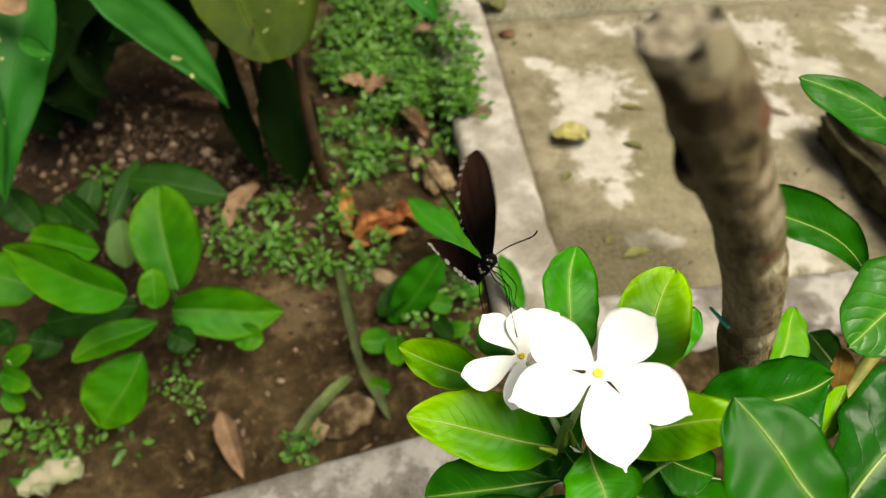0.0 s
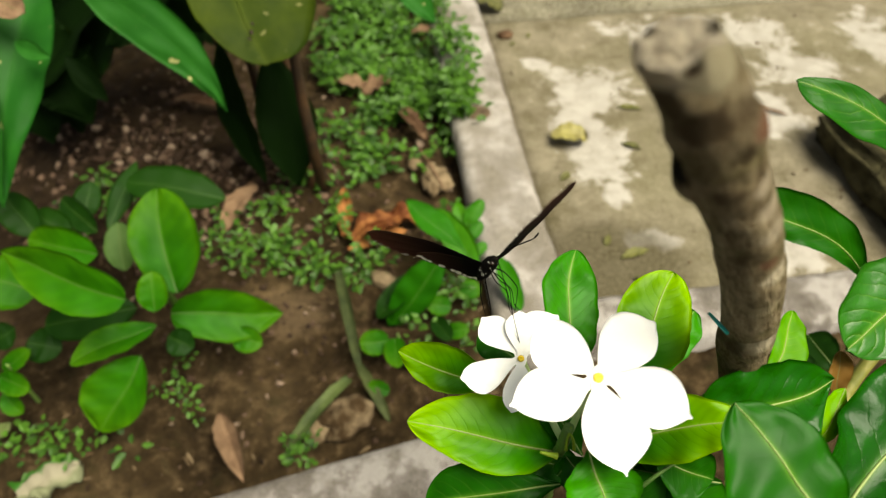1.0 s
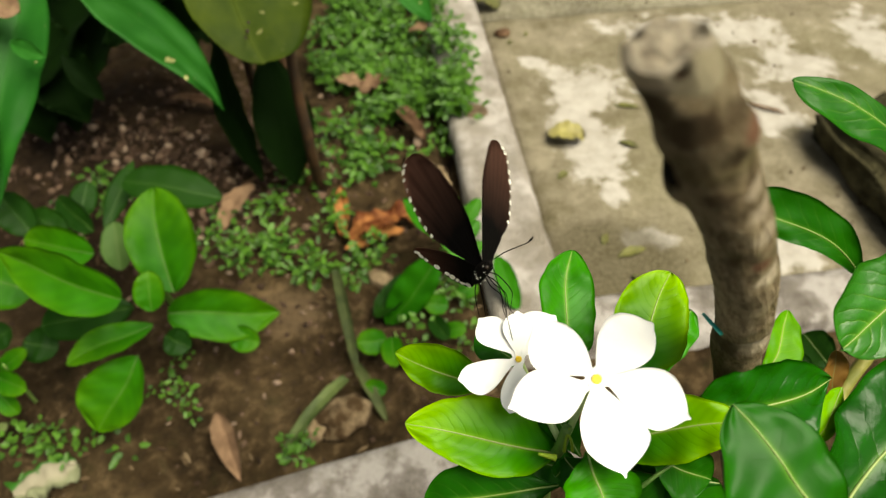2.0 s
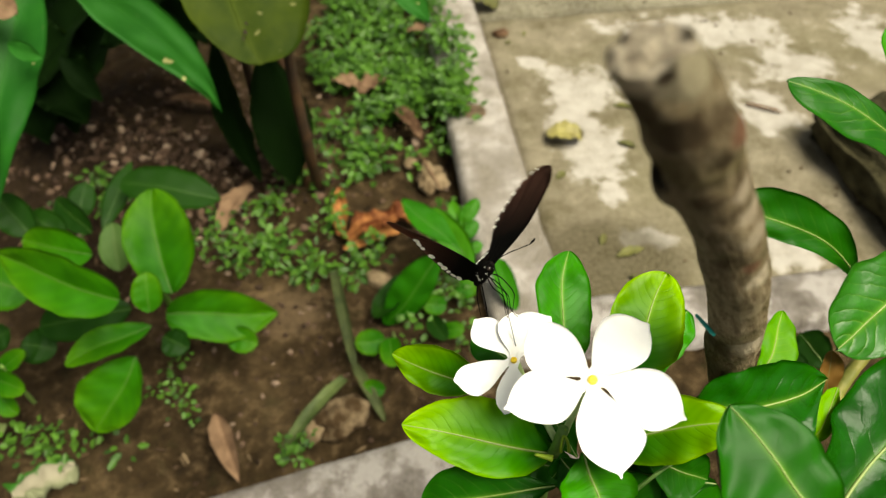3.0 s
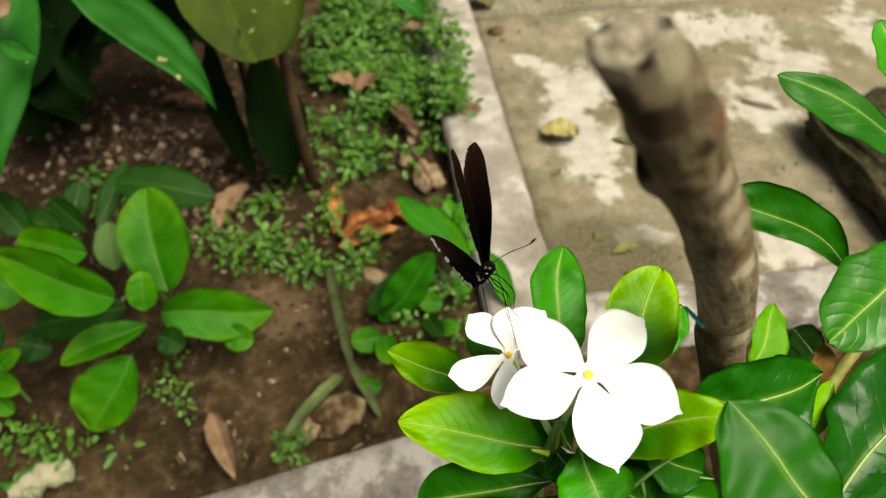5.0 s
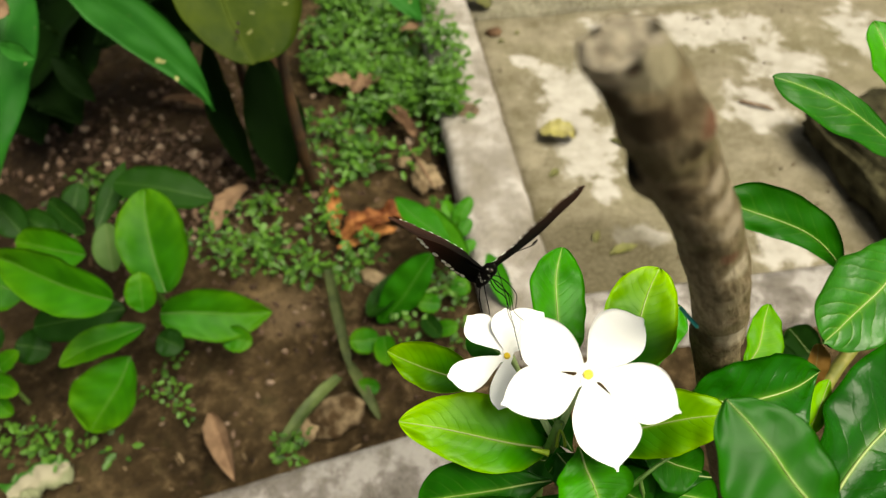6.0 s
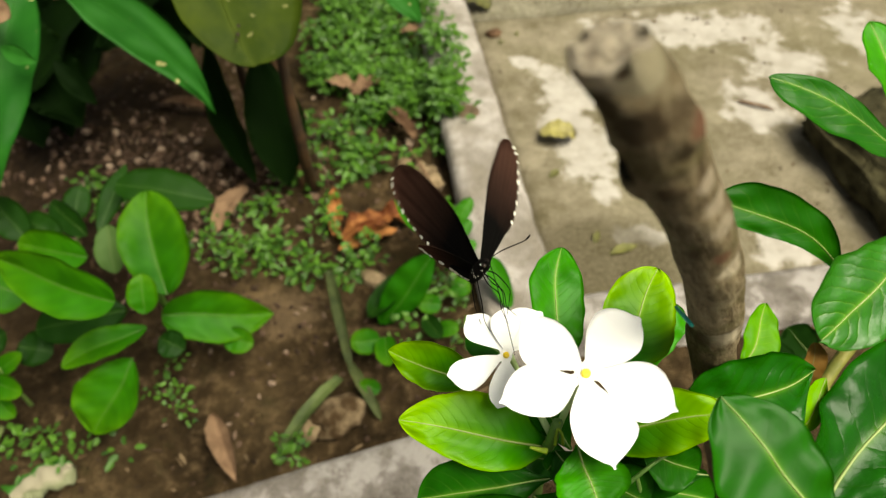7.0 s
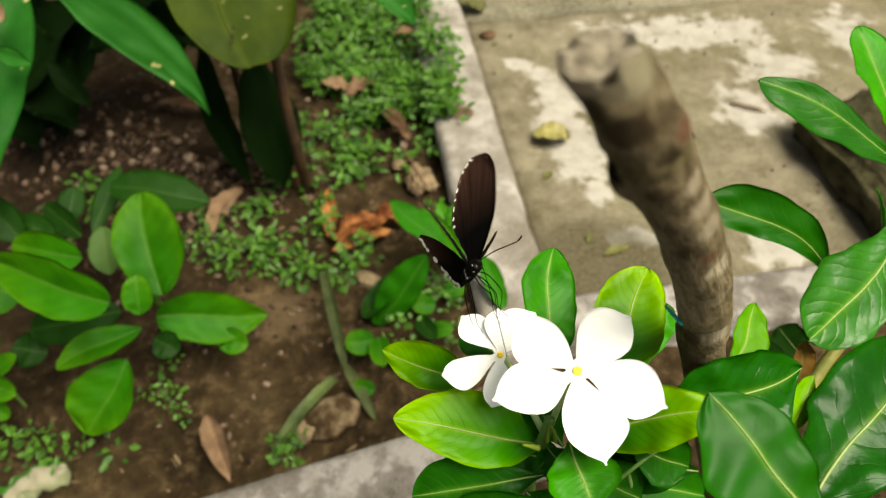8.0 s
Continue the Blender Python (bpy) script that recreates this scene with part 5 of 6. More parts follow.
def build_gravel():
    rnd = random.Random(8)
    bm = bmesh.new()
    bmesh.ops.create_icosphere(bm, subdivisions=1, radius=1.0)
    base = [q.co.copy() for q in bm.verts]
    tri = [tuple(q.index for q in f.verts) for f in bm.faces]
    bm.free()
    verts, faces = [], []
    for k in range(3600):
        if k >= 3300:
            x, y = rnd.gauss(-0.12, 0.10), rnd.gauss(0.42, 0.07)
        elif k < 2600:
            x, y = rnd.gauss(-0.32, 0.12), rnd.gauss(0.67, 0.08)
        else:
            x, y = rnd.uniform(-0.6, 0.1), rnd.uniform(0.2, 1.0)
        d = Vector((x, y, 0)) - CORNER
        if d.dot(ALONG) > -0.09 or (k < 2600 and noise.noise(Vector((x * 22, y * 22, 2))) < -0.22):
            continue
        s = (0.0014 + 0.0064 * rnd.random() ** 2.3) * (1 if k < 2600 else 0.6)
        c = Vector((x, y, soil_height(x, y) + s * 0.3))
        t = Euler((rnd.uniform(0, 6), rnd.uniform(0, 6), rnd.uniform(0, 6))).to_matrix()
        sq = Vector((rnd.uniform(0.6, 1.3), rnd.uniform(0.6, 1.2), rnd.uniform(0.4, 0.8)))
        b = len(verts)
        for p in base:
            verts.append(c + t @ Vector((p.x * sq.x, p.y * sq.y, p.z * sq.z)) * s * rnd.uniform(0.55, 1.3))
        faces.extend(tuple(b + i for i in f) for f in tri)
    tagged(new("gravel", mesh_of("gravel", verts, faces, M_PEBBLE, None, False)), "loose reddish brown gravel and clods on soil", "gravel", kind="stuff")


def build_debris():
    """Bits of bark, straw and dry leaf strewn over the soil."""
    rnd = random.Random(14)
    verts, faces = [], []
    for k in range(1020):
        swept = k >= 900
        x, y = (rnd.uniform(0.1, 0.62), rnd.uniform(0.46, 1.05)) if swept else (rnd.uniform(-0.62, 0.06), rnd.uniform(0.2, 1.05))
        if noise.noise(Vector((x * 7, y * 7, 5))) < -0.05:
            continue
        d = Vector((x, y, 0)) - CORNER
        if (d.dot(ALONG) < 0.01 or d.dot(AWAY) < 0.03) if swept else d.dot(ALONG) > -0.09:
            continue
        a = rnd.uniform(0, 6.283)
        L, W, T = rnd.uniform(0.004, 0.016), rnd.uniform(0.0012, 0.004), rnd.uniform(0.0004, 0.0012)
        L = L * 0.4 if swept else L
        t = Euler((rnd.uniform(-0.4, 0.4), rnd.uniform(-0.3, 0.3), a)).to_matrix()
        c = Vector((x, y, 0.0055 if swept else soil_height(x, y) + 0.002))
        n = len(verts)
        for p in ((-1, -0.6, 0), (-0.3, -1, 0.4), (1, -0.3, 0), (0.9, 0.4, 0.2), (0.1, 1, 0.5), (-0.9, 0.5, 0)):
            verts.append(c + t @ Vector((p[0] * L / 2, p[1] * W / 2, p[2] * T * 2 + T)))
        for p in ((-1, -0.6, 0), (-0.3, -1, 0.4), (1, -0.3, 0), (0.9, 0.4, 0.2), (0.1, 1, 0.5), (-0.9, 0.5, 0)):
            verts.append(c + t @ Vector((p[0] * L / 2, p[1] * W / 2, p[2] * T * 2 - T)))
        faces.append((n, n + 1, n + 2, n + 3, n + 4, n + 5))
        faces.append((n + 11, n + 10, n + 9, n + 8, n + 7, n + 6))
        faces.extend((n + i, n + 6 + i, n + 6 + (i + 1) % 6, n + (i + 1) % 6) for i in range(6))
    tagged(new("debris", mesh_of("debris", verts, faces, M_CHIP, None, False)), "dry bits of straw and leaf on soil and path", "plant litter", kind="stuff")


build_cover()
build_gravel()
build_debris()

# ---- the butterfly ----
THORAX = Vector((0.0151, 0.1452, 0.4390))
CYCLE = (  # seconds into a beat, then the turns of both forewings and both hindwings
    (0.00, (108, -20, 95), (84, -17, 102), (102, 7, 87), (95, 7, 133)),
    (0.05, (118, -11, 98), (76, -7, 116), (106, 7, 85), (96, 10, 139)),
    (0.10, (132, -7, 89), (66, -8, 128), (115, 7, 82), (98, 12, 139)),
    (0.20, (141, -8, 73), (59, 15, 132), (141, 2, 72), (93, 4, 146)),
    (0.30, (120, -8, 46), (64, 8, 155), (124, 10, 51), (76, 5, 156)),
    (0.40, (101, -6, 46), (74, -0, 163), (117, 13, 49), (70, 11, 163)),
    (0.50, (68, -10, 64), (103, -5, 144), (113, 11, 62), (72, 12, 162)),
    (0.60, (61, -21, 83), (113, -20, 123), (110, 17, 71), (88, 7, 153)),
    (0.66, (85, -17, 93), (105, -18, 115), (98, 12, 83), (98, 6, 145)),
    (0.70, (94, -16, 96), (98, -17, 110), (100, 8, 86), (95, 5, 138)),
)
# how far the wings have gone in their beat, in seconds of a steady one
BEAT_A = ((0.0, 0.06), (0.1, 0.17), (0.2, 0.26), (0.3, 0.38), (0.4, 0.44), (0.5, 0.51), (0.6, 0.65), (0.7, 0.74), (0.8, 0.84), (0.9, 0.94), (1.0, 1.04), (1.1, 1.14), (1.2, 1.24), (1.3, 1.34), (1.4, 1.44), (1.5, 1.54), (1.6, 1.67), (1.7, 1.73))
BEAT_B = ((2.8, 3.02), (2.9, 3.06), (3.0, 3.20), (3.1, 3.26), (3.2, 3.38), (3.3, 3.46), (3.4, 3.58), (3.5, 3.66), (3.6, 3.78), (3.7, 3.85), (3.8, 3.98), (3.9, 4.03), (4.0, 4.16), (4.1, 4.25), (4.2, 4.39), (4.3, 4.48), (4.4, 4.63), (4.5, 4.69), (4.6, 4.78), (4.7, 4.86))
BEAT_C = ((5.8, 6.02), (5.9, 6.11), (6.0, 6.21), (6.1, 6.32), (6.2, 6.40), (6.3, 6.48), (6.4, 6.58), (6.5, 6.69), (6.6, 6.79), (6.7, 6.88), (6.8, 7.08), (6.9, 7.12), (7.0, 7.22), (7.1, 7.29), (7.2, 7.45), (7.3, 7.49), (7.4, 7.64), (7.5, 7.71), (7.6, 7.85), (7.7, 7.93), (7.8, 8.06), (7.9, 8.10), (8.0, 8.24))
PERIOD = 0.74
PERCH = (
    (0.0, pose(0.0151, 0.1452, 0.4390)),
    (0.5, pose(0.0164, 0.1456, 0.4392)),
    (1.0, pose(0.0159, 0.1460, 0.4398)),
    (1.5, pose(0.0154, 0.1456, 0.4388)),
    (3.0, pose(0.0185, 0.1451, 0.4391)),
    (3.5, pose(0.0195, 0.1447, 0.4388)),
    (4.0, pose(0.0209, 0.1449, 0.4383)),
    (4.5, pose(0.0208, 0.1439, 0.4384)),
    (6.0, pose(0.0233, 0.1421, 0.4393)),
    (6.5, pose(0.0224, 0.1416, 0.4406)),
    (7.0, pose(0.0216, 0.1420, 0.4421)),
    (7.5, pose(0.0212, 0.1420, 0.4438)),
    (8.0, pose(0.0208, 0.1396, 0.4447)),
)
FOREWING = ((0, 0.028), (0.15, 0.084), (0.35, 0.149), (0.55, 0.177), (0.75, 0.166), (0.89, 0.128), (0.97, 0.07), (1, -0.019), (0.993, -0.088), (0.965, -0.14), (0.92, -0.181),
            (0.85, -0.22), (0.78, -0.244), (0.7, -0.263), (0.62, -0.276), (0.53, -0.279), (0.45, -0.265), (0.32, -0.195), (0.15, -0.102), (0, -0.056))
HINDWING = ((0, 0.05), (0.3, 0.12), (0.6, 0.13), (0.85, 0.10), (0.97, 0.05), (1.0, -0.02), (0.95, -0.085), (0.88, -0.145), (0.80, -0.20), (0.72, -0.25),
            (0.64, -0.30), (0.55, -0.345), (0.46, -0.385), (0.37, -0.42), (0.28, -0.44), (0.18, -0.43), (0.08, -0.3), (0, -0.1))


def wing(butterfly, name, outline, length, root, spots):
    """A thin, slightly arched membrane; x runs to the tip and y to the leading edge."""
    pts = [Vector((x, y)) for x, y in outline]
    hub = Vector((0.42, -0.08))
    verts, uvs, faces = [], [], []
    rings = 6
    fine = []
    for i, p in enumerate(pts):
        q = pts[(i + 1) % len(pts)]
        for k in range(3):
            o, e, h = pts[i - 1], pts[(i + 2) % len(pts)], k / 3
            w = 0.5 * (2 * p + (q - o) * h + (2 * o - 5 * p + 4 * q - e) * h * h + (3 * p - o - 3 * q + e) * h ** 3)
            if k and p.y < -0.1 and p.x > 0.3:
                w += (w - hub).normalized() * 0.009
            fine.append(w)
    n = len(fine)
    for r in range(rings + 1):
        for p in fine:
            q = hub.lerp(p, r / rings)
            z = -0.10 * q.y * q.y + 0.02 * math.sin(q.x * 3) + 0.004 * math.sin(math.atan2(q.y + 0.03, q.x + 0.12) * 40) * r / rings
            verts.append(Vector((q.x, q.y, z)) * length)
            uvs.append((q.x, q.y))
    for r in range(rings):
        for i in range(n):
            j = (i + 1) % n
            faces.append((r * n + i, r * n + j, (r + 1) * n + j, (r + 1) * n + i))
    m = len(verts)
    verts += [p - Vector((0, 0, 0.00012)) for p in verts]
    uvs += uvs
    faces += [tuple(m + a for a in reversed(fc)) for fc in faces]
    for i in range(n):
        j = (i + 1) % n
        a, b = rings * n + i, rings * n + j
        faces.append((a, m + a, m + b, b))
    ob = part(name, mesh_of(name, verts, faces, M_WING, uvs), butterfly)
    ob.location = root
    for x, y, a, b, turn in spots:
        sv, sf = [], []
        for side in (1, -1):
            z0 = (-0.10 * y * y + 0.02 * math.sin(x * 3)) * length + side * 0.00022 - 0.00006
            k0 = len(sv)
            for k in range(8):
                w = k * math.pi / 4
                dx, dy = a * math.cos(w), b * math.sin(w)
                c, s = math.cos(turn), math.sin(turn)
                sv.append(Vector((x + dx * c - dy * s, y + dx * s + dy * c, 0)) * length + Vector((0, 0, z0)))
            sf.append(tuple(range(k0, k0 + 8)) if side > 0 else tuple(range(k0 + 7, k0 - 1, -1)))
        part("wing_spot", mesh_of("wing_spot", sv, sf, M_DOT, None, False), ob)
    return ob


def edge_spots(outline, picks, long, short):
    """Pale spots just inside the outer margin, each lying along it."""
    out = []
    for i in picks:
        p, a, b = Vector(outline[i]), Vector(outline[i - 1]), Vector(outline[i + 1])
        run = b - a
        q = p + (Vector((0.42, -0.08)) - p).normalized() * short * 0.9
        k = 1.0 + 0.3 * math.sin(i * 2.3)
        out.append((q.x, q.y, long * k, short * (0.85 + 0.25 * math.sin(i * 1.7)), math.atan2(run.y, run.x)))
    return out


def fur_body(name, path, radii, parent, material, seed, label=""):
    verts, faces, _ = tube_data(smooth_path(path, 5), radii_along(radii, (len(path) - 1) * 5 + 1), 16, 0.18, seed)
    return part(name, mesh_of(name, verts, faces, material), parent, label)


def radii_along(radii, n):
    return [float(np.interp(i / (n - 1), np.linspace(0, 1, len(radii)), radii)) for i in range(n)]


def build_butterfly():
    fly = thing("butterfly", "black swallowtail butterfly with cream-spotted wings feeding on a flower", "butterfly", THORAX)
    head, tail = Vector((0.0019, -0.0010, 0.0057)), Vector((-0.0033, 0.0017, -0.0103))
    axis = (head - tail).normalized()
    fur_body("thorax", [(-0.0031, 0.0007, -0.0079), (-0.0020, 0.0006, -0.0047), (-0.0007, 0.0008, -0.0013), (0.0007, 0.0005, 0.0017), (0.0015, -0.0000, 0.0039)], [0.0008, 0.0021, 0.0026, 0.0023, 0.0013], fly, M_BODY, 1.0)
    fur_body("abdomen", [(-0.0020, 0.0011, -0.0056), (-0.0045, 0.0042, -0.0078), (-0.0085, 0.0088, -0.0092), (-0.0128, 0.0140, -0.0098)], [0.0012, 0.0017, 0.0014, 0.0004], fly, M_BODY, 2.0)
    hd = fur_body("head", [axis * 0.002, axis * 0.0035, axis * 0.0052], [0.0010, 0.0013, 0.0006], fly, M_BODY, 3.0)
    side = axis.cross(Vector((0, 0, 1))).normalized()
    for s in (1, -1):
        bm = bmesh.new()
        bmesh.ops.create_uvsphere(bm, u_segments=14, v_segments=8, radius=0.0008)
        me = bpy.data.meshes.new("eye")
        bm.to_mesh(me)
        bm.free()
        me.materials.append(M_INSECT_EYE)
        for p in me.polygons:
            p.use_smooth = True
        ob = part("eye", me, fly)
        ob.location = axis * 0.0038 + side * s * 0.0010
    rnd = random.Random(3)
    for k in range(60):
        w, o = rnd.uniform(0, 6.283), rnd.uniform(-0.008, 0.0035)
        up = axis.cross(side)
        r = float(np.interp(o, (-0.009, -0.005, -0.001, 0.003, 0.0036), (0.0011, 0.0024, 0.0027, 0.0016, 0.0017)))
        c = axis * o + (side * math.cos(w) + up * math.sin(w)) * r
        bm = bmesh.new()
        bmesh.ops.create_icosphere(bm, subdivisions=1, radius=0.00015)
        bmesh.ops.scale(bm, vec=(0.8, 0.8, 1.7), verts=bm.verts)
        me = bpy.data.meshes.new("white_dot")
        bm.to_mesh(me)
        bm.free()
        me.materials.append(M_DOT)
        part("white_dot", me, fly).location = c
    for pts in ([(0.0020, -0.0014, 0.0067), (0.0058, -0.0018, 0.0115), (0.0107, -0.0015, 0.0144), (0.0136, -0.0012, 0.0160), (0.0146, 0.0000, 0.0170)], [(0.0021, -0.0001, 0.0051), (0.0067, 0.0038, 0.0045), (0.0117, 0.0072, 0.0035), (0.0148, 0.0094, 0.0027), (0.0165, 0.0112, 0.0029)]):
        q = smooth_path([Vector(p) for p in pts], 6)
        rad = [0.00012 + (0.00016 if i > len(q) - 5 else 0) for i in range(len(q))]
        part("antenna", mesh_of("antenna", *tube_data(q, rad, 6)[:2], M_BODY), fly)
    for pts in ([(0.0005, -0.0027, 0.0016), (0.0029, -0.0071, 0.0018), (0.0064, -0.0106, 0.0016), (0.0076, -0.0138, -0.0024), (0.0110, -0.0144, -0.0069)],
        [(0.0002, -0.0033, 0.0011), (0.0018, -0.0077, 0.0014), (0.0050, -0.0105, 0.0003), (0.0059, -0.0139, -0.0038), (0.0083, -0.0164, -0.0086)],
        [(0.0009, -0.0022, 0.0021), (0.0048, -0.0021, -0.0004), (0.0089, -0.0057, -0.0034), (0.0091, -0.0081, -0.0055), (0.0081, -0.0130, -0.0083)],
        [(-0.0016, -0.0031, -0.0013), (-0.0012, -0.0052, -0.0031), (-0.0001, -0.0095, -0.0067), (0.0006, -0.0144, -0.0095), (0.0024, -0.0181, -0.0106)],
        [(-0.0025, -0.0014, -0.0038), (-0.0029, -0.0043, -0.0075), (-0.0022, -0.0085, -0.0097), (-0.0014, -0.0116, -0.0110), (-0.0005, -0.0153, -0.0102)],
        [(0.0004, -0.0012, -0.0010), (0.0040, -0.0009, -0.0047), (0.0070, -0.0034, -0.0081), (0.0075, -0.0072, -0.0100), (0.0074, -0.0121, -0.0089)]):
        q = smooth_path([Vector(p) for p in pts], 5)
        rad = [0.00022 - 0.00013 * i / len(q) for i in range(len(q))]
        part("leg", mesh_of("leg", *tube_data(q, rad, 6)[:2], M_BODY), fly)
    q = smooth_path([Vector(p) for p in [(0.0022, -0.0023, 0.0059), (0.0033, -0.0079, 0.0064), (0.0063, -0.0156, -0.0014), (0.0102, -0.0246, -0.0148)]], 6)
    part("proboscis", mesh_of("proboscis", *tube_data(q, [0.00014] * len(q), 6)[:2], M_BODY), fly)
    fspots = edge_spots(FOREWING, range(8, 17), 0.020, 0.0125)
    hspots = edge_spots(HINDWING, (5, 6, 7, 9, 11, 12, 13, 14, 15), 0.040, 0.052)
    fr = wing(fly, "forewing", FOREWING, 0.0480, (0.0004, 0, 0.0006), fspots)
    fl = wing(fly, "forewing", FOREWING, 0.0480, (-0.0008, 0, 0.0004), fspots)
    hr = wing(fly, "hindwing", HINDWING, 0.0226, (0.0005, 0.0015, -0.0013), hspots)
    hl = wing(fly, "hindwing", HINDWING, 0.0255, (-0.0012, 0.0009, -0.0012), hspots)
    return fly, fr, fl, hr, hl


M_INSECT_EYE = plain("insect_eye", (0.01, 0.008, 0.006), (0.03, 0.02, 0.015), 0.15, 200, 0.0001, 0.6)
butterfly, wing_r, wing_l, hind_r, hind_l = build_butterfly()


def beat_turn(phase, k):
    """The turn of wing k at that phase, blended between the keyed turns of a beat."""
    p = phase % PERIOD
    rows = list(CYCLE) + [(PERIOD,) + tuple(CYCLE[0][1:])]
    for a, b in zip(rows, rows[1:]):
        if a[0] <= p <= b[0]:
            qa, qb = (Euler([math.radians(d) for d in r[k + 1]]).to_quaternion() for r in (a, b))
            e = qa.slerp(qb, (p - a[0]) / (b[0] - a[0])).to_euler()
            return [math.degrees(d) for d in e]
    return list(CYCLE[0][k + 1])


FOREWING_R = (
    (0.0, pose(0.0004, 0, 0.0006, 120.8, -7.9, 96.2)),
    (0.1, pose(0.0004, 0, 0.0006, 139.1, -7.3, 70.5)),
    (0.2, pose(0.0004, 0, 0.0006, 128.4, -6.9, 56.4)),
    (0.3, pose(0.0004, 0, 0.0006, 104.6, -3.9, 48.1)),
    (0.4, pose(0.0004, 0, 0.0006, 87.9, -6.1, 53.6)),
    (0.5, pose(0.0004, 0, 0.0006, 67.7, -9.4, 64.5)),
    (0.6, pose(0.0004, 0, 0.0006, 79.5, -17.8, 96.5)),
    (0.7, pose(0.0004, 0, 0.0006, 105.9, -16.2, 102.1)),
    (0.8, pose(0.0004, 0, 0.0006, 132.0, -7.8, 89.4)),
    (0.9, pose(0.0004, 0, 0.0006, 141.0, -8.2, 73.0)),
    (1.0, pose(0.0004, 0, 0.0006, 119.8, -5.0, 48.1)),
    (1.1, pose(0.0004, 0, 0.0006, 101.0, -5.0, 46.5)),
    (1.2, pose(0.0004, 0, 0.0006, 68.0, -11.0, 64.1)),
    (1.3, pose(0.0004, 0, 0.0006, 60.9, -18.1, 83.6)),
    (1.4, pose(0.0004, 0, 0.0006, 92.1, -17.8, 103.1)),
    (1.5, pose(0.0004, 0, 0.0006, 120.5, -10.7, 98.6)),
    (1.6, pose(0.0004, 0, 0.0006, 140.2, -9.2, 73.9)),
    (1.7, pose(0.0004, 0, 0.0006, 130.7, -9.3, 58.3)),
    (2.8, pose(0.0004, 0, 0.0006, 120.4, -12.8, 99.0)),
    (2.9, pose(0.0004, 0, 0.0006, 131.7, -10.6, 91.2)),
    (3.0, pose(0.0004, 0, 0.0006, 132.8, -11.0, 60.9)),
    (3.1, pose(0.0004, 0, 0.0006, 119.7, -7.3, 49.0)),
    (3.2, pose(0.0004, 0, 0.0006, 94.7, -6.1, 48.4)),
    (3.3, pose(0.0004, 0, 0.0006, 68.6, -11.0, 60.3)),
    (3.4, pose(0.0004, 0, 0.0006, 66.8, -22.6, 92.4)),
    (3.5, pose(0.0004, 0, 0.0006, 92.7, -23.9, 100.0)),
    (3.6, pose(0.0004, 0, 0.0006, 126.3, -15.8, 93.8)),
    (3.7, pose(0.0004, 0, 0.0006, 136.9, -13.0, 78.4)),
    (3.8, pose(0.0004, 0, 0.0006, 124.1, -7.5, 51.7)),
    (3.9, pose(0.0004, 0, 0.0006, 114.4, -4.3, 45.1)),
    (4.0, pose(0.0004, 0, 0.0006, 81.2, -6.7, 58.1)),
    (4.1, pose(0.0004, 0, 0.0006, 64.9, -15.8, 73.6)),
    (4.2, pose(0.0004, 0, 0.0006, 91.2, -24.8, 96.7)),
    (4.3, pose(0.0004, 0, 0.0006, 116.6, -19.7, 95.1)),
    (4.4, pose(0.0004, 0, 0.0006, 140.4, -11.9, 73.3)),
    (4.5, pose(0.0004, 0, 0.0006, 130.9, -9.8, 56.9)),
    (4.6, pose(0.0004, 0, 0.0006, 112.9, -6.5, 41.0)),
    (4.7, pose(0.0004, 0, 0.0006, 95.1, -8.2, 44.3)),
    (5.8, pose(0.0004, 0, 0.0006, 133.0, -16.6, 84.1)),
    (5.9, pose(0.0004, 0, 0.0006, 141.4, -16.6, 68.7)),
    (6.0, pose(0.0004, 0, 0.0006, 122.9, -10.0, 42.6)),
    (6.1, pose(0.0004, 0, 0.0006, 101.6, -7.0, 39.7)),
    (6.2, pose(0.0004, 0, 0.0006, 76.1, -13.0, 52.2)),
    (6.3, pose(0.0004, 0, 0.0006, 66.6, -20.5, 67.5)),
    (6.4, pose(0.0004, 0, 0.0006, 85.0, -25.9, 92.9)),
    (6.5, pose(0.0004, 0, 0.0006, 114.7, -20.7, 94.2)),
    (6.6, pose(0.0004, 0, 0.0006, 136.1, -13.3, 75.7)),
    (6.7, pose(0.0004, 0, 0.0006, 138.1, -12.9, 60.2)),
    (6.8, pose(0.0004, 0, 0.0006, 95.4, -10.4, 42.9)),
    (6.9, pose(0.0004, 0, 0.0006, 83.0, -12.0, 47.1)),
    (7.0, pose(0.0004, 0, 0.0006, 63.9, -21.6, 76.1)),
    (7.1, pose(0.0004, 0, 0.0006, 71.7, -24.3, 91.3)),
    (7.2, pose(0.0004, 0, 0.0006, 118.2, -14.1, 97.3)),
    (7.3, pose(0.0004, 0, 0.0006, 129.6, -10.5, 88.4)),
    (7.4, pose(0.0004, 0, 0.0006, 133.3, -9.4, 57.0)),
    (7.5, pose(0.0004, 0, 0.0006, 118.0, -4.7, 46.8)),
    (7.6, pose(0.0004, 0, 0.0006, 85.3, -4.3, 49.0)),
    (7.7, pose(0.0004, 0, 0.0006, 68.0, -7.8, 60.3)),
    (7.8, pose(0.0004, 0, 0.0006, 84.9, -17.7, 93.4)),
    (7.9, pose(0.0004, 0, 0.0006, 93.6, -15.3, 97.5)),
    (8.0, pose(0.0004, 0, 0.0006, 132.5, -10.2, 85.2)),
)
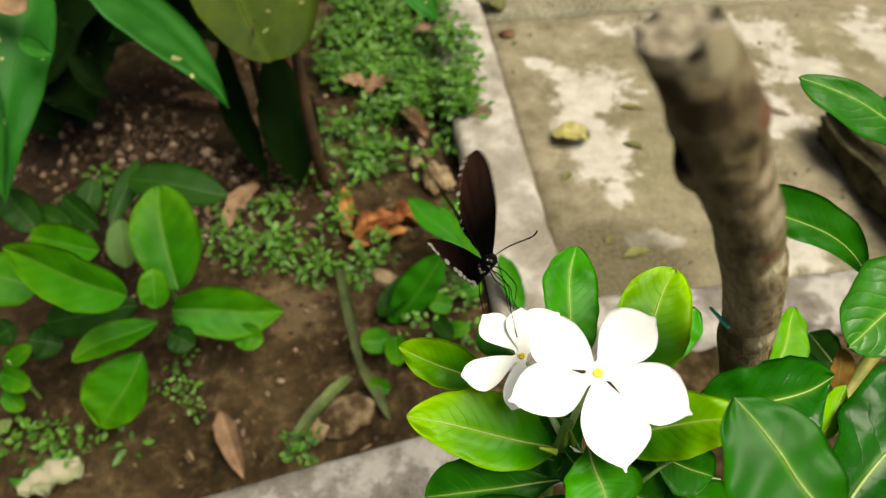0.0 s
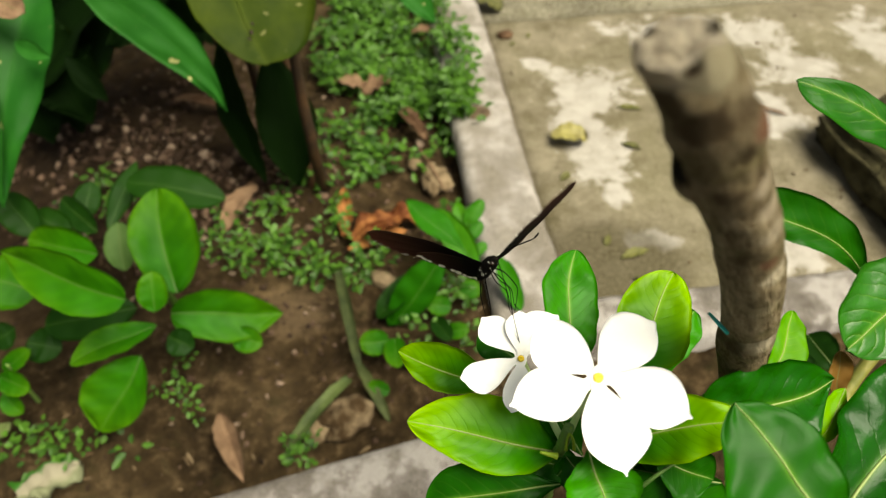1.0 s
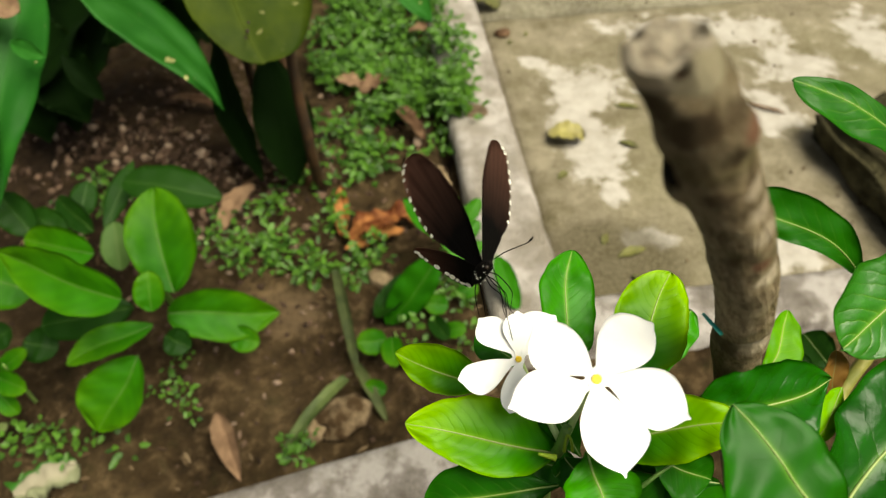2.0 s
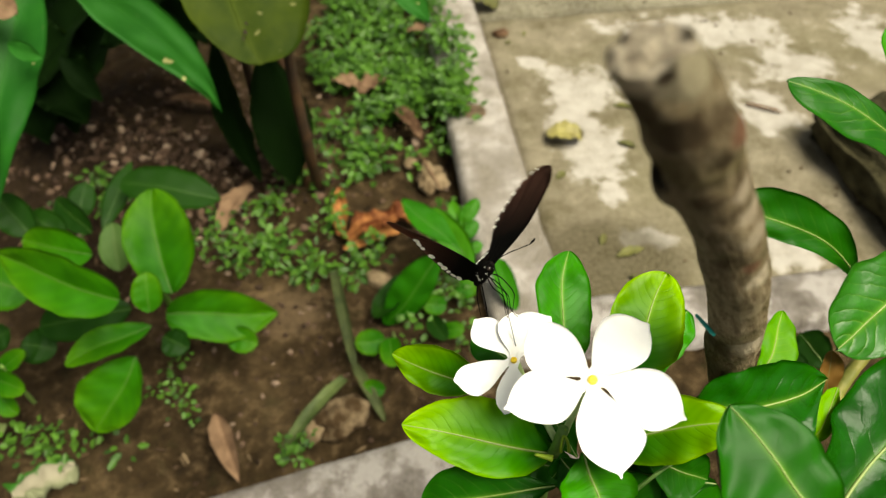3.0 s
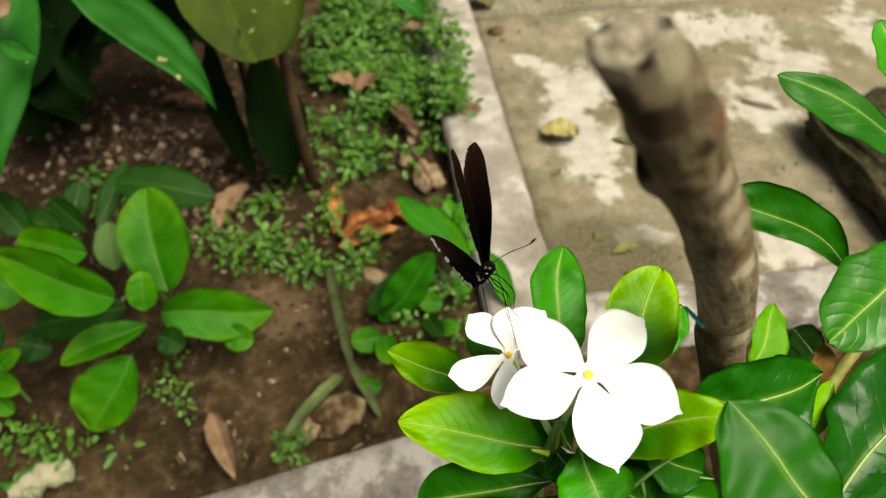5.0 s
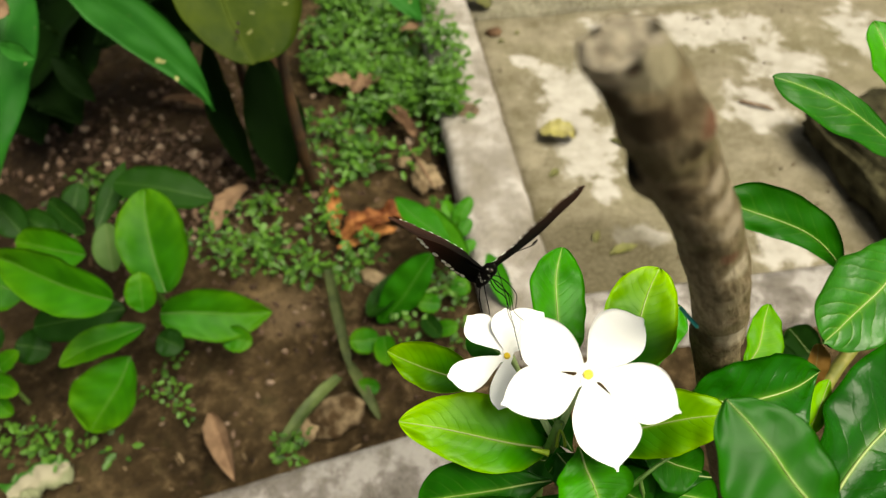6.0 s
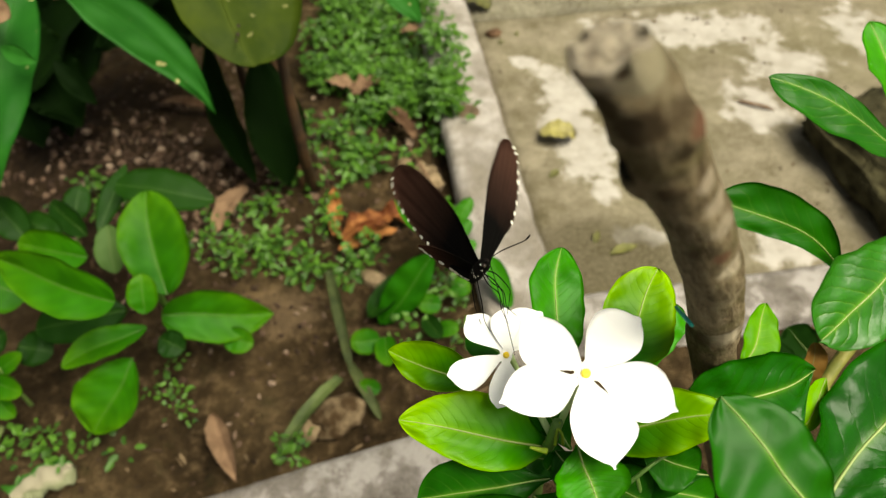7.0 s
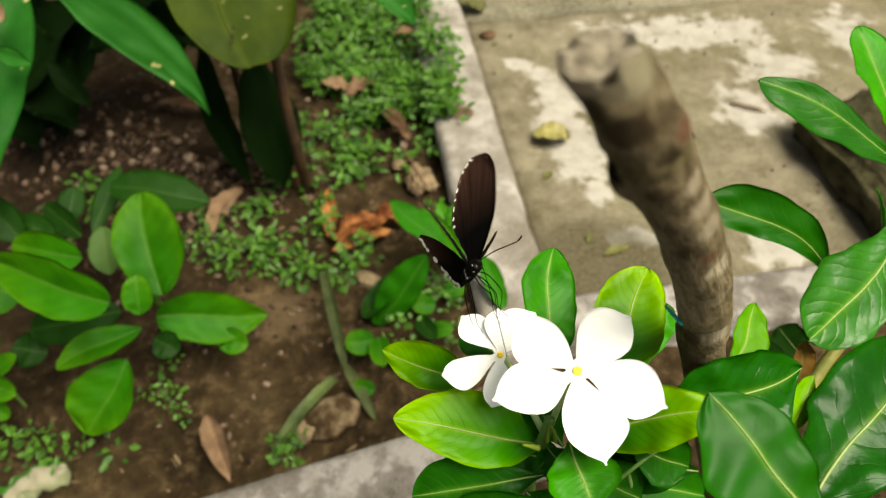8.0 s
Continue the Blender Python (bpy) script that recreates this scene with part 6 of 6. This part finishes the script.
FOREWING_L = (
    (0.0, pose(-0.0008, 0, 0.0004, 69.4, -4.5, 116.2)),
    (0.1, pose(-0.0008, 0, 0.0004, 59.7, 19.3, 127.4)),
    (0.2, pose(-0.0008, 0, 0.0004, 60.4, 12.9, 140.4)),
    (0.3, pose(-0.0008, 0, 0.0004, 72.4, 0.5, 157.6)),
    (0.4, pose(-0.0008, 0, 0.0004, 88.9, -2.2, 151.8)),
    (0.5, pose(-0.0008, 0, 0.0004, 110.4, -5.8, 142.4)),
    (0.6, pose(-0.0008, 0, 0.0004, 103.5, -13.2, 116.9)),
    (0.7, pose(-0.0008, 0, 0.0004, 82.8, -3.3, 103.2)),
    (0.8, pose(-0.0008, 0, 0.0004, 64.4, -1.0, 123.6)),
    (0.9, pose(-0.0008, 0, 0.0004, 58.4, 8.8, 126.9)),
    (1.0, pose(-0.0008, 0, 0.0004, 69.2, 10.9, 152.7)),
    (1.1, pose(-0.0008, 0, 0.0004, 75.8, -0.7, 162.4)),
    (1.2, pose(-0.0008, 0, 0.0004, 106.9, -4.4, 143.3)),
    (1.3, pose(-0.0008, 0, 0.0004, 111.0, -10.9, 130.0)),
    (1.4, pose(-0.0008, 0, 0.0004, 96.0, -7.2, 107.2)),
    (1.5, pose(-0.0008, 0, 0.0004, 75.6, -6.6, 113.9)),
    (1.6, pose(-0.0008, 0, 0.0004, 57.5, 15.9, 121.4)),
    (1.7, pose(-0.0008, 0, 0.0004, 60.6, 13.4, 139.8)),
    (2.8, pose(-0.0008, 0, 0.0004, 73.4, -8.0, 112.8)),
    (2.9, pose(-0.0008, 0, 0.0004, 64.6, -4.6, 121.9)),
    (3.0, pose(-0.0008, 0, 0.0004, 59.9, 14.7, 136.7)),
    (3.1, pose(-0.0008, 0, 0.0004, 61.7, 8.9, 149.0)),
    (3.2, pose(-0.0008, 0, 0.0004, 82.5, -2.2, 155.7)),
    (3.3, pose(-0.0008, 0, 0.0004, 106.4, -10.8, 147.5)),
    (3.4, pose(-0.0008, 0, 0.0004, 109.3, -21.7, 120.0)),
    (3.5, pose(-0.0008, 0, 0.0004, 94.5, -14.9, 107.6)),
    (3.6, pose(-0.0008, 0, 0.0004, 69.4, -14.9, 117.1)),
    (3.7, pose(-0.0008, 0, 0.0004, 60.4, -5.1, 126.8)),
    (3.8, pose(-0.0008, 0, 0.0004, 60.1, 11.1, 139.9)),
    (3.9, pose(-0.0008, 0, 0.0004, 66.0, -1.6, 158.7)),
    (4.0, pose(-0.0008, 0, 0.0004, 94.6, -9.8, 149.7)),
    (4.1, pose(-0.0008, 0, 0.0004, 107.9, -19.9, 138.7)),
    (4.2, pose(-0.0008, 0, 0.0004, 96.7, -23.3, 112.0)),
    (4.3, pose(-0.0008, 0, 0.0004, 77.4, -11.1, 106.7)),
    (4.4, pose(-0.0008, 0, 0.0004, 59.6, -4.8, 127.5)),
    (4.5, pose(-0.0008, 0, 0.0004, 63.2, 19.8, 129.4)),
    (4.6, pose(-0.0008, 0, 0.0004, 67.0, -0.8, 155.1)),
    (4.7, pose(-0.0008, 0, 0.0004, 82.7, -4.0, 153.0)),
    (5.8, pose(-0.0008, 0, 0.0004, 65.8, -4.0, 108.2)),
    (5.9, pose(-0.0008, 0, 0.0004, 59.6, -10.6, 124.9)),
    (6.0, pose(-0.0008, 0, 0.0004, 45.0, 10.8, 134.6)),
    (6.1, pose(-0.0008, 0, 0.0004, 76.1, -7.2, 155.5)),
    (6.2, pose(-0.0008, 0, 0.0004, 101.5, -13.0, 144.6)),
    (6.3, pose(-0.0008, 0, 0.0004, 109.3, -18.3, 133.3)),
    (6.4, pose(-0.0008, 0, 0.0004, 105.3, -23.8, 105.4)),
    (6.5, pose(-0.0008, 0, 0.0004, 81.7, -19.3, 107.9)),
    (6.6, pose(-0.0008, 0, 0.0004, 61.7, -12.3, 126.4)),
    (6.7, pose(-0.0008, 0, 0.0004, 58.3, 10.8, 126.5)),
    (6.8, pose(-0.0008, 0, 0.0004, 82.7, -4.0, 152.4)),
    (6.9, pose(-0.0008, 0, 0.0004, 95.1, -6.9, 149.3)),
    (7.0, pose(-0.0008, 0, 0.0004, 108.2, -13.2, 127.4)),
    (7.1, pose(-0.0008, 0, 0.0004, 109.2, -15.1, 111.9)),
    (7.2, pose(-0.0008, 0, 0.0004, 75.4, -3.8, 110.1)),
    (7.3, pose(-0.0008, 0, 0.0004, 67.0, -6.4, 118.3)),
    (7.4, pose(-0.0008, 0, 0.0004, 56.7, 22.4, 126.7)),
    (7.5, pose(-0.0008, 0, 0.0004, 65.0, 12.7, 144.6)),
    (7.6, pose(-0.0008, 0, 0.0004, 92.0, -1.3, 150.5)),
    (7.7, pose(-0.0008, 0, 0.0004, 107.7, -9.6, 141.6)),
    (7.8, pose(-0.0008, 0, 0.0004, 103.0, -11.8, 111.0)),
    (7.9, pose(-0.0008, 0, 0.0004, 96.7, -11.4, 104.8)),
    (8.0, pose(-0.0008, 0, 0.0004, 63.4, -3.3, 119.5)),
)
HINDWING_R = (
    (0.0, pose(0.0005, 0.0015, -0.0013, 107.8, 7.0, 84.4)),
    (0.1, pose(0.0005, 0.0015, -0.0013, 133.1, 3.0, 75.2)),
    (0.2, pose(0.0005, 0.0015, -0.0013, 131.2, 7.6, 59.7)),
    (0.3, pose(0.0005, 0.0015, -0.0013, 118.4, 12.4, 49.4)),
    (0.4, pose(0.0005, 0.0015, -0.0013, 115.5, 12.1, 54.2)),
    (0.5, pose(0.0005, 0.0015, -0.0013, 112.7, 11.6, 62.9)),
    (0.6, pose(0.0005, 0.0015, -0.0013, 99.3, 15.5, 77.7)),
    (0.7, pose(0.0005, 0.0015, -0.0013, 100.9, 20.1, 82.3)),
    (0.8, pose(0.0005, 0.0015, -0.0013, 115.0, 7.0, 82.0)),
    (0.9, pose(0.0005, 0.0015, -0.0013, 141.0, 2.0, 72.0)),
    (1.0, pose(0.0005, 0.0015, -0.0013, 124.0, 10.0, 51.0)),
    (1.1, pose(0.0005, 0.0015, -0.0013, 117.0, 13.0, 49.0)),
    (1.2, pose(0.0005, 0.0015, -0.0013, 113.0, 11.0, 62.0)),
    (1.3, pose(0.0005, 0.0015, -0.0013, 109.1, 23.2, 68.4)),
    (1.4, pose(0.0005, 0.0015, -0.0013, 99.4, 7.3, 81.9)),
    (1.5, pose(0.0005, 0.0015, -0.0013, 107.8, 7.0, 84.4)),
    (1.6, pose(0.0005, 0.0015, -0.0013, 138.4, 2.3, 73.1)),
    (1.7, pose(0.0005, 0.0015, -0.0013, 132.9, 6.8, 61.8)),
    (2.8, pose(0.0005, 0.0015, -0.0013, 107.8, 7.0, 84.4)),
    (2.9, pose(0.0005, 0.0015, -0.0013, 115.0, 7.0, 82.0)),
    (3.0, pose(0.0005, 0.0015, -0.0013, 134.6, 5.9, 63.9)),
    (3.1, pose(0.0005, 0.0015, -0.0013, 124.0, 10.0, 51.0)),
    (3.2, pose(0.0005, 0.0015, -0.0013, 116.2, 12.5, 51.6)),
    (3.3, pose(0.0005, 0.0015, -0.0013, 113.0, 11.0, 62.0)),
    (3.4, pose(0.0005, 0.0015, -0.0013, 105.9, 10.1, 74.3)),
    (3.5, pose(0.0005, 0.0015, -0.0013, 99.5, 4.8, 81.9)),
    (3.6, pose(0.0005, 0.0015, -0.0013, 111.4, 6.9, 83.2)),
    (3.7, pose(0.0005, 0.0015, -0.0013, 127.9, 3.9, 77.3)),
    (3.8, pose(0.0005, 0.0015, -0.0013, 127.6, 8.9, 55.4)),
    (3.9, pose(0.0005, 0.0015, -0.0013, 121.9, 10.9, 50.4)),
    (4.0, pose(0.0005, 0.0015, -0.0013, 114.7, 11.7, 56.8)),
    (4.1, pose(0.0005, 0.0015, -0.0013, 111.4, 13.9, 66.5)),
    (4.2, pose(0.0005, 0.0015, -0.0013, 98.9, 4.8, 79.9)),
    (4.3, pose(0.0005, 0.0015, -0.0013, 105.2, 7.0, 85.4)),
    (4.4, pose(0.0005, 0.0015, -0.0013, 138.4, 2.3, 73.1)),
    (4.5, pose(0.0005, 0.0015, -0.0013, 132.9, 6.8, 61.8)),
    (4.6, pose(0.0005, 0.0015, -0.0013, 121.2, 11.2, 50.2)),
    (4.7, pose(0.0005, 0.0015, -0.0013, 116.2, 12.5, 51.6)),
    (5.8, pose(0.0005, 0.0015, -0.0013, 115.0, 7.0, 82.0)),
    (5.9, pose(0.0005, 0.0015, -0.0013, 138.4, 2.3, 73.1)),
    (6.0, pose(0.0005, 0.0015, -0.0013, 125.8, 9.5, 53.2)),
    (6.1, pose(0.0005, 0.0015, -0.0013, 117.0, 13.0, 49.0)),
    (6.2, pose(0.0005, 0.0015, -0.0013, 113.8, 11.3, 59.4)),
    (6.3, pose(0.0005, 0.0015, -0.0013, 111.1, 14.5, 67.4)),
    (6.4, pose(0.0005, 0.0015, -0.0013, 96.1, 4.0, 69.5)),
    (6.5, pose(0.0005, 0.0015, -0.0013, 103.2, 5.6, 75.1)),
    (6.6, pose(0.0005, 0.0015, -0.0013, 122.7, 5.0, 79.2)),
    (6.7, pose(0.0005, 0.0015, -0.0013, 137.9, 4.1, 68.0)),
    (6.8, pose(0.0005, 0.0015, -0.0013, 116.2, 12.5, 51.6)),
    (6.9, pose(0.0005, 0.0015, -0.0013, 114.7, 11.7, 56.8)),
    (7.0, pose(0.0005, 0.0015, -0.0013, 111.1, 14.5, 67.4)),
    (7.1, pose(0.0005, 0.0015, -0.0013, 102.0, 10.7, 67.2)),
    (7.2, pose(0.0005, 0.0015, -0.0013, 103.9, 14.5, 73.7)),
    (7.3, pose(0.0005, 0.0015, -0.0013, 111.1, 16.0, 71.9)),
    (7.4, pose(0.0005, 0.0015, -0.0013, 134.6, 5.9, 63.9)),
    (7.5, pose(0.0005, 0.0015, -0.0013, 123.3, 10.3, 50.8)),
    (7.6, pose(0.0005, 0.0015, -0.0013, 115.1, 11.9, 55.5)),
    (7.7, pose(0.0005, 0.0015, -0.0013, 112.0, 12.8, 64.7)),
    (7.8, pose(0.0005, 0.0015, -0.0013, 94.9, 9.5, 66.8)),
    (7.9, pose(0.0005, 0.0015, -0.0013, 98.2, 8.1, 73.5)),
    (8.0, pose(0.0005, 0.0015, -0.0013, 112.6, 10.2, 65.8)),
)
HINDWING_L = (
    (0.0, pose(-0.0012, 0.0009, -0.0012, 96.9, 14.2, 141.4)),
    (0.1, pose(-0.0012, 0.0009, -0.0012, 94.6, -5.7, 152.0)),
    (0.2, pose(-0.0012, 0.0009, -0.0012, 82.7, -4.6, 158.5)),
    (0.3, pose(-0.0012, 0.0009, -0.0012, 71.3, -8.0, 175.0)),
    (0.4, pose(-0.0012, 0.0009, -0.0012, 71.1, -8.0, 175.6)),
    (0.5, pose(-0.0012, 0.0009, -0.0012, 73.8, -8.6, 174.1)),
    (0.6, pose(-0.0012, 0.0009, -0.0012, 96.7, 4.8, 150.6)),
    (0.7, pose(-0.0012, 0.0009, -0.0012, 95.8, 9.4, 138.8)),
    (0.8, pose(-0.0012, 0.0009, -0.0012, 97.7, 12.2, 137.5)),
    (0.9, pose(-0.0012, 0.0009, -0.0012, 91.8, 10.7, 136.4)),
    (1.0, pose(-0.0012, 0.0009, -0.0012, 76.4, 9.3, 159.5)),
    (1.1, pose(-0.0012, 0.0009, -0.0012, 70.9, -0.0, 173.0)),
    (1.2, pose(-0.0012, 0.0009, -0.0012, 72.7, 0.2, 169.3)),
    (1.3, pose(-0.0012, 0.0009, -0.0012, 87.9, 12.3, 152.4)),
    (1.4, pose(-0.0012, 0.0009, -0.0012, 94.5, 11.8, 134.1)),
    (1.5, pose(-0.0012, 0.0009, -0.0012, 95.1, 12.5, 132.2)),
    (1.6, pose(-0.0012, 0.0009, -0.0012, 92.3, 13.2, 136.9)),
    (1.7, pose(-0.0012, 0.0009, -0.0012, 84.2, -7.5, 158.5)),
    (2.8, pose(-0.0012, 0.0009, -0.0012, 94.3, 11.2, 127.7)),
    (2.9, pose(-0.0012, 0.0009, -0.0012, 96.1, 10.8, 129.7)),
    (3.0, pose(-0.0012, 0.0009, -0.0012, 84.7, -18.8, 160.5)),
    (3.1, pose(-0.0012, 0.0009, -0.0012, 75.0, -14.5, 167.1)),
    (3.2, pose(-0.0012, 0.0009, -0.0012, 70.3, -11.7, 170.3)),
    (3.3, pose(-0.0012, 0.0009, -0.0012, 71.9, -12.7, 168.5)),
    (3.4, pose(-0.0012, 0.0009, -0.0012, 90.8, 4.0, 144.5)),
    (3.5, pose(-0.0012, 0.0009, -0.0012, 94.9, 1.5, 137.1)),
    (3.6, pose(-0.0012, 0.0009, -0.0012, 96.0, 6.5, 131.4)),
    (3.7, pose(-0.0012, 0.0009, -0.0012, 95.1, 5.4, 138.1)),
    (3.8, pose(-0.0012, 0.0009, -0.0012, 78.4, -17.8, 162.0)),
    (3.9, pose(-0.0012, 0.0009, -0.0012, 73.6, -11.3, 170.2)),
    (4.0, pose(-0.0012, 0.0009, -0.0012, 71.5, 1.0, 165.8)),
    (4.1, pose(-0.0012, 0.0009, -0.0012, 80.0, -4.7, 160.1)),
    (4.2, pose(-0.0012, 0.0009, -0.0012, 95.7, -2.4, 139.0)),
    (4.3, pose(-0.0012, 0.0009, -0.0012, 95.6, -0.5, 136.4)),
    (4.4, pose(-0.0012, 0.0009, -0.0012, 92.9, 1.1, 133.9)),
    (4.5, pose(-0.0012, 0.0009, -0.0012, 84.5, -12.1, 150.7)),
    (4.6, pose(-0.0012, 0.0009, -0.0012, 73.0, -14.3, 166.5)),
    (4.7, pose(-0.0012, 0.0009, -0.0012, 70.4, -10.8, 171.1)),
    (5.8, pose(-0.0012, 0.0009, -0.0012, 96.8, 0.3, 128.3)),
    (5.9, pose(-0.0012, 0.0009, -0.0012, 92.3, 3.3, 128.5)),
    (6.0, pose(-0.0012, 0.0009, -0.0012, 77.1, -20.2, 158.5)),
    (6.1, pose(-0.0012, 0.0009, -0.0012, 69.8, -15.3, 165.0)),
    (6.2, pose(-0.0012, 0.0009, -0.0012, 71.4, -13.6, 166.7)),
    (6.3, pose(-0.0012, 0.0009, -0.0012, 81.0, -14.6, 165.4)),
    (6.4, pose(-0.0012, 0.0009, -0.0012, 97.6, -2.5, 133.9)),
    (6.5, pose(-0.0012, 0.0009, -0.0012, 94.6, 2.0, 126.2)),
    (6.6, pose(-0.0012, 0.0009, -0.0012, 95.2, 4.0, 129.6)),
    (6.7, pose(-0.0012, 0.0009, -0.0012, 88.0, 5.4, 129.1)),
    (6.8, pose(-0.0012, 0.0009, -0.0012, 70.4, -18.5, 161.2)),
    (6.9, pose(-0.0012, 0.0009, -0.0012, 70.4, 2.6, 156.0)),
    (7.0, pose(-0.0012, 0.0009, -0.0012, 79.3, 11.9, 144.1)),
    (7.1, pose(-0.0012, 0.0009, -0.0012, 91.2, 10.2, 136.6)),
    (7.2, pose(-0.0012, 0.0009, -0.0012, 93.6, 13.3, 126.9)),
    (7.3, pose(-0.0012, 0.0009, -0.0012, 95.6, 11.8, 129.0)),
    (7.4, pose(-0.0012, 0.0009, -0.0012, 86.0, -1.8, 140.9)),
    (7.5, pose(-0.0012, 0.0009, -0.0012, 75.4, -3.1, 159.0)),
    (7.6, pose(-0.0012, 0.0009, -0.0012, 71.2, -9.0, 173.9)),
    (7.7, pose(-0.0012, 0.0009, -0.0012, 76.3, 5.2, 156.6)),
    (7.8, pose(-0.0012, 0.0009, -0.0012, 97.2, 11.9, 139.9)),
    (7.9, pose(-0.0012, 0.0009, -0.0012, 94.3, 10.9, 132.8)),
    (8.0, pose(-0.0012, 0.0009, -0.0012, 96.8, 9.0, 132.5)),
)


def fly_motions():
    known = BEAT_A + BEAT_B + BEAT_C
    times = [0.05 * i for i in range(161)]
    phases = [float(p) for p in np.interp(times, [q[0] for q in known], [q[1] for q in known])]
    for k, ob, rows in ((0, wing_r, FOREWING_R), (1, wing_l, FOREWING_L), (2, hind_r, HINDWING_R), (3, hind_l, HINDWING_L)):
        steady = [(t, pose(*ob.location, *beat_turn(p, k))) for t, p in zip(times, phases) if 1.76 < t < 2.74 or 4.76 < t < 5.74]
        walk(ob, sorted(list(rows) + steady, key=lambda row: row[0]))
    walk(butterfly, PERCH)


# small leans of the shoots, fitted to the camera's view
SWAY = (
    (0.0, pose(0.060, 0.130, 0, 0, 0, 0)),
    (0.5, pose(0.060, 0.130, 0, -0.022, 0.045, -0.247)),
    (1.0, pose(0.060, 0.130, 0, -0.053, 0.049, 0.120)),
    (1.5, pose(0.060, 0.130, 0, -0.042, 0.106, 0.412)),
    (3.0, pose(0.060, 0.130, 0, -0.050, 0.264, 0.617)),
    (3.5, pose(0.060, 0.130, 0, -0.030, 0.293, 0.533)),
    (4.0, pose(0.060, 0.130, 0, 0.013, 0.374, 0.320)),
    (4.5, pose(0.060, 0.130, 0, 0.051, 0.370, 0.804)),
    (6.0, pose(0.060, 0.130, 0, 0.039, 0.600, 1.109)),
    (6.5, pose(0.060, 0.130, 0, 0.025, 0.575, 0.936)),
    (7.0, pose(0.060, 0.130, 0, 0.041, 0.650, 0.785)),
    (7.5, pose(0.060, 0.130, 0, 0.010, 0.671, 0.961)),
    (8.0, pose(0.060, 0.130, 0, 0.020, 0.628, 0.932)),
)
FRONT_SWAY = (
    (0.0, pose(0.160, 0.120, 0, 0, 0, 0)),
    (0.5, pose(0.160, 0.120, 0, 0.003, 0.013, -0.079)),
    (1.0, pose(0.160, 0.120, 0, -0.030, 0.045, 0.068)),
    (1.5, pose(0.160, 0.120, 0, -0.065, 0.106, 0.335)),
    (3.0, pose(0.160, 0.120, 0, -0.092, 0.267, 0.685)),
    (3.5, pose(0.160, 0.120, 0, -0.071, 0.303, 0.825)),
    (4.0, pose(0.160, 0.120, 0, -0.040, 0.347, 0.986)),
    (4.5, pose(0.160, 0.120, 0, 0.001, 0.400, 1.127)),
    (6.0, pose(0.160, 0.120, 0, -0.074, 0.617, 1.484)),
    (6.5, pose(0.160, 0.120, 0, -0.098, 0.583, 1.377)),
    (7.0, pose(0.160, 0.120, 0, -0.082, 0.605, 1.422)),
    (7.5, pose(0.160, 0.120, 0, -0.119, 0.643, 1.555)),
    (8.0, pose(0.160, 0.120, 0, -0.106, 0.610, 1.368)),
)
# shifts of the small flower across the camera's view, fitted to that view
NOD = (
    (0.0, (0, 0, 0)), (0.5, (0.0001, 0.0004, 0.0003)), (1.0, (-0.0003, 0.0005, 0.0004)), (1.5, (-0.0002, 0.0007, 0.0006)),
    (3.0, (-0.0007, 0.0007, 0.0006)), (3.5, (-0.0004, 0.0006, 0.0005)), (4.0, (-0.0006, 0.0010, 0.0008)), (4.5, (-0.0007, 0.0010, 0.0008)),
    (6.0, (-0.0015, 0.0008, 0.0006)), (6.5, (-0.0012, 0.0006, 0.0005)), (7.0, (-0.0014, 0.0007, 0.0006)), (7.5, (-0.0014, 0.0005, 0.0003)), (8.0, (-0.0011, 0.0004, 0.0003)),
)


def motions():
    walk(shoot, SWAY)
    walk(front_shoot, FRONT_SWAY)
    rest = small_flower.matrix_basis.copy()
    walk(small_flower, [(t, Matrix.Translation(shift) @ rest) for t, shift in NOD])
    fly_motions()


motions()
